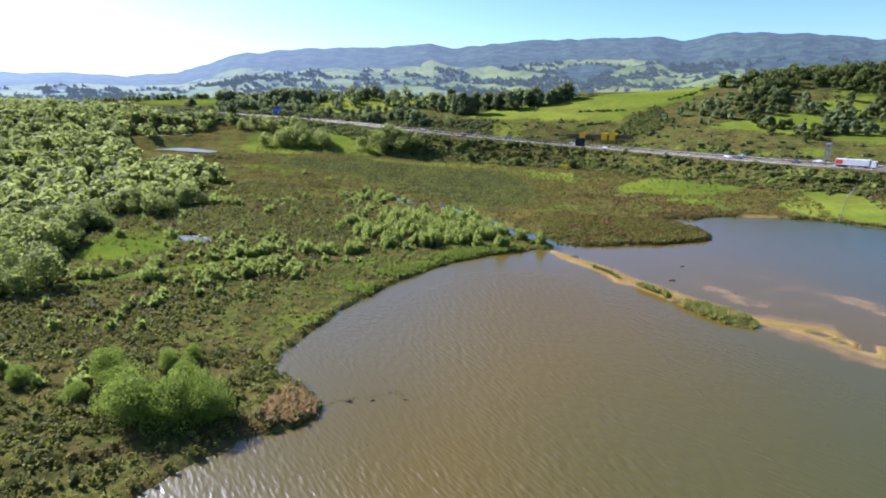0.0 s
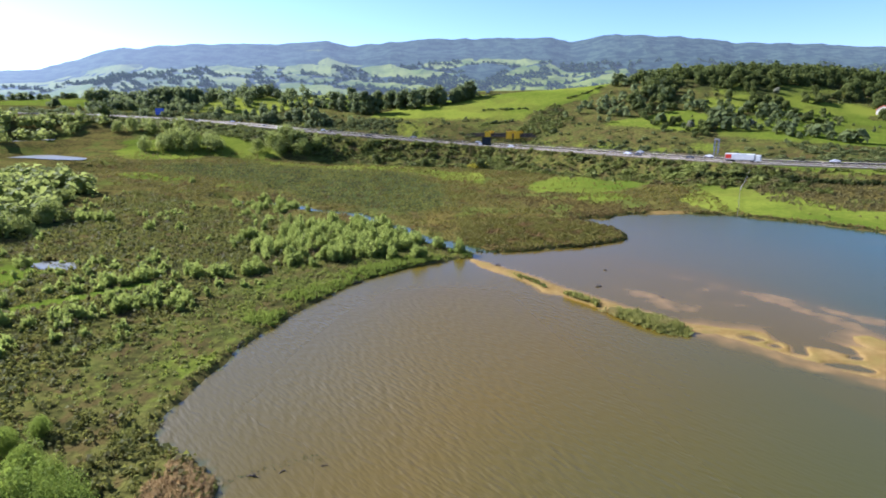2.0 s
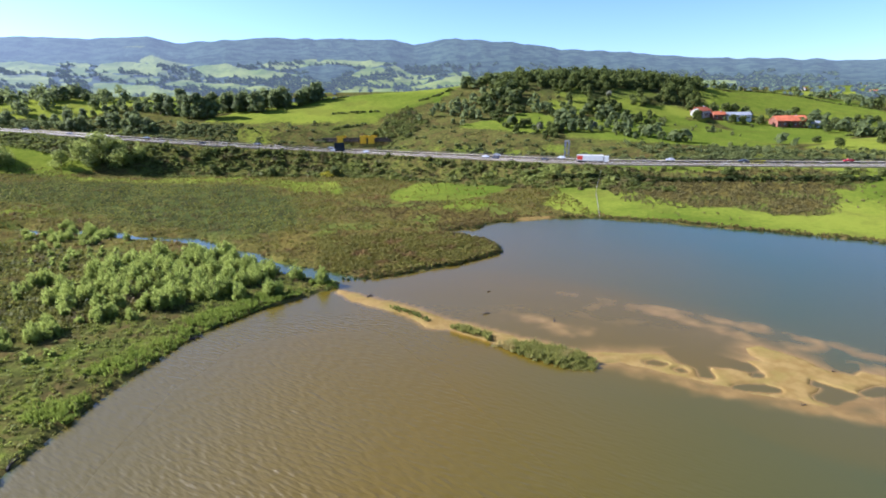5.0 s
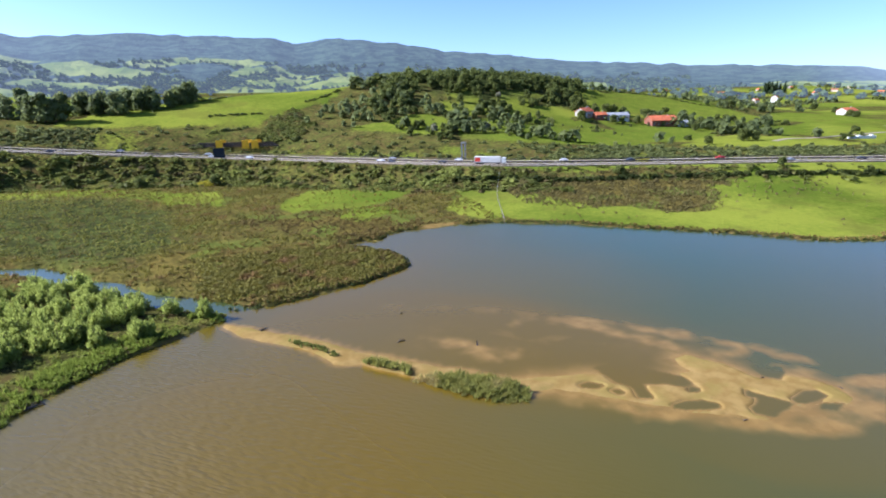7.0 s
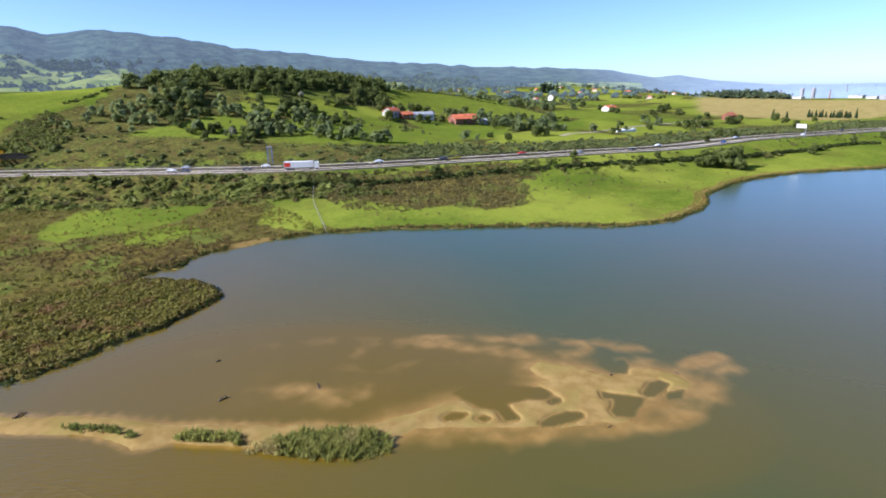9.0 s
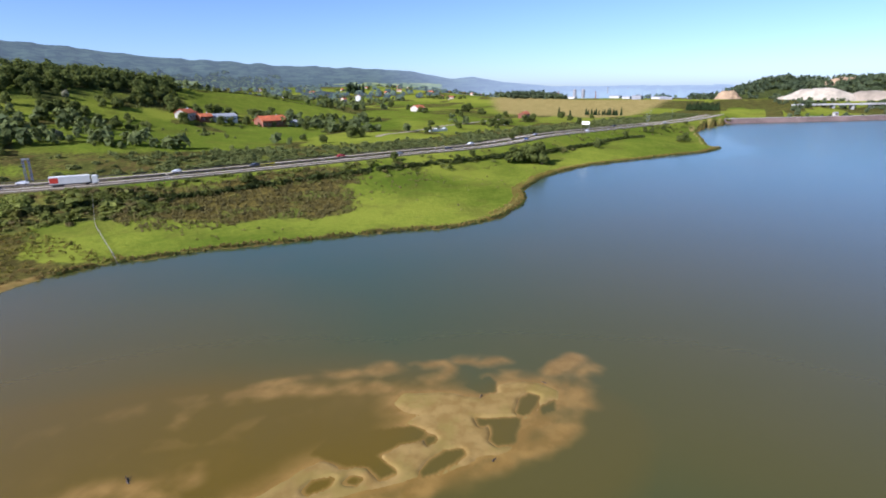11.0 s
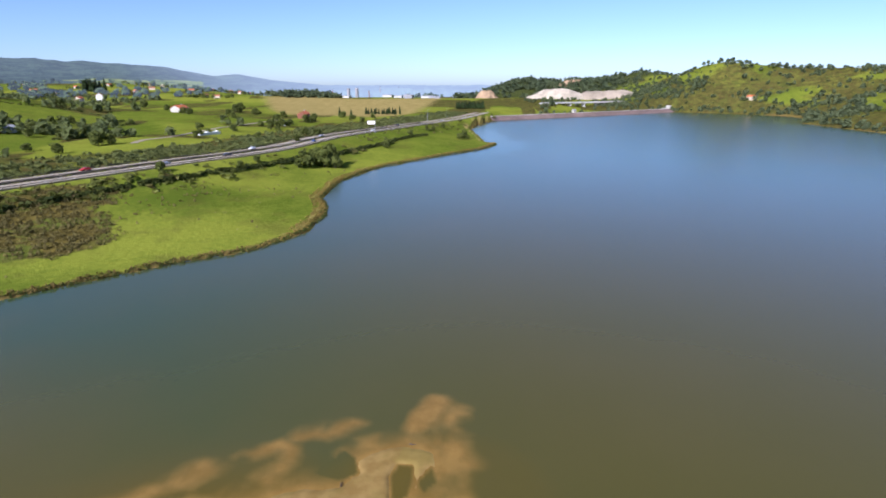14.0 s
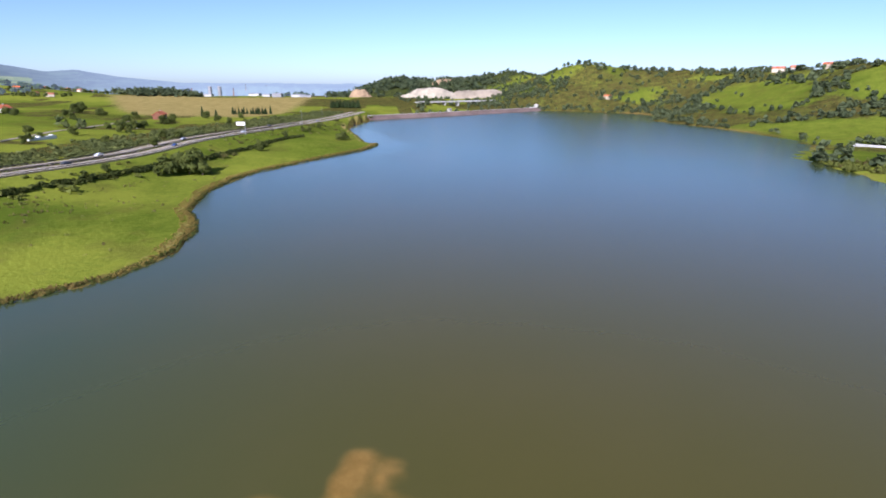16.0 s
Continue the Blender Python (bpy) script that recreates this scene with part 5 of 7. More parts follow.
def country(x, y):
    r = road_of(x, y)
    open_hill = (within(GREEN_HILL, x, y) < -6) & (within(EAST_FIELD, x, y) < 0) & (np.maximum.reduce([within(p, x, y) for p in LANE_FIELDS + BEHIND_ROAD]) < 0)
    plain_right = ~((x > 560) & (y > 150) & (y < 560 + 0.12 * x))
    return (r > 60) * open_hill * plain_right * (np.hypot(x, y - 60) < 1850)


x, y = scatter(44000, (-900, 1000, 300, 1100), lambda x, y: country(x, y) * hedge_chance(x, y) * (hump(x, y, 215, 500, 100, 95, 10) < 0.5), 124)
thicket("hedgerow_trees", FAR_TREE, sized(x, y, 3.5, 9, 0.8, 1.2, 125), M_VERGE, "hedgerows and copses between the fields", "trees", 126)
x, y = scatter(26000, (-1700, 2200, 500, 2300), lambda x, y: country(x, y) * hedge_chance(x, y) * ((y > 1100) | (np.abs(x) > 900)) * 0.8, 127)
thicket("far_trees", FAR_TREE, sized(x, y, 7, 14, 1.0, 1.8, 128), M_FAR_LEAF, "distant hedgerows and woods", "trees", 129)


def south_chance(x, y):
    """Hedges round the pastures, scrub and copses between them, a dense fringe by the water."""
    edge = np.maximum.reduce([within(p, x, y) for p in PASTURES])
    near_hills = (x < 1090) & (along(CREST, x, y)[0] < 330)
    between = (edge < 0) * (0.06 + 0.8 * smooth(-0.06, 0.30, fbm(x, y, 48, 3, 185)))
    hedge = smooth(5, 2, np.abs(edge)) * (0.3 + 0.7 * smooth(-0.3, 0.1, fbm(x, y, 40, 2, 187)))
    crest = 0.35 * smooth(50, 10, along(CREST, x, y)[0]) * smooth(-0.1, 0.3, fbm(x, y, 60, 2, 183))
    fringe = 0.4 * smooth(40, 6, shore_of(x, y)) * (y < -140) * smooth(470, 540, x)
    held = np.where(edge > 4, 0.012, np.maximum.reduce([between, hedge, crest * (edge < 0), fringe * (edge < 2)]))
    far = np.maximum(np.minimum(1.5 * hedge_chance(x, y), 1), crest)
    return (shore_of(x, y) > 4) * (y < 20) * np.where(near_hills, held * smooth(330, 240, along(CREST, x, y)[0]), far * smooth(700, 350, along(CREST, x, y)[0]))


x, y = scatter(21000, (180, 1500, -800, 80), south_chance, 130)
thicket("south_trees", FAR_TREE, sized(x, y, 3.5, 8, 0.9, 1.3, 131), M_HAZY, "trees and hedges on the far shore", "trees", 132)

x, y = scatter(900, (-480, -200, 500, 740), lambda x, y: np.maximum(smooth(80, 40, np.hypot(x + 385, y - 620)), 0.6 * smooth(60, 20, np.hypot(x + 255, y - 600))) * (road_of(x, y) > 25), 136)
thicket("copse", FAR_CROWN, sized(x, y, 8, 15, 0.7, 1.1, 137), M_VERGE, "dark tall copse beyond the motorway", "wood", 138)
# tall trees behind the motorway
TALL = [plant("hedge_tree", lobes_round(s, 12, 0.36, 0.14, 0.86), 620, 0.066, s, M_VERGE, (0.5, 0.03, 4), "tall dark green tree beside the motorway", "tree", "trees beside the motorway", "trunk", 0.6) for s in (221, 222)]
POPLARS = [plant("poplar", lobes_round(s, 12, 0.24, 0.12, 0.90), 620, 0.058, s, M_VERGE, (0.5, 0.025, 4), "slender grey-green poplar behind the motorway", "tree", "poplars", "trunk", 0.6) for s in (223, 224)]
r = random.Random(225)
set_out(TALL, [(x + r.uniform(-5, 5), y + r.uniform(-5, 5), r.uniform(13, 18), r.uniform(0.85, 1.15)) for x, y in ((-109, 546), (-95, 536), (-79, 527), (-64, 528), (-50, 530), (-35, 541), (-88, 545), (-72, 540), (-102, 540), (-43, 536)) for _ in range(2)]
        + [(x + r.uniform(-3, 3), y + r.uniform(-3, 3), r.uniform(8, 13), r.uniform(0.9, 1.3)) for x, y in ((-195, 506), (-194, 522), (-176, 495), (-168, 489), (-161, 488), (-157, 495), (-212, 503), (-205, 502), (-230, 511), (-244, 523), (-270, 535), (-186, 508), (-220, 520), (-180, 525), (-172, 512))]
        + [(-362 + r.uniform(-24, 24), 612 + r.uniform(-18, 18), r.uniform(17, 23), r.uniform(0.9, 1.1)) for _ in range(22)], 226)
set_out(POPLARS, [(x, y, r.uniform(17, 22), r.uniform(0.9, 1.2)) for x, y in ((-136, 524), (-128, 520), (-121, 517), (-166, 557), (-155, 543), (-152, 574), (-116, 519), (-145, 552))], 227)
x, y = scatter(1000, (-420, -60, 480, 660), lambda x, y: (road_of(x, y) > 16) * (smooth(60, 20, np.hypot(x + 330, y - 590)) + 0.8 * smooth(20, 8, road_of(x, y) - 20) + 0.7 * smooth(10, 3, along([(-269, 645), (-230, 612), (-212, 621), (-160, 585), (-120, 560)], x, y)[0])) * (np.maximum.reduce([within(p, x, y) for p in BEHIND_ROAD]) < 1), 228)
thicket("verge_wood", FAR_CROWN, sized(x, y, 3.0, 7.5, 0.9, 1.3, 229), M_VERGE, "mixed dark trees and bushes behind the motorway", "wood", 230)

x, y = scatter(9000, (240, 1150, -620, -150), lambda x, y: (shore_of(x, y) > 3) * (np.maximum.reduce([within(p, x, y) for p in PASTURES]) < 2) * (0.06 + 0.55 * smooth(-0.06, 0.32, fbm(x, y, 48, 3, 185))) * smooth(320, 200, along(CREST, x, y)[0]), 139)
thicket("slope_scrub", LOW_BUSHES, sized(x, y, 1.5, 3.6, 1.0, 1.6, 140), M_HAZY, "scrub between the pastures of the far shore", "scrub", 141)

# hedges along the ditch below the motorway, between the carriageways and on the far point
DITCH = [(84, 288), (109, 271), (141, 253.5), (167, 243), (195, 232.5), (223, 220), (252, 209), (294, 191), (340, 178), (400, 163), (470, 140)]
x, y = along_shore(DITCH, 0.5, (-1.1, 1.1), 141)
thicket("ditch_hedge", LOW_BUSHES, sized(x, y, 1.6, 3.0, 0.8, 1.3, 142), M_DARK_HEDGE, "dark hedge along the ditch above the meadow", "hedge", 143)
x, y = along_shore([p[:2] for p in ROAD_LINE if -460 < p[0] < 800], 1.3, (-1.2, 1.2), 144)
thicket("median_hedge", TUFTS, sized(x, y, 0.9, 1.5, 0.9, 1.3, 145), M_SCRUB, "low hedge between the two carriageways", "hedge", 146, 0.0)
x, y = scatter(500, (255, 345, -215, -160), lambda x, y: (shore_of(x, y) > 1.5) * smooth(34, 10, np.hypot(x - 285, y + 182)) * 0.7, 147)
thicket("shore_thicket", BUSHES, sized(x, y, 2.0, 4.2, 0.9, 1.3, 148), M_SCRUB, "bright green thicket on the far point", "scrub", 149)
x, y = scatter(2600, (150, 330, 160, 262), lambda x, y: (road_of(x, y) < -34) * smooth(-75, -45, road_of(x, y)) * smooth(0.0, 0.4, fbm(x, y, 18, 3, 193)) * 0.6 + 0.02, 150)
ok = shore_of(x, y) > 5
thicket("rushes", TUFTS, sized(x[ok], y[ok], 0.5, 1.1, 1.0, 1.6, 151), M_SLOPE, "brown rush tufts dotted over the meadow", "rushes", 152)
PATCH = [(4, 435), (17, 424), (30, 419), (45, 446), (47, 477), (36, 488), (20, 470)]
x, y = scatter(1500, (0, 60, 415, 492), lambda x, y: smooth(-3, 3, within(PATCH, x, y) + 5 * fbm(x, y, 14, 3, 197)) * 0.7, 153)
thicket("gorse", LOW_BUSHES, sized(x, y, 1.2, 2.8, 1.0, 1.5, 154), M_SCRUB, "dense dark gorse on the green slope", "scrub", 155)

for line in ([(-21, 492), (0, 488), (15, 487)], [(51, 500), (70, 512), (83, 525)], [(-23, 455), (-10, 458), (0, 459)], [(-60, 520), (-30, 536), (-5, 545)], [(383, 538), (416, 541), (434, 525), (449, 492), (463, 468), (471, 450), (469, 419)], [(377, 369), (422, 389), (451, 395)], [(318, 352), (330, 348), (338, 343)]):
    x, y = along_shore(line, 0.9, (-1.5, 1.5), 157)
    thicket("field_hedge", LOW_BUSHES, sized(x, y, 1.0, 2.4, 0.9, 1.4, 158), M_TREE, "broken hedge between two fields", "hedge", 159)
x, y = scatter(260, (-34, -16, 366, 380), lambda x, y: smooth(8, 3, np.hypot(x + 25, y - 373)), 171)
thicket("golden_bush", LOW_BUSHES, sized(x, y, 1.6, 3.4, 0.9, 1.3, 172), M_GOLD, "yellow-green bushes at the foot of the embankment", "bush", 173)
x, y = scatter(60, (178, 190, 268, 276), lambda x, y: smooth(6, 2, np.hypot(x - 184, y - 272)), 174)
thicket("golden_bush", LOW_BUSHES, sized(x, y, 1.2, 2.2, 0.9, 1.3, 175), M_GOLD, "golden bush on the verge of the motorway", "bush", 176)
x, y = scatter(500, (66, 96, 288, 304), lambda x, y: smooth(13, 5, np.hypot(x - 80, 2 * (y - 296))), 177)
thicket("willow_scrub", LOW_BUSHES, sized(x, y, 1.4, 3.0, 0.9, 1.3, 178), M_WOOD, "pale willow scrub at the foot of the bank", "bush", 179)

# conifers by the dam and round the houses of the plain
CONIFERS = [plant("conifer", [(0, 0, 0.2 + 0.11 * k, 0.2 - 0.024 * k, 0.2 - 0.024 * k, 0.12) for k in range(8)], 640, 0.048, s, M_CONIFER, (0.8, 0.02, 3), "dark green conifer in a close row", "tree", "conifers") for s in (181, 182)]
r = random.Random(183)
rows = [(862 + r.uniform(-3, 3) + 0.2 * k, 138 - 1.9 * k, r.uniform(9, 12), 1.0) for k in range(22)] + [(630, 258, 10, 0.9), (606, 238, 9, 0.9), (612, 240, 8, 0.9), (700, 200, 10, 0.8)]
rows += [(680 + 1.3 * k + r.uniform(-2, 2), 240 - 2.6 * k + r.uniform(-2, 2), r.uniform(6, 8.5), 1.1) for k in range(15)]
rows += [(1160 + r.uniform(-26, 26), 948 + r.uniform(-18, 18), r.uniform(20, 27), 0.9) for k in range(20)]
set_out(CONIFERS, rows, 184)

# trees and woods of the far slopes
r = np.random.default_rng(161)
A, R = np.radians(r.uniform(-56, 46, 7600)), r.uniform(1760, 2560, 7600)
x, y, z = ridge_height(A, R)
edge = np.maximum.reduce([within(p, x, y) for p in RIDGE_FIELDS])
keep = r.random(len(x)) < np.maximum(np.maximum(smooth(12, 4, fields(x, y, 280.0)[0]), 0.8 * smooth(0.10, 0.34, fbm(x, y, 190, 3, 163))), smooth(26, 16, np.abs(edge + 14))) * (edge < -2)
CLUMPS = [leaf_cloud(lobes_round(s, 6, 0.46, 0.12, 0.8), 26, 0.235, s) for s in (164, 165)]


def far_trees(x, y, z):
    t = [CLUMPS[k % 2] for k in range(len(x))]
    h = np.random.default_rng(166).uniform(9, 16, len(x))
    v = np.vstack([c[0] * (hh * 1.5, hh * 1.5, hh) + (a, b, d - 1) for c, hh, a, b, d in zip(t, h, x, y, z)])
    f = np.arange(len(v)).reshape(-1, 3)
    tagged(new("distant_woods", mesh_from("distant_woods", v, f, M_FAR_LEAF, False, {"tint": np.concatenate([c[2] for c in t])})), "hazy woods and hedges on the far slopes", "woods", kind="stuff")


far_trees(x[keep], y[keep], z[keep])

x, y = scatter(2600, (1430, 2150, -420, 180), lambda x, y: 0.75 * smooth(-0.4, 0.1, fbm(x, y, 150, 3, 167)), 168)
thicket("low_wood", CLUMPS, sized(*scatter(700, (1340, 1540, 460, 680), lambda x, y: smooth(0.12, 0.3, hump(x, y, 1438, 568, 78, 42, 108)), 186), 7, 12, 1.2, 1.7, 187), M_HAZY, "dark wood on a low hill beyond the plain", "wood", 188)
x2, y2 = scatter(900, (1500, 1900, 150, 760), lambda x, y: smooth(60, 10, np.abs(x - 1700 + 0.1 * (y - 400))) * smooth(-0.2, 0.2, fbm(x, y, 90, 3, 215)), 216)
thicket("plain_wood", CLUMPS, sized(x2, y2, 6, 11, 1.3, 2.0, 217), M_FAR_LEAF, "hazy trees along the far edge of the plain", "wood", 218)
thicket("quarry_wood", CLUMPS, sized(x, y, 8, 13, 1.2, 1.7, 169), M_HAZY, "dark wood on the hill behind the quarry", "wood", 170)


# ---- built things ----
def box(bm, x0, x1, y0, y1, z0, z1, bevel=0.0):
    """A block, its edges bevelled where asked."""
    made = bmesh.ops.create_cube(bm, size=1.0)["verts"]
    for v in made:
        v.co = Vector((x0 + (v.co.x + 0.5) * (x1 - x0), y0 + (v.co.y + 0.5) * (y1 - y0), z0 + (v.co.z + 0.5) * (z1 - z0)))
    if bevel:
        edges = list({e for v in made for e in v.link_edges})
        bmesh.ops.bevel(bm, geom=edges, offset=bevel, segments=2, affect="EDGES")
    return bm


def block(x0, x1, y0, y1, z0, z1, bevel=0.0):
    return box(bmesh.new(), x0, x1, y0, y1, z0, z1, bevel)


def drum(bm, x, y, z0, z1, r0, r1, sides=14):
    tube(bm, [(x, y, z0), (x, y, (z0 + z1) / 2), (x, y, z1)], [r0, (r0 + r1) / 2, r1], sides)
    return bm


def wheel_mesh(radius, width):
    """A wheel that turns about the y axis."""
    bm = bmesh.new()
    tube(bm, [(0, -width / 2, 0), (0, -width * 0.42, 0), (0, width * 0.42, 0), (0, width / 2, 0)], [radius * 0.86, radius, radius, radius * 0.86], 14)
    return bm


M_ROOF = plain("red_roof_tiles", (0.46, 0.130, 0.055), 0.8, 0, 0.3, 1.2)
M_ROOF_DULL = plain("brown_roof_tiles", (0.30, 0.120, 0.070), 0.85, 0, 0.3, 1.2)
M_SHEET = plain("grey_roof_sheets", (0.25, 0.25, 0.255), 0.75, 0.0, 0.15, 1.0)
M_WHITE = plain("white_plaster", (0.66, 0.64, 0.59), 0.85, 0, 0.08, 1.5)
M_CREAM = plain("cream_plaster", (0.62, 0.52, 0.38), 0.85, 0, 0.12, 1.5)
M_BRICK = plain("red_brick", (0.200, 0.085, 0.052), 0.85, 0, 0.25, 0.8)
M_GLASS = plain("dark_glass", (0.030, 0.036, 0.042), 0.12, 0, 0.1, 2.0)
M_DOOR = plain("brown_door", (0.130, 0.075, 0.040), 0.6, 0, 0.2, 0.5)
M_STEEL = plain("galvanised_steel", (0.30, 0.30, 0.30), 0.65, 0.3, 0.12, 0.6)
M_RAIL = plain("dull_rail_steel", (0.105, 0.090, 0.078), 0.85, 0.0, 0.2, 0.6)
M_FAR_WALL = plain("weathered_plaster", (0.40, 0.37, 0.31), 0.9, 0, 0.15, 1.5)
# concrete grey darkened to give the works their hazy blue-grey look
M_WORKS = plain("works_concrete", (0.24, 0.235, 0.24), 0.9, 0, 0.15, 3.0)
M_DARK = plain("dark_steel", (0.030, 0.034, 0.042), 0.6, 0.1, 0.3, 0.8)
M_YELLOW = plain("yellow_paint", (0.72, 0.430, 0.020), 0.5, 0, 0.12, 0.8)
M_BLUE = plain("blue_sign_face", (0.030, 0.085, 0.420), 0.4, 0, 0.1, 2.0)
M_CONCRETE = plain("concrete", (0.42, 0.40, 0.37), 0.85, 0, 0.14, 2.0)
M_RUBBER = plain("tyre_rubber", (0.022, 0.022, 0.022), 0.85, 0, 0.2, 0.3)
M_PALE = plain("pale_spoil", (0.34, 0.29, 0.215), 0.95, 0, 0.25, 12)
M_GREY_SPOIL = plain("grey_spoil", (0.250, 0.205, 0.150), 0.95, 0, 0.25, 18)
M_ROCK = plain("quarry_rock", (0.26, 0.18, 0.105), 0.95, 0, 0.3, 9)
M_STONE = plain("dark_dam_stone", (0.150, 0.105, 0.090), 0.9, 0, 0.3, 2.5)
M_POST = plain("weathered_wood", (0.240, 0.190, 0.130), 0.9, 0, 0.25, 0.4)
M_DRIFT = plain("wet_driftwood", (0.070, 0.052, 0.036), 0.7, 0, 0.3, 0.4)
M_LINE = plain("white_road_paint", (0.70, 0.70, 0.67), 0.7, 0, 0.1, 1.0)
PAINTS = [plain("car_paint", c, 0.25, 0.2, 0.04, 2.0) for c in ((0.75, 0.75, 0.75), (0.08, 0.085, 0.10), (0.35, 0.36, 0.38), (0.45, 0.035, 0.030), (0.05, 0.09, 0.22))]


def gable(w, d, z, rise, over=0.5, thick=0.25):
    """A pitched roof with its ridge along x, of real thickness and with eaves."""
    bm = bmesh.new()
    drop = over * rise / (d / 2)
    outline = [(-d / 2 - over, z - drop), (0, z + rise), (d / 2 + over, z - drop), (d / 2 + over, z - drop + thick), (0, z + rise + thick), (-d / 2 - over, z - drop + thick)]
    a = [bm.verts.new((-w / 2 - over, y, h)) for y, h in outline]
    b = [bm.verts.new((w / 2 + over, y, h)) for y, h in outline]
    for k in range(6):
        bm.faces.new((a[k], a[(k + 1) % 6], b[(k + 1) % 6], b[k]))
    bm.faces.new((a[0], a[5], a[4], a[1]))
    bm.faces.new((a[1], a[4], a[3], a[2]))
    bm.faces.new((b[0], b[1], b[4], b[5]))
    bm.faces.new((b[1], b[2], b[3], b[4]))
    bmesh.ops.recalc_face_normals(bm, faces=bm.faces)
    return bm


def house_walls(w, d, h, rise):
    bm = bmesh.new()
    outline = [(-d / 2, -1.5), (d / 2, -1.5), (d / 2, h), (0, h + rise - 0.04), (-d / 2, h)]
    a = [bm.verts.new((-w / 2, y, z)) for y, z in outline]
    b = [bm.verts.new((w / 2, y, z)) for y, z in outline]
    for k in range(5):
        bm.faces.new((a[k], a[(k + 1) % 5], b[(k + 1) % 5], b[k]))
    bm.faces.new(a[::-1])
    bm.faces.new(b)
    bmesh.ops.recalc_face_normals(bm, faces=bm.faces)
    return bm


def house(w, d, h, rise, walls, roof, label, category="house", group="", floors=1, chimney=True, openings=True):
    """A house at the origin: walls, roof with chimney, door and windows."""
    base = tagged(new("house"), label, category, group)
    part("wall", house_walls(w, d, h, rise), walls, base)
    top = part("roof", gable(w, d, h, rise), roof, base)
    if chimney:
        bm = block(w * 0.22, w * 0.22 + 0.7, -0.35, 0.35, h + rise * 0.5, h + rise + 1.0, 0.04)
        part("chimney", bm, M_CONCRETE, top)
    if openings:
        part("door", block(-0.6, 0.6, -d / 2 - 0.05, -d / 2 + 0.1, 0, 2.1, 0.02), M_DOOR, base)
        count = max(2, int(w / 3.2))
        for f in range(floors):
            for k in range(count):
                x = -w / 2 + (k + 0.5) * w / count
                if f == 0 and abs(x) < 1.4:
                    continue
                for s in (-1, 1):
                    y = s * d / 2
                    frame_part = part("window", block(x - 0.65, x + 0.65, min(y, y + s * 0.07), max(y, y + s * 0.07), 1.0 + 2.8 * f, 2.3 + 2.8 * f, 0.02), M_WHITE, base)
                    y = y + s * 0.06
                    part("pane", block(x - 0.52, x + 0.52, min(y, y + s * 0.03), max(y, y + s * 0.03), 1.12 + 2.8 * f, 2.18 + 2.8 * f), M_GLASS, frame_part)
    return base


def put(ob, x, y, turn=0.0, up=0.0):
    ob.matrix_basis = pose(x, y, stand(x, y) + up, 0, 0, turn)
    return ob


# farms and houses beyond the motorway
put(house(13, 9, 4.2, 2.6, M_FAR_WALL, M_ROOF, "weathered pale farmhouse with a bright red tiled roof", floors=1), 262, 428, 20)
put(house(9, 7, 3.4, 2.0, M_BRICK, M_ROOF, "small brick farm building with a red roof", "farm building"), 272, 421, -12)
put(house(18, 10, 3.6, 2.0, M_WHITE, M_SHEET, "white barn with a grey sheet roof", "barn", chimney=False), 288, 420, -18)
put(house(22, 13, 4.2, 3.4, M_BRICK, M_ROOF, "long red-roofed house of dark brick", "house", floors=1), 316, 399, -14)
put(house(9, 6, 3.0, 1.4, M_WHITE, M_SHEET, "low white outbuilding with a grey roof", "outbuilding", chimney=False), 331, 392, -14)
put(house(12, 10, 9.5, 3.0, M_WHITE, M_ROOF, "tall white country house with a red roof", floors=3), 921, 756, 30)
put(house(14, 9, 5.5, 2.8, M_CREAM, M_ROOF, "cream house with a red roof beside the trees", floors=2), 893, 772, 10)
put(house(15, 11, 4.4, 2.8, M_FAR_WALL, M_ROOF, "orange-roofed house among garden trees", floors=2), 584, 421, -8)
put(house(22, 9, 4.6, 2.6, M_BRICK, M_ROOF, "long brick house with a red roof by the plain", floors=1), 592, 287, 8)
put(house(6, 5, 3.2, 1.2, M_WHITE, M_SHEET, "small white shed beside the lane", "shed", chimney=False), 489, 271, 15)
put(house(38, 18, 7, 4, M_CREAM, M_ROOF_DULL, "large farm hall with a red-brown roof on the far slope", "hall", chimney=False, openings=False), 190, 1700, 5)
put(house(26, 16, 7, 4, M_CREAM, M_ROOF, "red-roofed village house on the far slope", chimney=False, openings=False), 222, 1688, 15)
put(house(24, 14, 6, 4, M_CREAM, M_ROOF_DULL, "brown-roofed village house on the far slope", chimney=False, openings=False), 75, 1640, -10)
put(house(13, 9, 4.5, 2.4, M_FAR_WALL, M_ROOF, "pale villa with a red roof on the hilltop", "villa", floors=2), 745, -512, 60)
put(house(16, 9, 4.5, 2.4, M_CREAM, M_ROOF, "long cream house with a red roof on the hilltop", "house", floors=2), 778, -512, 40)
put(house(12, 9, 4.5, 2.4, M_CREAM, M_ROOF, "cream house with a red roof on the hilltop", "house", floors=2), 690, -514, 20)
put(house(11, 8, 4, 2.2, M_CREAM, M_ROOF, "cream cottage with a red roof on the slope by the lake", "cottage", floors=1), 945, -327, 40)

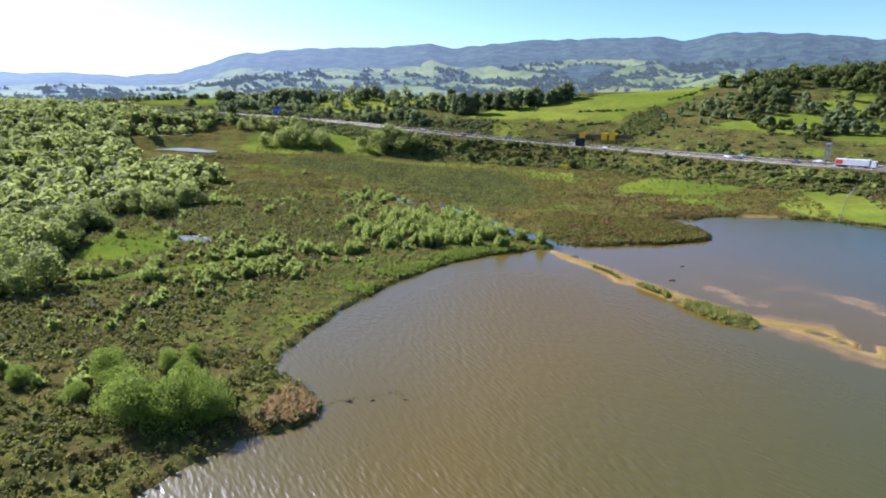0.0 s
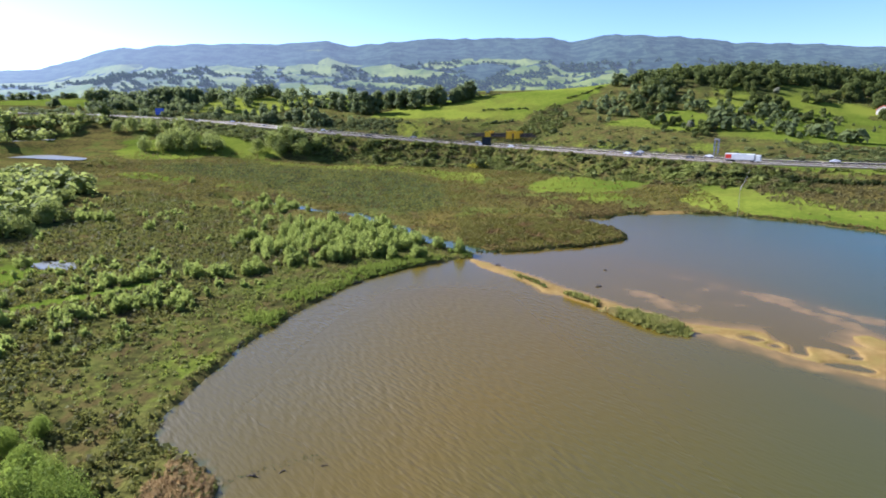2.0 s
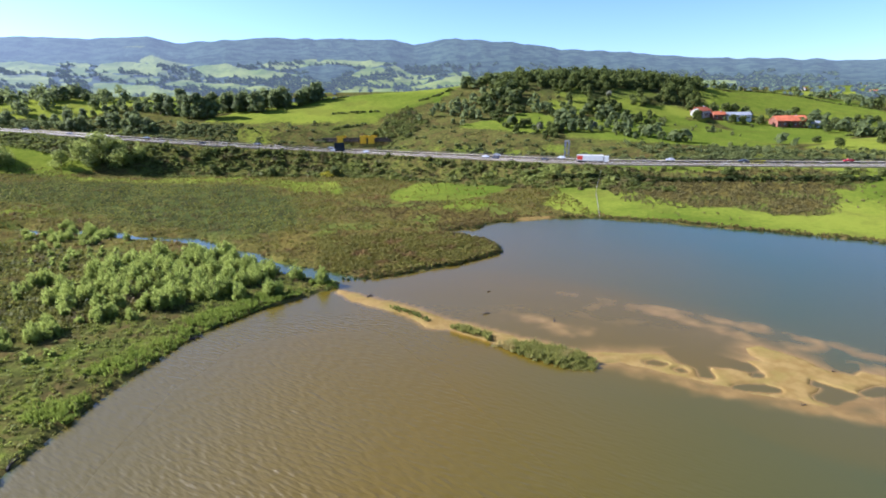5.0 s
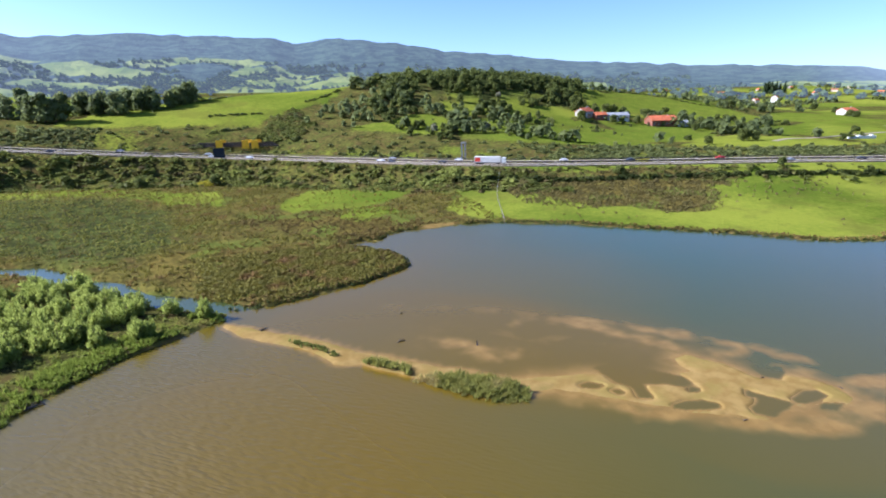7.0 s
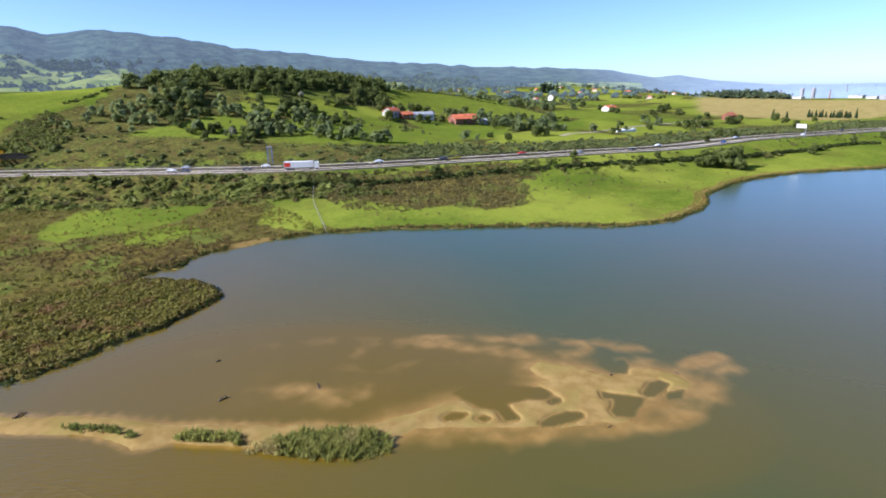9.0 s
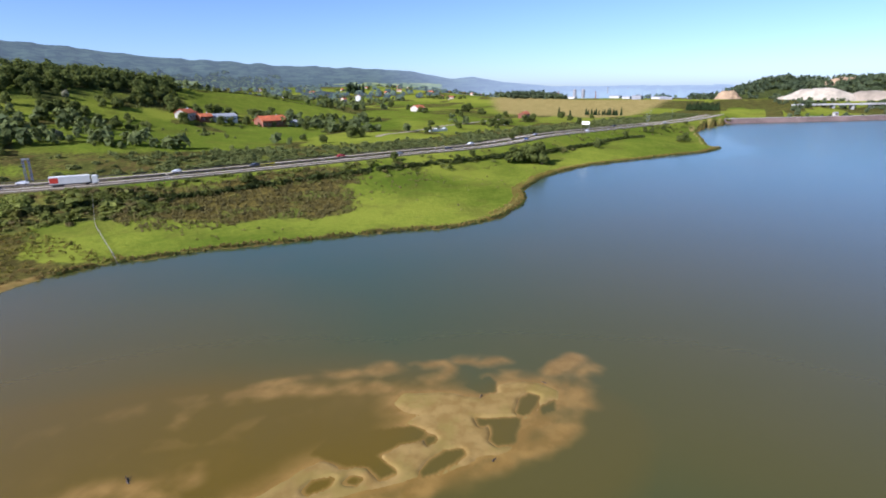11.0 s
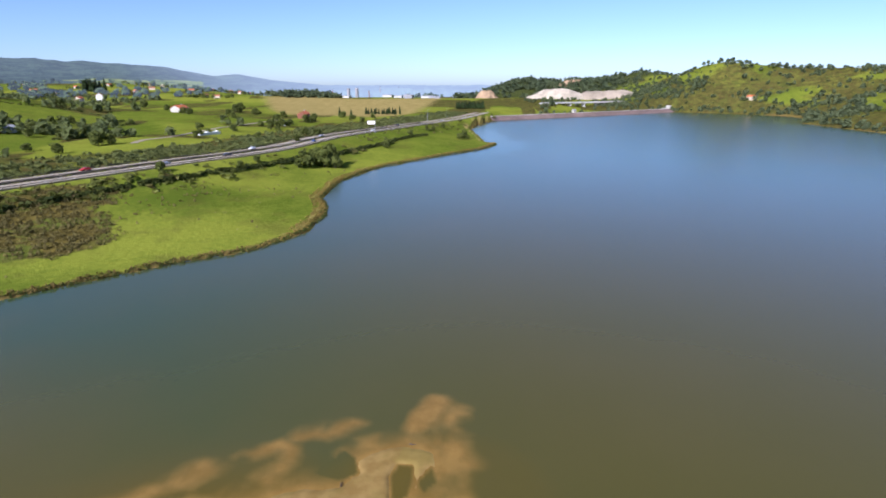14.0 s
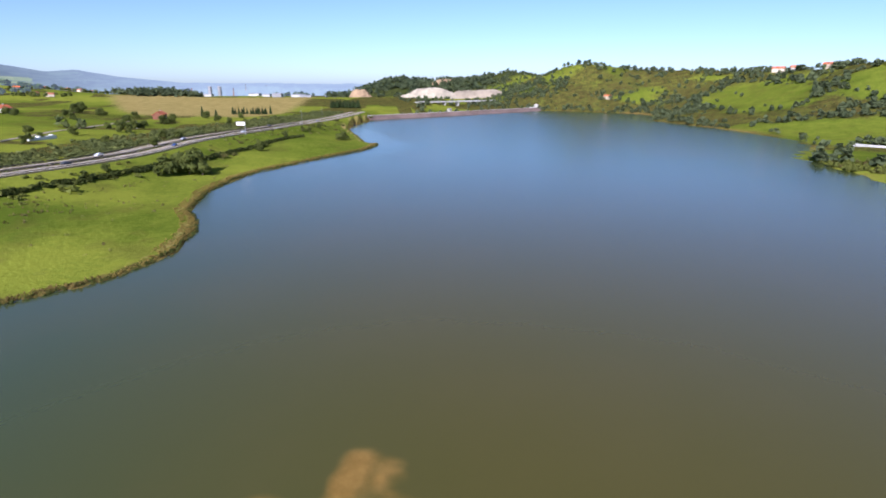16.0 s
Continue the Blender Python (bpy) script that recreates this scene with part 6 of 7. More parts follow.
# scattered houses of the wide valley
valley = random.Random(5)
first = [house(11, 8, 4.5, 2.4, M_FAR_WALL, M_ROOF, "distant pale house with a red roof", group="houses in the valley", openings=False),
         house(13, 8, 4.2, 2.4, M_CREAM, M_ROOF_DULL, "distant cream house with a brown roof", group="houses in the valley", openings=False)]
spots = [(1121, 1228), (1238, 1164), (1335, 1028), (1081, 1321), (1163, 848), (1010, 905), (860, 1010), (1275, 880), (1400, 960), (1450, 820), (1230, 760), (1060, 640), (1540, 760), (1350, 700)]
for n in range(10):
    a, r = radians(valley.uniform(28, 66)), valley.uniform(1100, 1750)
    spots.append((r * math.sin(a), 60 + r * math.cos(a)))
for n in range(5):
    a, r = radians(valley.uniform(-34, 14)), valley.uniform(1200, 1700)
    spots.append((r * math.sin(a), 60 + r * math.cos(a)))
for n, (x, y) in enumerate(spots):
    if n >= 2:
        put(copy_thing(first[n % 2], Matrix()), x, y, valley.uniform(0, 180))
for n in range(2):
    put(first[n], *spots[n], 25)
gardens = np.random.default_rng(6)
near_spots = np.repeat(np.array(spots), 12, axis=0) + gardens.normal(size=(12 * len(spots), 2)) * 16
thicket("garden_trees", FAR_TREE, sized(near_spots[:, 0], near_spots[:, 1], 4, 8, 0.9, 1.2, 7), M_TREE, "trees round the houses of the valley", "trees", 8)

lane = bend([(318, 300), (335, 304), (363, 299), (405, 304), (458, 305), (548, 297)], 6)
lane = np.c_[lane, ground(lane[:, 0], lane[:, 1])[0] + 0.12]
v, f = ribbon(lane, [-2.2, -2.0, 2.0, 2.2], [-0.5, 0.05, 0.05, -0.5])
tagged(new("lane", mesh_from("lane", v, f, M_ASPHALT, False)), "pale narrow lane between the fields beyond the motorway", "road", kind="structure")

# a low white wall with stacked white goods beside the lane
yard = tagged(new("yard_wall"), "low white yard wall with pale blocks by the lane", "wall")
part("wall", block(-11, 11, -0.3, 0.3, -0.5, 1.6, 0.05), M_WHITE, yard)
for k in range(6):
    part("stack", block(-9 + k * 3.4, -7 + k * 3.4, 0.6, 2.6, -0.3, 1.3 + 0.5 * (k % 3), 0.08), M_WHITE, yard)
put(yard, 381, 284, -12)


# ---- the motorway's furniture and traffic ----
def road_at(distance, offset):
    """A place on the motorway: metres along from the bend below the hill, metres across; and its heading."""
    steps = np.r_[0, np.cumsum(np.linalg.norm(np.diff(ROAD_LINE[:, :2], axis=0), axis=1))]
    start = steps[np.argmin(np.hypot(ROAD_LINE[:, 0] - 111, ROAD_LINE[:, 1] - 306))]
    s = start + distance
    x, y, z = (np.interp(s, steps, ROAD_LINE[:, k]) for k in range(3))
    x2, y2 = (np.interp(s + 4, steps, ROAD_LINE[:, k]) for k in range(2))
    a = math.atan2(y2 - y, x2 - x)
    return float(x - math.sin(a) * offset), float(y + math.cos(a) * offset), float(z) + 0.02, math.degrees(a)


for k, off in enumerate((-9.8, -6.0, -2.4, 2.4, 6.0, 9.8)):
    steps_on = ROAD_LINE[(ROAD_LINE[:, 0] > -460) & (ROAD_LINE[:, 0] < 800)]
    v, f = ribbon(steps_on, [off - 0.08, off + 0.08], [0.026, 0.026])
    tagged(new("road_line", mesh_from("road_line", v, f, M_LINE, False)), "white painted line on the asphalt", "road line", kind="structure")


def guard_rail(distance, offset, length=72.0):
    base = tagged(new("guard_rail"), "galvanised steel guard rail beside the carriageway", "guard rail", "guard rails")
    x0, y0, z0, _ = road_at(distance, offset)
    base.location = (x0, y0, z0)
    pts = [road_at(distance + s, offset) for s in np.linspace(0, length, 10)]
    line = np.array([(p[0] - x0, p[1] - y0, p[2] - z0) for p in pts])
    v, f = ribbon(line, [-0.05, 0.05, 0.05, 0.0, 0.05, 0.05, -0.05, -0.05], [0.45, 0.45, 0.55, 0.6, 0.65, 0.75, 0.75, 0.45])
    rail = new("rail", mesh_from("rail", v, f, M_RAIL, False))
    rail.parent = base
    me = None
    for n in range(0, 10):
        if me is None:
            post = part("post", block(-0.06, 0.06, -0.06, 0.06, -0.6, 0.7, 0.015), M_RAIL, base)
            me = post.data
        else:
            post = new("post", me)
            post.parent = base
        post.location = line[n]
    return base


for offset in (-11.2, -1.3, 1.3, 11.2):
    for k in range(11):
        guard_rail(-330 + k * 73, offset)


def car_body(length, width, height):
    """A car's body as one shell: bonnet, cabin and tail."""
    bm = bmesh.new()
    side = [(-0.5, 0.28), (-0.5, 0.60), (-0.44, 0.66), (-0.34, 0.68), (-0.24, 0.97), (0.10, 1.0), (0.26, 0.70), (0.46, 0.60), (0.5, 0.50), (0.5, 0.28)]
    rows_made = []
    for yy, squeeze in ((-0.5, 0.90), (-0.44, 1.0), (0.44, 1.0), (0.5, 0.90)):
        rows_made.append([bm.verts.new((x * length, yy * width * (0.82 if h > 0.75 else 1.0), h * height * (squeeze if h > 0.5 else 1.0))) for x, h in side])
    for a, b in zip(rows_made[:-1], rows_made[1:]):
        for k in range(len(side)):
            bm.faces.new((a[k], a[(k + 1) % len(side)], b[(k + 1) % len(side)], b[k]))
    bm.faces.new(rows_made[0])
    bm.faces.new(rows_made[-1][::-1])
    bmesh.ops.recalc_face_normals(bm, faces=bm.faces)
    return bm


def car(paint, label):
    base = tagged(new("car"), label, "car", "cars on the motorway")
    part("body", car_body(4.3, 1.78, 1.45), paint, base)
    part("windscreen", box(bmesh.new(), 0.55, 0.72, -0.62, 0.62, 1.05, 1.32, 0.02), M_GLASS, base)
    part("rear_window", box(bmesh.new(), -1.32, -1.18, -0.6, 0.6, 1.06, 1.32, 0.02), M_GLASS, base)
    for s in (-1, 1):
        part("side_window", box(bmesh.new(), -0.95, 0.5, s * 0.74 - 0.03, s * 0.74 + 0.03, 1.05, 1.33, 0.02), M_GLASS, base)
    for x in (-1.32, 1.35):
        for s in (-1, 1):
            w = part("wheel", wheel_mesh(0.32, 0.2), M_RUBBER, base)
            w.location = (x, s * 0.8, 0.32)
    return base


def lorry():
    base = tagged(new("articulated_lorry"), "white articulated lorry with a red mark on its trailer", "lorry")
    part("trailer", block(-8.2, 5.2, -1.27, 1.27, 1.15, 4.0, 0.06), M_WHITE, base, "plain white box trailer")
    part("mark", block(-8.0, -5.2, -1.29, -1.26, 1.6, 3.6), plain("red_print", (0.55, 0.060, 0.035), 0.6, 0, 0.2, 0.8), base, "plain red shape on the trailer's side")
    cab = part("cab", block(5.6, 7.9, -1.24, 1.24, 0.6, 3.6, 0.22), M_WHITE, base)
    part("windscreen", block(7.86, 7.94, -1.05, 1.05, 2.0, 3.1, 0.03), M_GLASS, cab)
    part("chassis", block(-8.0, 7.4, -0.5, 0.5, 0.62, 1.15, 0.04), M_DARK, base)
    for x in (-6.8, -5.5, -4.2, 4.0, 6.9):
        for s in (-1, 1):
            w = part("wheel", wheel_mesh(0.5, 0.32), M_RUBBER, base)
            w.location = (x, s * 1.05, 0.5)
    return base


def park(ob, distance, offset, back=False):
    x, y, z, a = road_at(distance, offset)
    ob.matrix_basis = pose(x, y, z, 0, 0, a + (180 if back else 0))


park(lorry(), 2, -7.2)
CARS = [car(PAINTS[0], "white car on the motorway"), car(PAINTS[1], "black car on the motorway"), car(PAINTS[2], "grey car on the motorway"), car(PAINTS[3], "red car on the motorway"), car(PAINTS[4], "dark blue car on the motorway")]
traffic = [(-58, 7.4, 2), (-52, -7.0, 1), (-146, -7.2, 0), (-60, -3.9, 0), (-18, 7.2, 0), (-24, -3.8, 1), (-171, -7.4, 0), (-178, 4.0, 0), (-230, 7.4, 2), (-262, -7.2, 1), (-310, 4.0, 0), (-345, -7.2, 0), (-365, -3.8, 2),
           (40, 7.4, 0), (74, 4.0, 1), (122, 7.2, 3), (150, -7.2, 2), (186, -3.9, 1), (214, 7.3, 0), (262, -7.2, 4), (300, 4.0, 2), (360, -7.0, 0), (430, 7.2, 1), (505, -7.3, 2), (-410, 7.3, 0), (-436, -7.2, 1)]
for n, (distance, offset, kind) in enumerate(traffic):
    if distance in (-58, -52, -146, 122, 262):
        continue
    park(copy_thing(CARS[kind], Matrix()), distance, offset, offset > 0)
for distance, offset, kind in ((-58, 7.4, 2), (-52, -7.0, 1), (-146, -7.2, 0), (122, 7.2, 3), (262, -7.2, 4)):
    park(CARS[kind], distance, offset, offset > 0)

# the dark back of a large sign, and steel girders on yellow stands behind it
sign = tagged(new("road_sign"), "dark back of a large road sign on steel posts", "road sign")
part("panel", block(-3.2, 3.2, -0.12, 0.12, 1.4, 7.0, 0.04), M_DARK, sign)
for x in (-2.6, 2.6):
    part("post", block(x - 0.14, x + 0.14, 0.12, 0.4, -0.6, 7.0, 0.03), M_STEEL, sign)
x, y, z, a = road_at(-162, -15.5)
sign.matrix_basis = pose(x, y, z - 0.4, 0, 0, a + 14)
M_GIRDER = plain("brown_primer", (0.110, 0.085, 0.060), 0.7, 0.0, 0.25, 1.5)
girders = tagged(new("girder_stack"), "long brown and yellow steel girders stacked on yellow stands", "steel girders")
for n in range(4):
    bm = bmesh.new()
    y0, z0 = -2.4 + 1.5 * n, 0.6 + 0.8 * (n % 3)
    box(bm, -30 + 3 * n, 30 - 2 * n, y0 - 0.35, y0 + 0.35, z0, z0 + 0.12)
    box(bm, -30 + 3 * n, 30 - 2 * n, y0 - 0.06, y0 + 0.06, z0 + 0.12, z0 + 0.8)
    box(bm, -30 + 3 * n, 30 - 2 * n, y0 - 0.35, y0 + 0.35, z0 + 0.8, z0 + 0.92)
    part("girder", bm, M_YELLOW if n == 3 else M_GIRDER, girders)
for x in (-8.0, 9.0, 15.0):
    bm = block(x - 2.2, x + 2.2, -3.6, -2.9, -0.6, 4.6, 0.08)
    box(bm, x - 2.2, x + 2.2, 2.6, 3.1, -0.6, 4.6, 0.08)
    box(bm, x - 1.7, x - 1.2, -3.4, 3.1, 2.8, 3.4, 0.08)
    box(bm, x + 1.2, x + 1.7, -3.4, 3.1, 2.8, 3.4, 0.08)
    part("stand", bm, M_YELLOW, girders, "yellow painted steel stand")
x, y, z, a = road_at(-168, 20)
girders.matrix_basis = pose(x, y, stand(x, y) + 0.5, 0, 0, a)

# the blue sign far along the road, the gantry sign and the lamp posts
board = tagged(new("blue_sign"), "large blue direction sign on two posts", "road sign")
part("panel", block(-5, 5, -0.1, 0.1, 2.6, 8.2, 0.05), M_BLUE, board)
for x in (-3, 3):
    part("post", block(x - 0.15, x + 0.15, 0.1, 0.4, -1.0, 8.0, 0.03), M_STEEL, board)
x, y, z, a = road_at(-485, 17)
board.matrix_basis = pose(x, y, z - 0.5, 0, 0, a - 12)
arm = tagged(new("sign_gantry"), "white back of an overhead sign on one tall post", "road sign")
part("post", drum(bmesh.new(), 0, 0, -0.8, 8.4, 0.26, 0.2, 10), M_STEEL, arm)
part("arm", block(-0.1, 6.2, -0.12, 0.12, 7.6, 7.9, 0.03), M_STEEL, arm)
part("panel", block(-0.2, 6.0, 0.14, 0.26, 5.9, 8.4, 0.04), M_WHITE, arm, "plain white panel")
x, y, z, a = road_at(350, -14.5)
arm.matrix_basis = pose(x, y, z, 0, 0, 82)


def lamp_post():
    base = tagged(new("street_lamp"), "tall grey steel lamp post beside the motorway", "street lamp", "lamp posts")
    part("pole", drum(bmesh.new(), 0, 0, -0.8, 11, 0.14, 0.07, 8), M_STEEL, base)
    bm = bmesh.new()
    tube(bm, [(0, 0, 10.9), (0.7, 0, 11.4), (1.7, 0, 11.5)], [0.06, 0.05, 0.05], 6)
    part("arm", bm, M_STEEL, base)
    part("lamp_head", block(1.6, 2.4, -0.16, 0.16, 11.42, 11.58, 0.03), M_SHEET, base)
    return base


one = lamp_post()
for distance in (520, 585):
    x, y, z, a = road_at(distance, 15)
    copy_thing(one, pose(x, y, z, 0, 0, a - 90))
x, y, z, a = road_at(450, -14.6)
one.matrix_basis = pose(x, y, z, 0, 0, a + 90)

mast = tagged(new("lattice_mast"), "blue-grey lattice mast on two legs by the road", "mast")
for s in (-1, 1):
    bm = bmesh.new()
    for k in range(9):
        tube(bm, [(s * 1.0 - 0.3, 0, k * 1.0), (s * 1.0 + 0.3, 0, k * 1.0 + 1.0)], [0.06, 0.06], 5)
    for e in (-0.3, 0.3):
        tube(bm, [(s * 1.0 + e, 0, -0.8), (s * 1.0 + e, 0, 9.2)], [0.10, 0.10], 6)
    part("leg", bm, plain("blue_grey_paint", (0.13, 0.15, 0.30), 0.6, 0.2, 0.1, 1.0), mast)
part("crosspiece", block(-1.4, 1.4, -0.12, 0.12, 8.6, 9.3, 0.03), M_SHEET, mast)
x, y, z, a = road_at(-18, 17)
mast.matrix_basis = pose(x, y, z, 0, 0, a)

# ---- the dam and what lies beyond it ----
DAM = np.array([(740, 92, 5.0), (757, 78, 5.0), (800, 17, 5.0), (843, -44, 5.0), (905, -124, 5.0), (965, -203, 5.0), (985, -222, 5.0)])
v, f = ribbon(DAM, [-14, -3.2, -3.0, 3.0, 3.2, 16], [-5.6, -0.1, 0.0, 0.0, -0.1, -2.0])
dam = tagged(new("dam", mesh_from("dam", v, f, M_STONE, False)), "long low dam faced with dark purple-brown stone", "dam", kind="structure")
v, f = ribbon(DAM, [-2.6, 2.6, 2.6, -2.6], [0.02, 0.02, 0.14, 0.14])
tagged(new("dam_road", mesh_from("dam_road", v, f, M_CONCRETE, False)), "pale concrete road on the crest of the dam", "road", kind="structure")
hut = house(5, 4, 3.2, 0.8, M_FAR_WALL, M_SHEET, "small pale hut on the dam", "hut", chimney=False)
hut.matrix_basis = pose(897, -85, 5.0, 0, 0, -52) @ Matrix.Translation((-60, 0, 0))
gate = tagged(new("spillway"), "concrete spillway of the dam with gate piers", "spillway")
for k in range(5):
    part("pier", block(-10 + k * 5, -8.6 + k * 5, -6, 6, -6, 5.0, 0.1), M_CONCRETE, gate)
for k in range(4):
    part("sluice_gate", block(-8.5 + k * 5, -5.1 + k * 5, -1.0, -0.6, -5, 2.6), M_DARK, gate)
part("deck", block(-11, 11, -4, 4, 5.0, 5.7, 0.1), M_CONCRETE, gate)
tower = part("gatehouse", block(3, 9, -3, 3, 5.7, 10.4, 0.1), M_FAR_WALL, gate)
gate.matrix_basis = pose(972, -206, 0, 0, 0, -48)

bridge = tagged(new("viaduct"), "grey concrete viaduct on piers behind the dam", "bridge")
part("deck", block(-90, 90, -6, 6, 7.0, 8.6, 0.1), M_CONCRETE, bridge)
for k in range(5):
    part("pier", block(-62 + k * 30, -59 + k * 30, -4, 4, -8, 7.0, 0.1), M_CONCRETE, bridge)
part("parapet", block(-90, 90, -6.2, -5.9, 8.6, 9.7, 0.04), M_CONCRETE, bridge)
put(bridge, 1040, -80, -62)


def heap(cx, cy, turn, rx, ry, height, seed, material, name, label, category):
    """A rough mound that follows the ground under it."""
    u, v = np.meshgrid(np.linspace(-1, 1, 60), np.linspace(-1, 1, 36))
    x, y = u * rx, v * ry
    d = np.sqrt((u * 1.02) ** 2 + (v * 1.02) ** 2)
    z = height * smooth(1.0, 0.25, d + 0.14 * fbm(x, y, rx * 0.4, 4, seed)) + 0.08 * height * fbm(x, y, rx * 0.15, 3, seed + 4) * smooth(1, 0.7, d) - 4 * smooth(0.8, 1.0, d)
    c, s = math.cos(radians(turn)), math.sin(radians(turn))
    wx, wy = cx + x * c - y * s, cy + x * s + y * c
    base = stand(cx, cy)
    v = np.stack([wx - cx, wy - cy, z + ground(wx, wy)[0] - base], -1).reshape(-1, 3)
    ob = tagged(new(name, mesh_from(name, v, grid_faces(60, 36), material, False)), label, category)
    ob.location = (cx, cy, base)


heap(1305, -62, 82, 86, 42, 19, 201, M_PALE, "spoil_mound", "wide white spoil heap of the quarry", "spoil heap")
heap(1300, -165, 80, 90, 42, 17, 207, M_GREY_SPOIL, "spoil_mound", "low grey-white spoil heap of the quarry", "spoil heap")
heap(1440, 98, 80, 36, 26, 18, 213, M_ROCK, "quarry_face", "orange-brown cut rock face of the quarry", "rock face")
heap(1560, -130, 80, 60, 22, 12, 217, M_ROCK, "quarry_face", "brown cut rock terraces above the spoil", "rock face")

# the steelworks far over the plain
def works(x, y):
    """The works' own plan, set out beyond the plain."""
    return 16 + (x - 16) * 1.38, 92 + (y - 108) * 1.38


for n, (x, y) in enumerate(((1214, 412), (1224, 396))):
    silo = tagged(new("silo"), "tall grey concrete silo of the steelworks", "silo", "silos")
    part("drum", drum(bmesh.new(), 0, 0, -2, 25, 5.0, 5.0, 20), M_WORKS, silo)
    part("cap", drum(bmesh.new(), 0, 0, 25, 27, 5.2, 3.8, 20), M_WORKS, silo)
    put(silo, *works(x, y))
for n, (x, y, h) in enumerate(((1196, 442, 22), (1262, 352, 31), (1246, 374, 20), (1310, 318, 30), (1325, 250, 24), (1180, 470, 26))):
    stack = tagged(new("chimney_stack"), "thin tall chimney of the steelworks", "chimney", "chimneys")
    part("shaft", drum(bmesh.new(), 0, 0, -2, h, 1.6, 1.0, 12), M_WORKS if n % 2 else M_BRICK, stack)
    part("rim", drum(bmesh.new(), 0, 0, h, h + 0.8, 1.3, 1.3, 12), M_DARK, stack)
    put(stack, *works(x, y))
furnace = tagged(new("furnace_house"), "red-brown steel tower with a pitched top", "works tower")
part("tower", house_walls(14, 18, 8, 16), M_ROOF_DULL, furnace)
part("ridge_vent", block(-2, 2, -7, 7, 23.2, 25.5, 0.2), M_ROOF_DULL, furnace)
put(furnace, *works(1294, 342), 60)
M_GREY_ROOF = plain("dull_sheet_roof", (0.26, 0.26, 0.27), 0.9, 0, 0.15, 2.0)
for n, (x, y, w, d, h, a) in enumerate(((1210, 420, 40, 14, 5, 70), (1160, 273, 26, 16, 9, 75), (1168, 233, 40, 14, 5, 75), (1089, 160, 46, 14, 4.5, 78), (1240, 330, 34, 14, 6, 65), (1120, 215, 30, 12, 4, 78), (1200, 300, 24, 12, 5, 70), (1160, 120, 40, 14, 6, 80))):
    put(house(w, d, h, 1.6, M_WORKS if n % 2 else M_CONCRETE, M_GREY_ROOF, "low pale works shed with a grey roof", "works shed", "works sheds", chimney=False, openings=False), *works(x, y), a)

# ---- fence, driftwood and ponds ----
pasture = tagged(new("fence"), "old wire fence on wooden posts down to the lake", "fence")
ends = [(73.6, 221), (76, 226), (85, 246), (92, 261), (104, 281)]
line = bend(ends, 3.2)
x0, y0 = line[0]
z0 = stand(x0, y0)
pasture.location = (x0, y0, z0)
heights = ground(line[:, 0], line[:, 1])[0] - z0
for n, (x, y) in enumerate(line):
    bm = bmesh.new()
    drum(bm, 0, 0, -0.4, 1.35, 0.09, 0.07, 6)
    post = part("post", bm, M_POST, pasture)
    post.location = (x - x0, y - y0, heights[n])
for lift in (0.5, 0.85, 1.2):
    bm = bmesh.new()
    tube(bm, [(x - x0, y - y0, heights[n] + lift) for n, (x, y) in enumerate(line)], [0.02] * len(line), 4)
    part("wire", bm, M_STEEL, pasture)


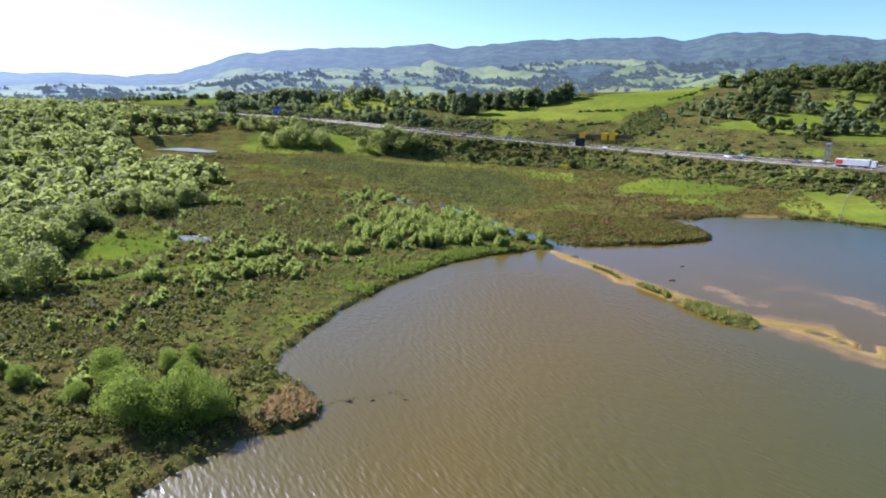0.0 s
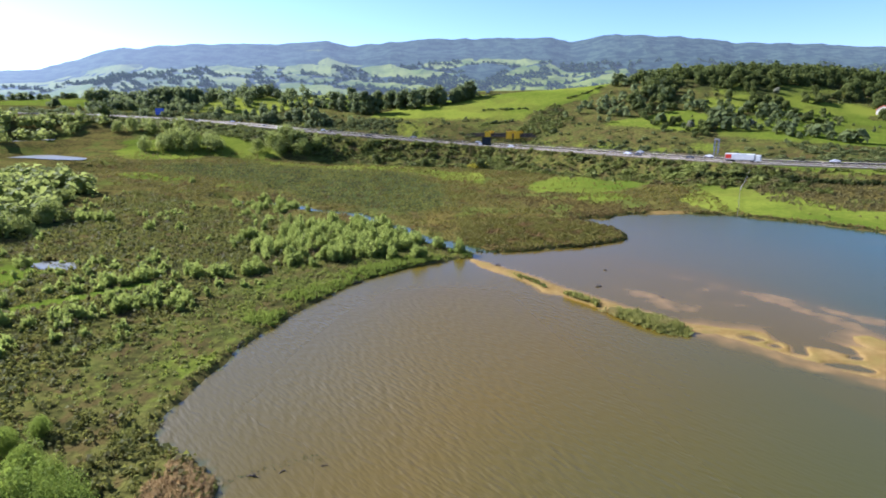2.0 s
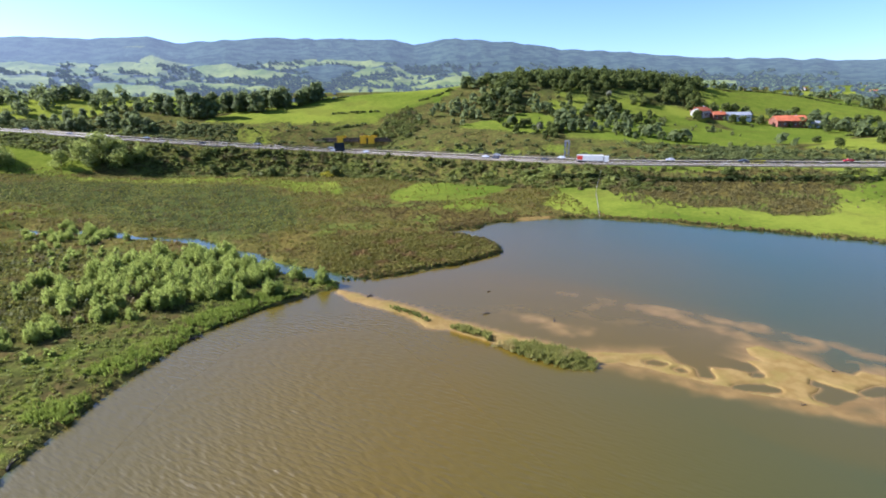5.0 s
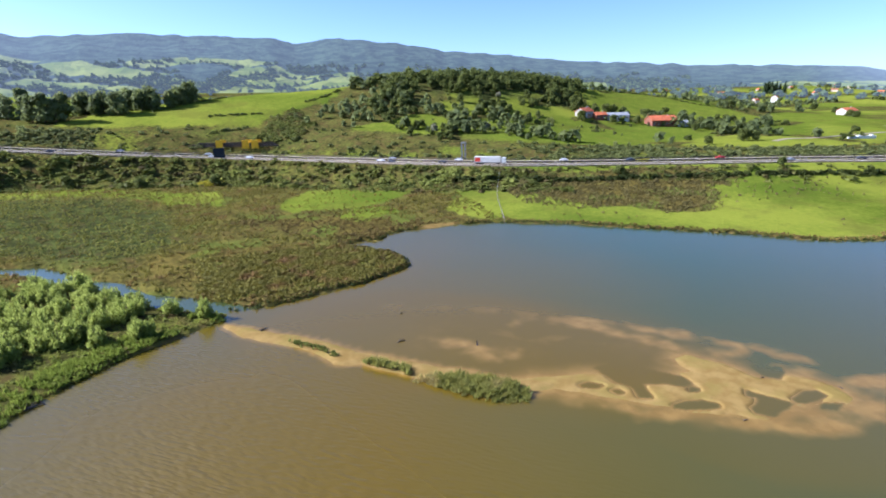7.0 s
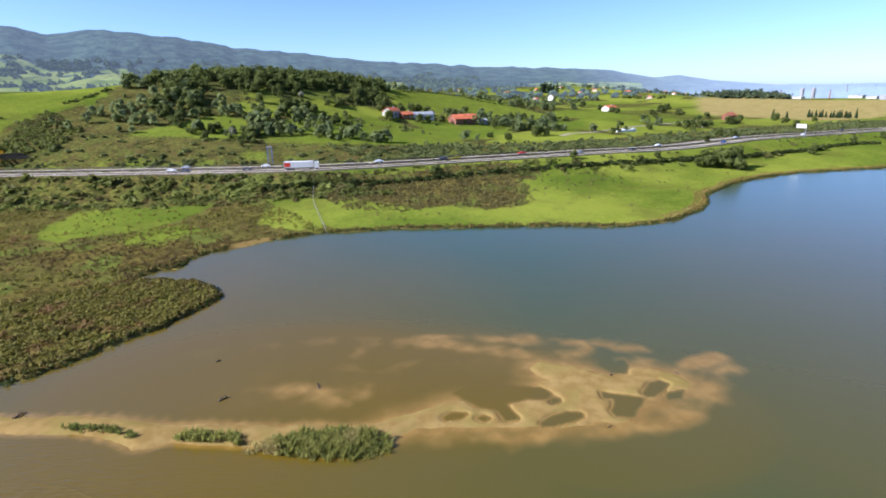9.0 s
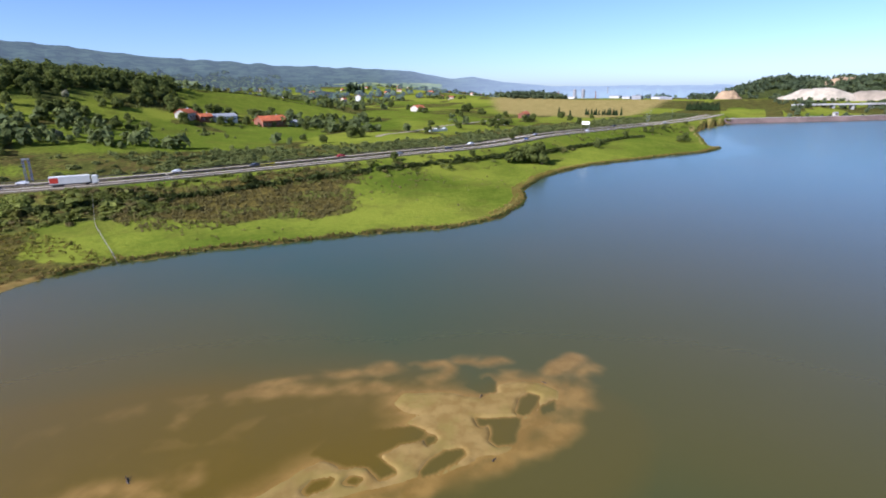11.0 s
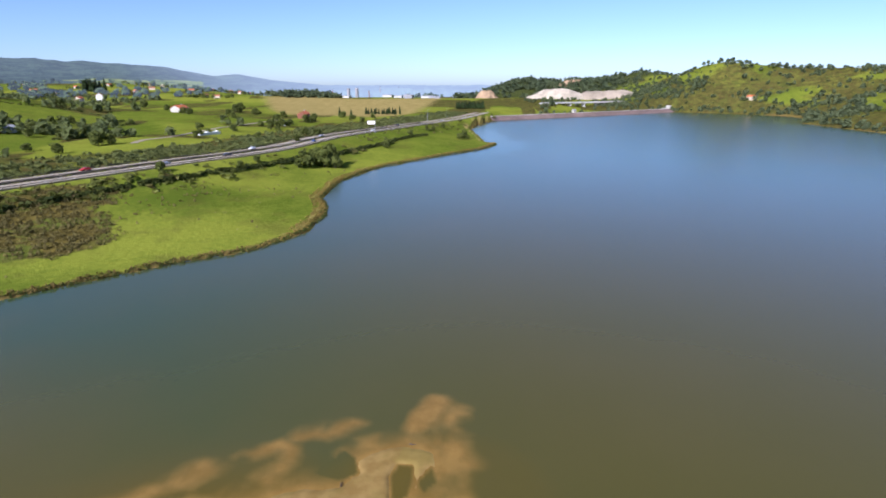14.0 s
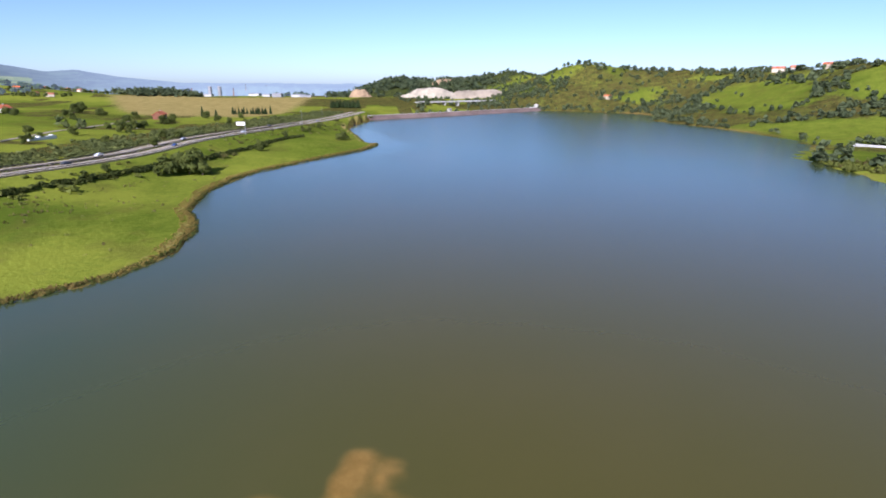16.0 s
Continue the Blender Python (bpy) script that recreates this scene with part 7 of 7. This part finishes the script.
def driftwood(x, y, turn, size, seed):
    base = tagged(new("driftwood"), "dark snag of driftwood stranded in shallow water", "driftwood", "driftwood")
    r = random.Random(seed)
    bm = bmesh.new()
    tube(bm, [(-1, 0, -0.1), (-0.3, 0.1, 0.15), (0.4, 0.0, 0.22), (1.1, -0.15, 0.1)], [0.16, 0.15, 0.11, 0.05], 7)
    part("log", bm, M_DRIFT, base)
    for k in range(5):
        bm = bmesh.new()
        x1 = r.uniform(-0.8, 0.9)
        tube(bm, [(x1, 0.03, 0.15), (x1 + r.uniform(-0.3, 0.3), r.uniform(-0.3, 0.3), 0.45), (x1 + r.uniform(-0.5, 0.5), r.uniform(-0.5, 0.5), 0.7)], [0.06, 0.04, 0.02], 5)
        part("branch", bm, M_DRIFT, base)
    base.matrix_basis = pose(x, y, max(stand(x, y), -0.05), 0, 0, turn) @ Matrix.Diagonal((size, size, size, 1))


for n, (x, y, turn, size) in enumerate(((7, 141.6, 10, 0.9), (-17, 158.6, 40, 1.1), (19.8, 134.4, 70, 0.7), (-52.8, 143.2, 30, 1.5), (-67, 106.8, 80, 1.2), (-49.5, 70.2, 0, 0.8), (-46, 71.2, 50, 0.5), (-41, 72.6, 20, 0.5), (11.5, 155, 20, 0.6), (43.6, 95.9, 0, 0.5), (64.8, 96, 100, 0.5), (56.6, 103.4, 10, 0.5))):
    driftwood(x, y, turn, size, n)


def pond_material():
    n = Nodes("pond_water")
    n.colour(n.mix(n.step(n.noise(5, 3), 0.4, 0.6), (0.060, 0.058, 0.040), (0.095, 0.090, 0.060)))
    n.gloss(0.34, 0.0, 0.6)
    n.surface.inputs["IOR"].default_value = 1.52
    return n.material


M_POND = pond_material()


def pond(places, level, label):
    """Still water in a hollow of the marsh."""
    p = np.array(bend([*places, places[0]], 3.0))
    c = p[:, :2].mean(0)
    v = np.vstack([[(*c, level)], np.c_[p[:, :2], np.full(len(p), level)]])
    f = np.array([(0, k, k + 1) for k in range(1, len(p))])
    tagged(new("pond", mesh_from("pond", v, f, M_POND, True)), label, "pond", kind="structure")


for (places, level), label in zip(PONDS, ("bright open pond at the edge of the wood", "small bright pond in the far marsh", "small pool in the marsh meadow")):
    pond(places, level, label)

track = tagged(new("stone_wall"), "pale stone wall beside a track on the far shore", "wall")
part("wall", block(-16, 16, -0.4, 0.4, -0.6, 1.5, 0.08), M_CONCRETE, track)
part("coping", block(-16.2, 16.2, -0.5, 0.5, 1.5, 1.7, 0.04), M_WHITE, track)
put(track, 366, -272, 30)
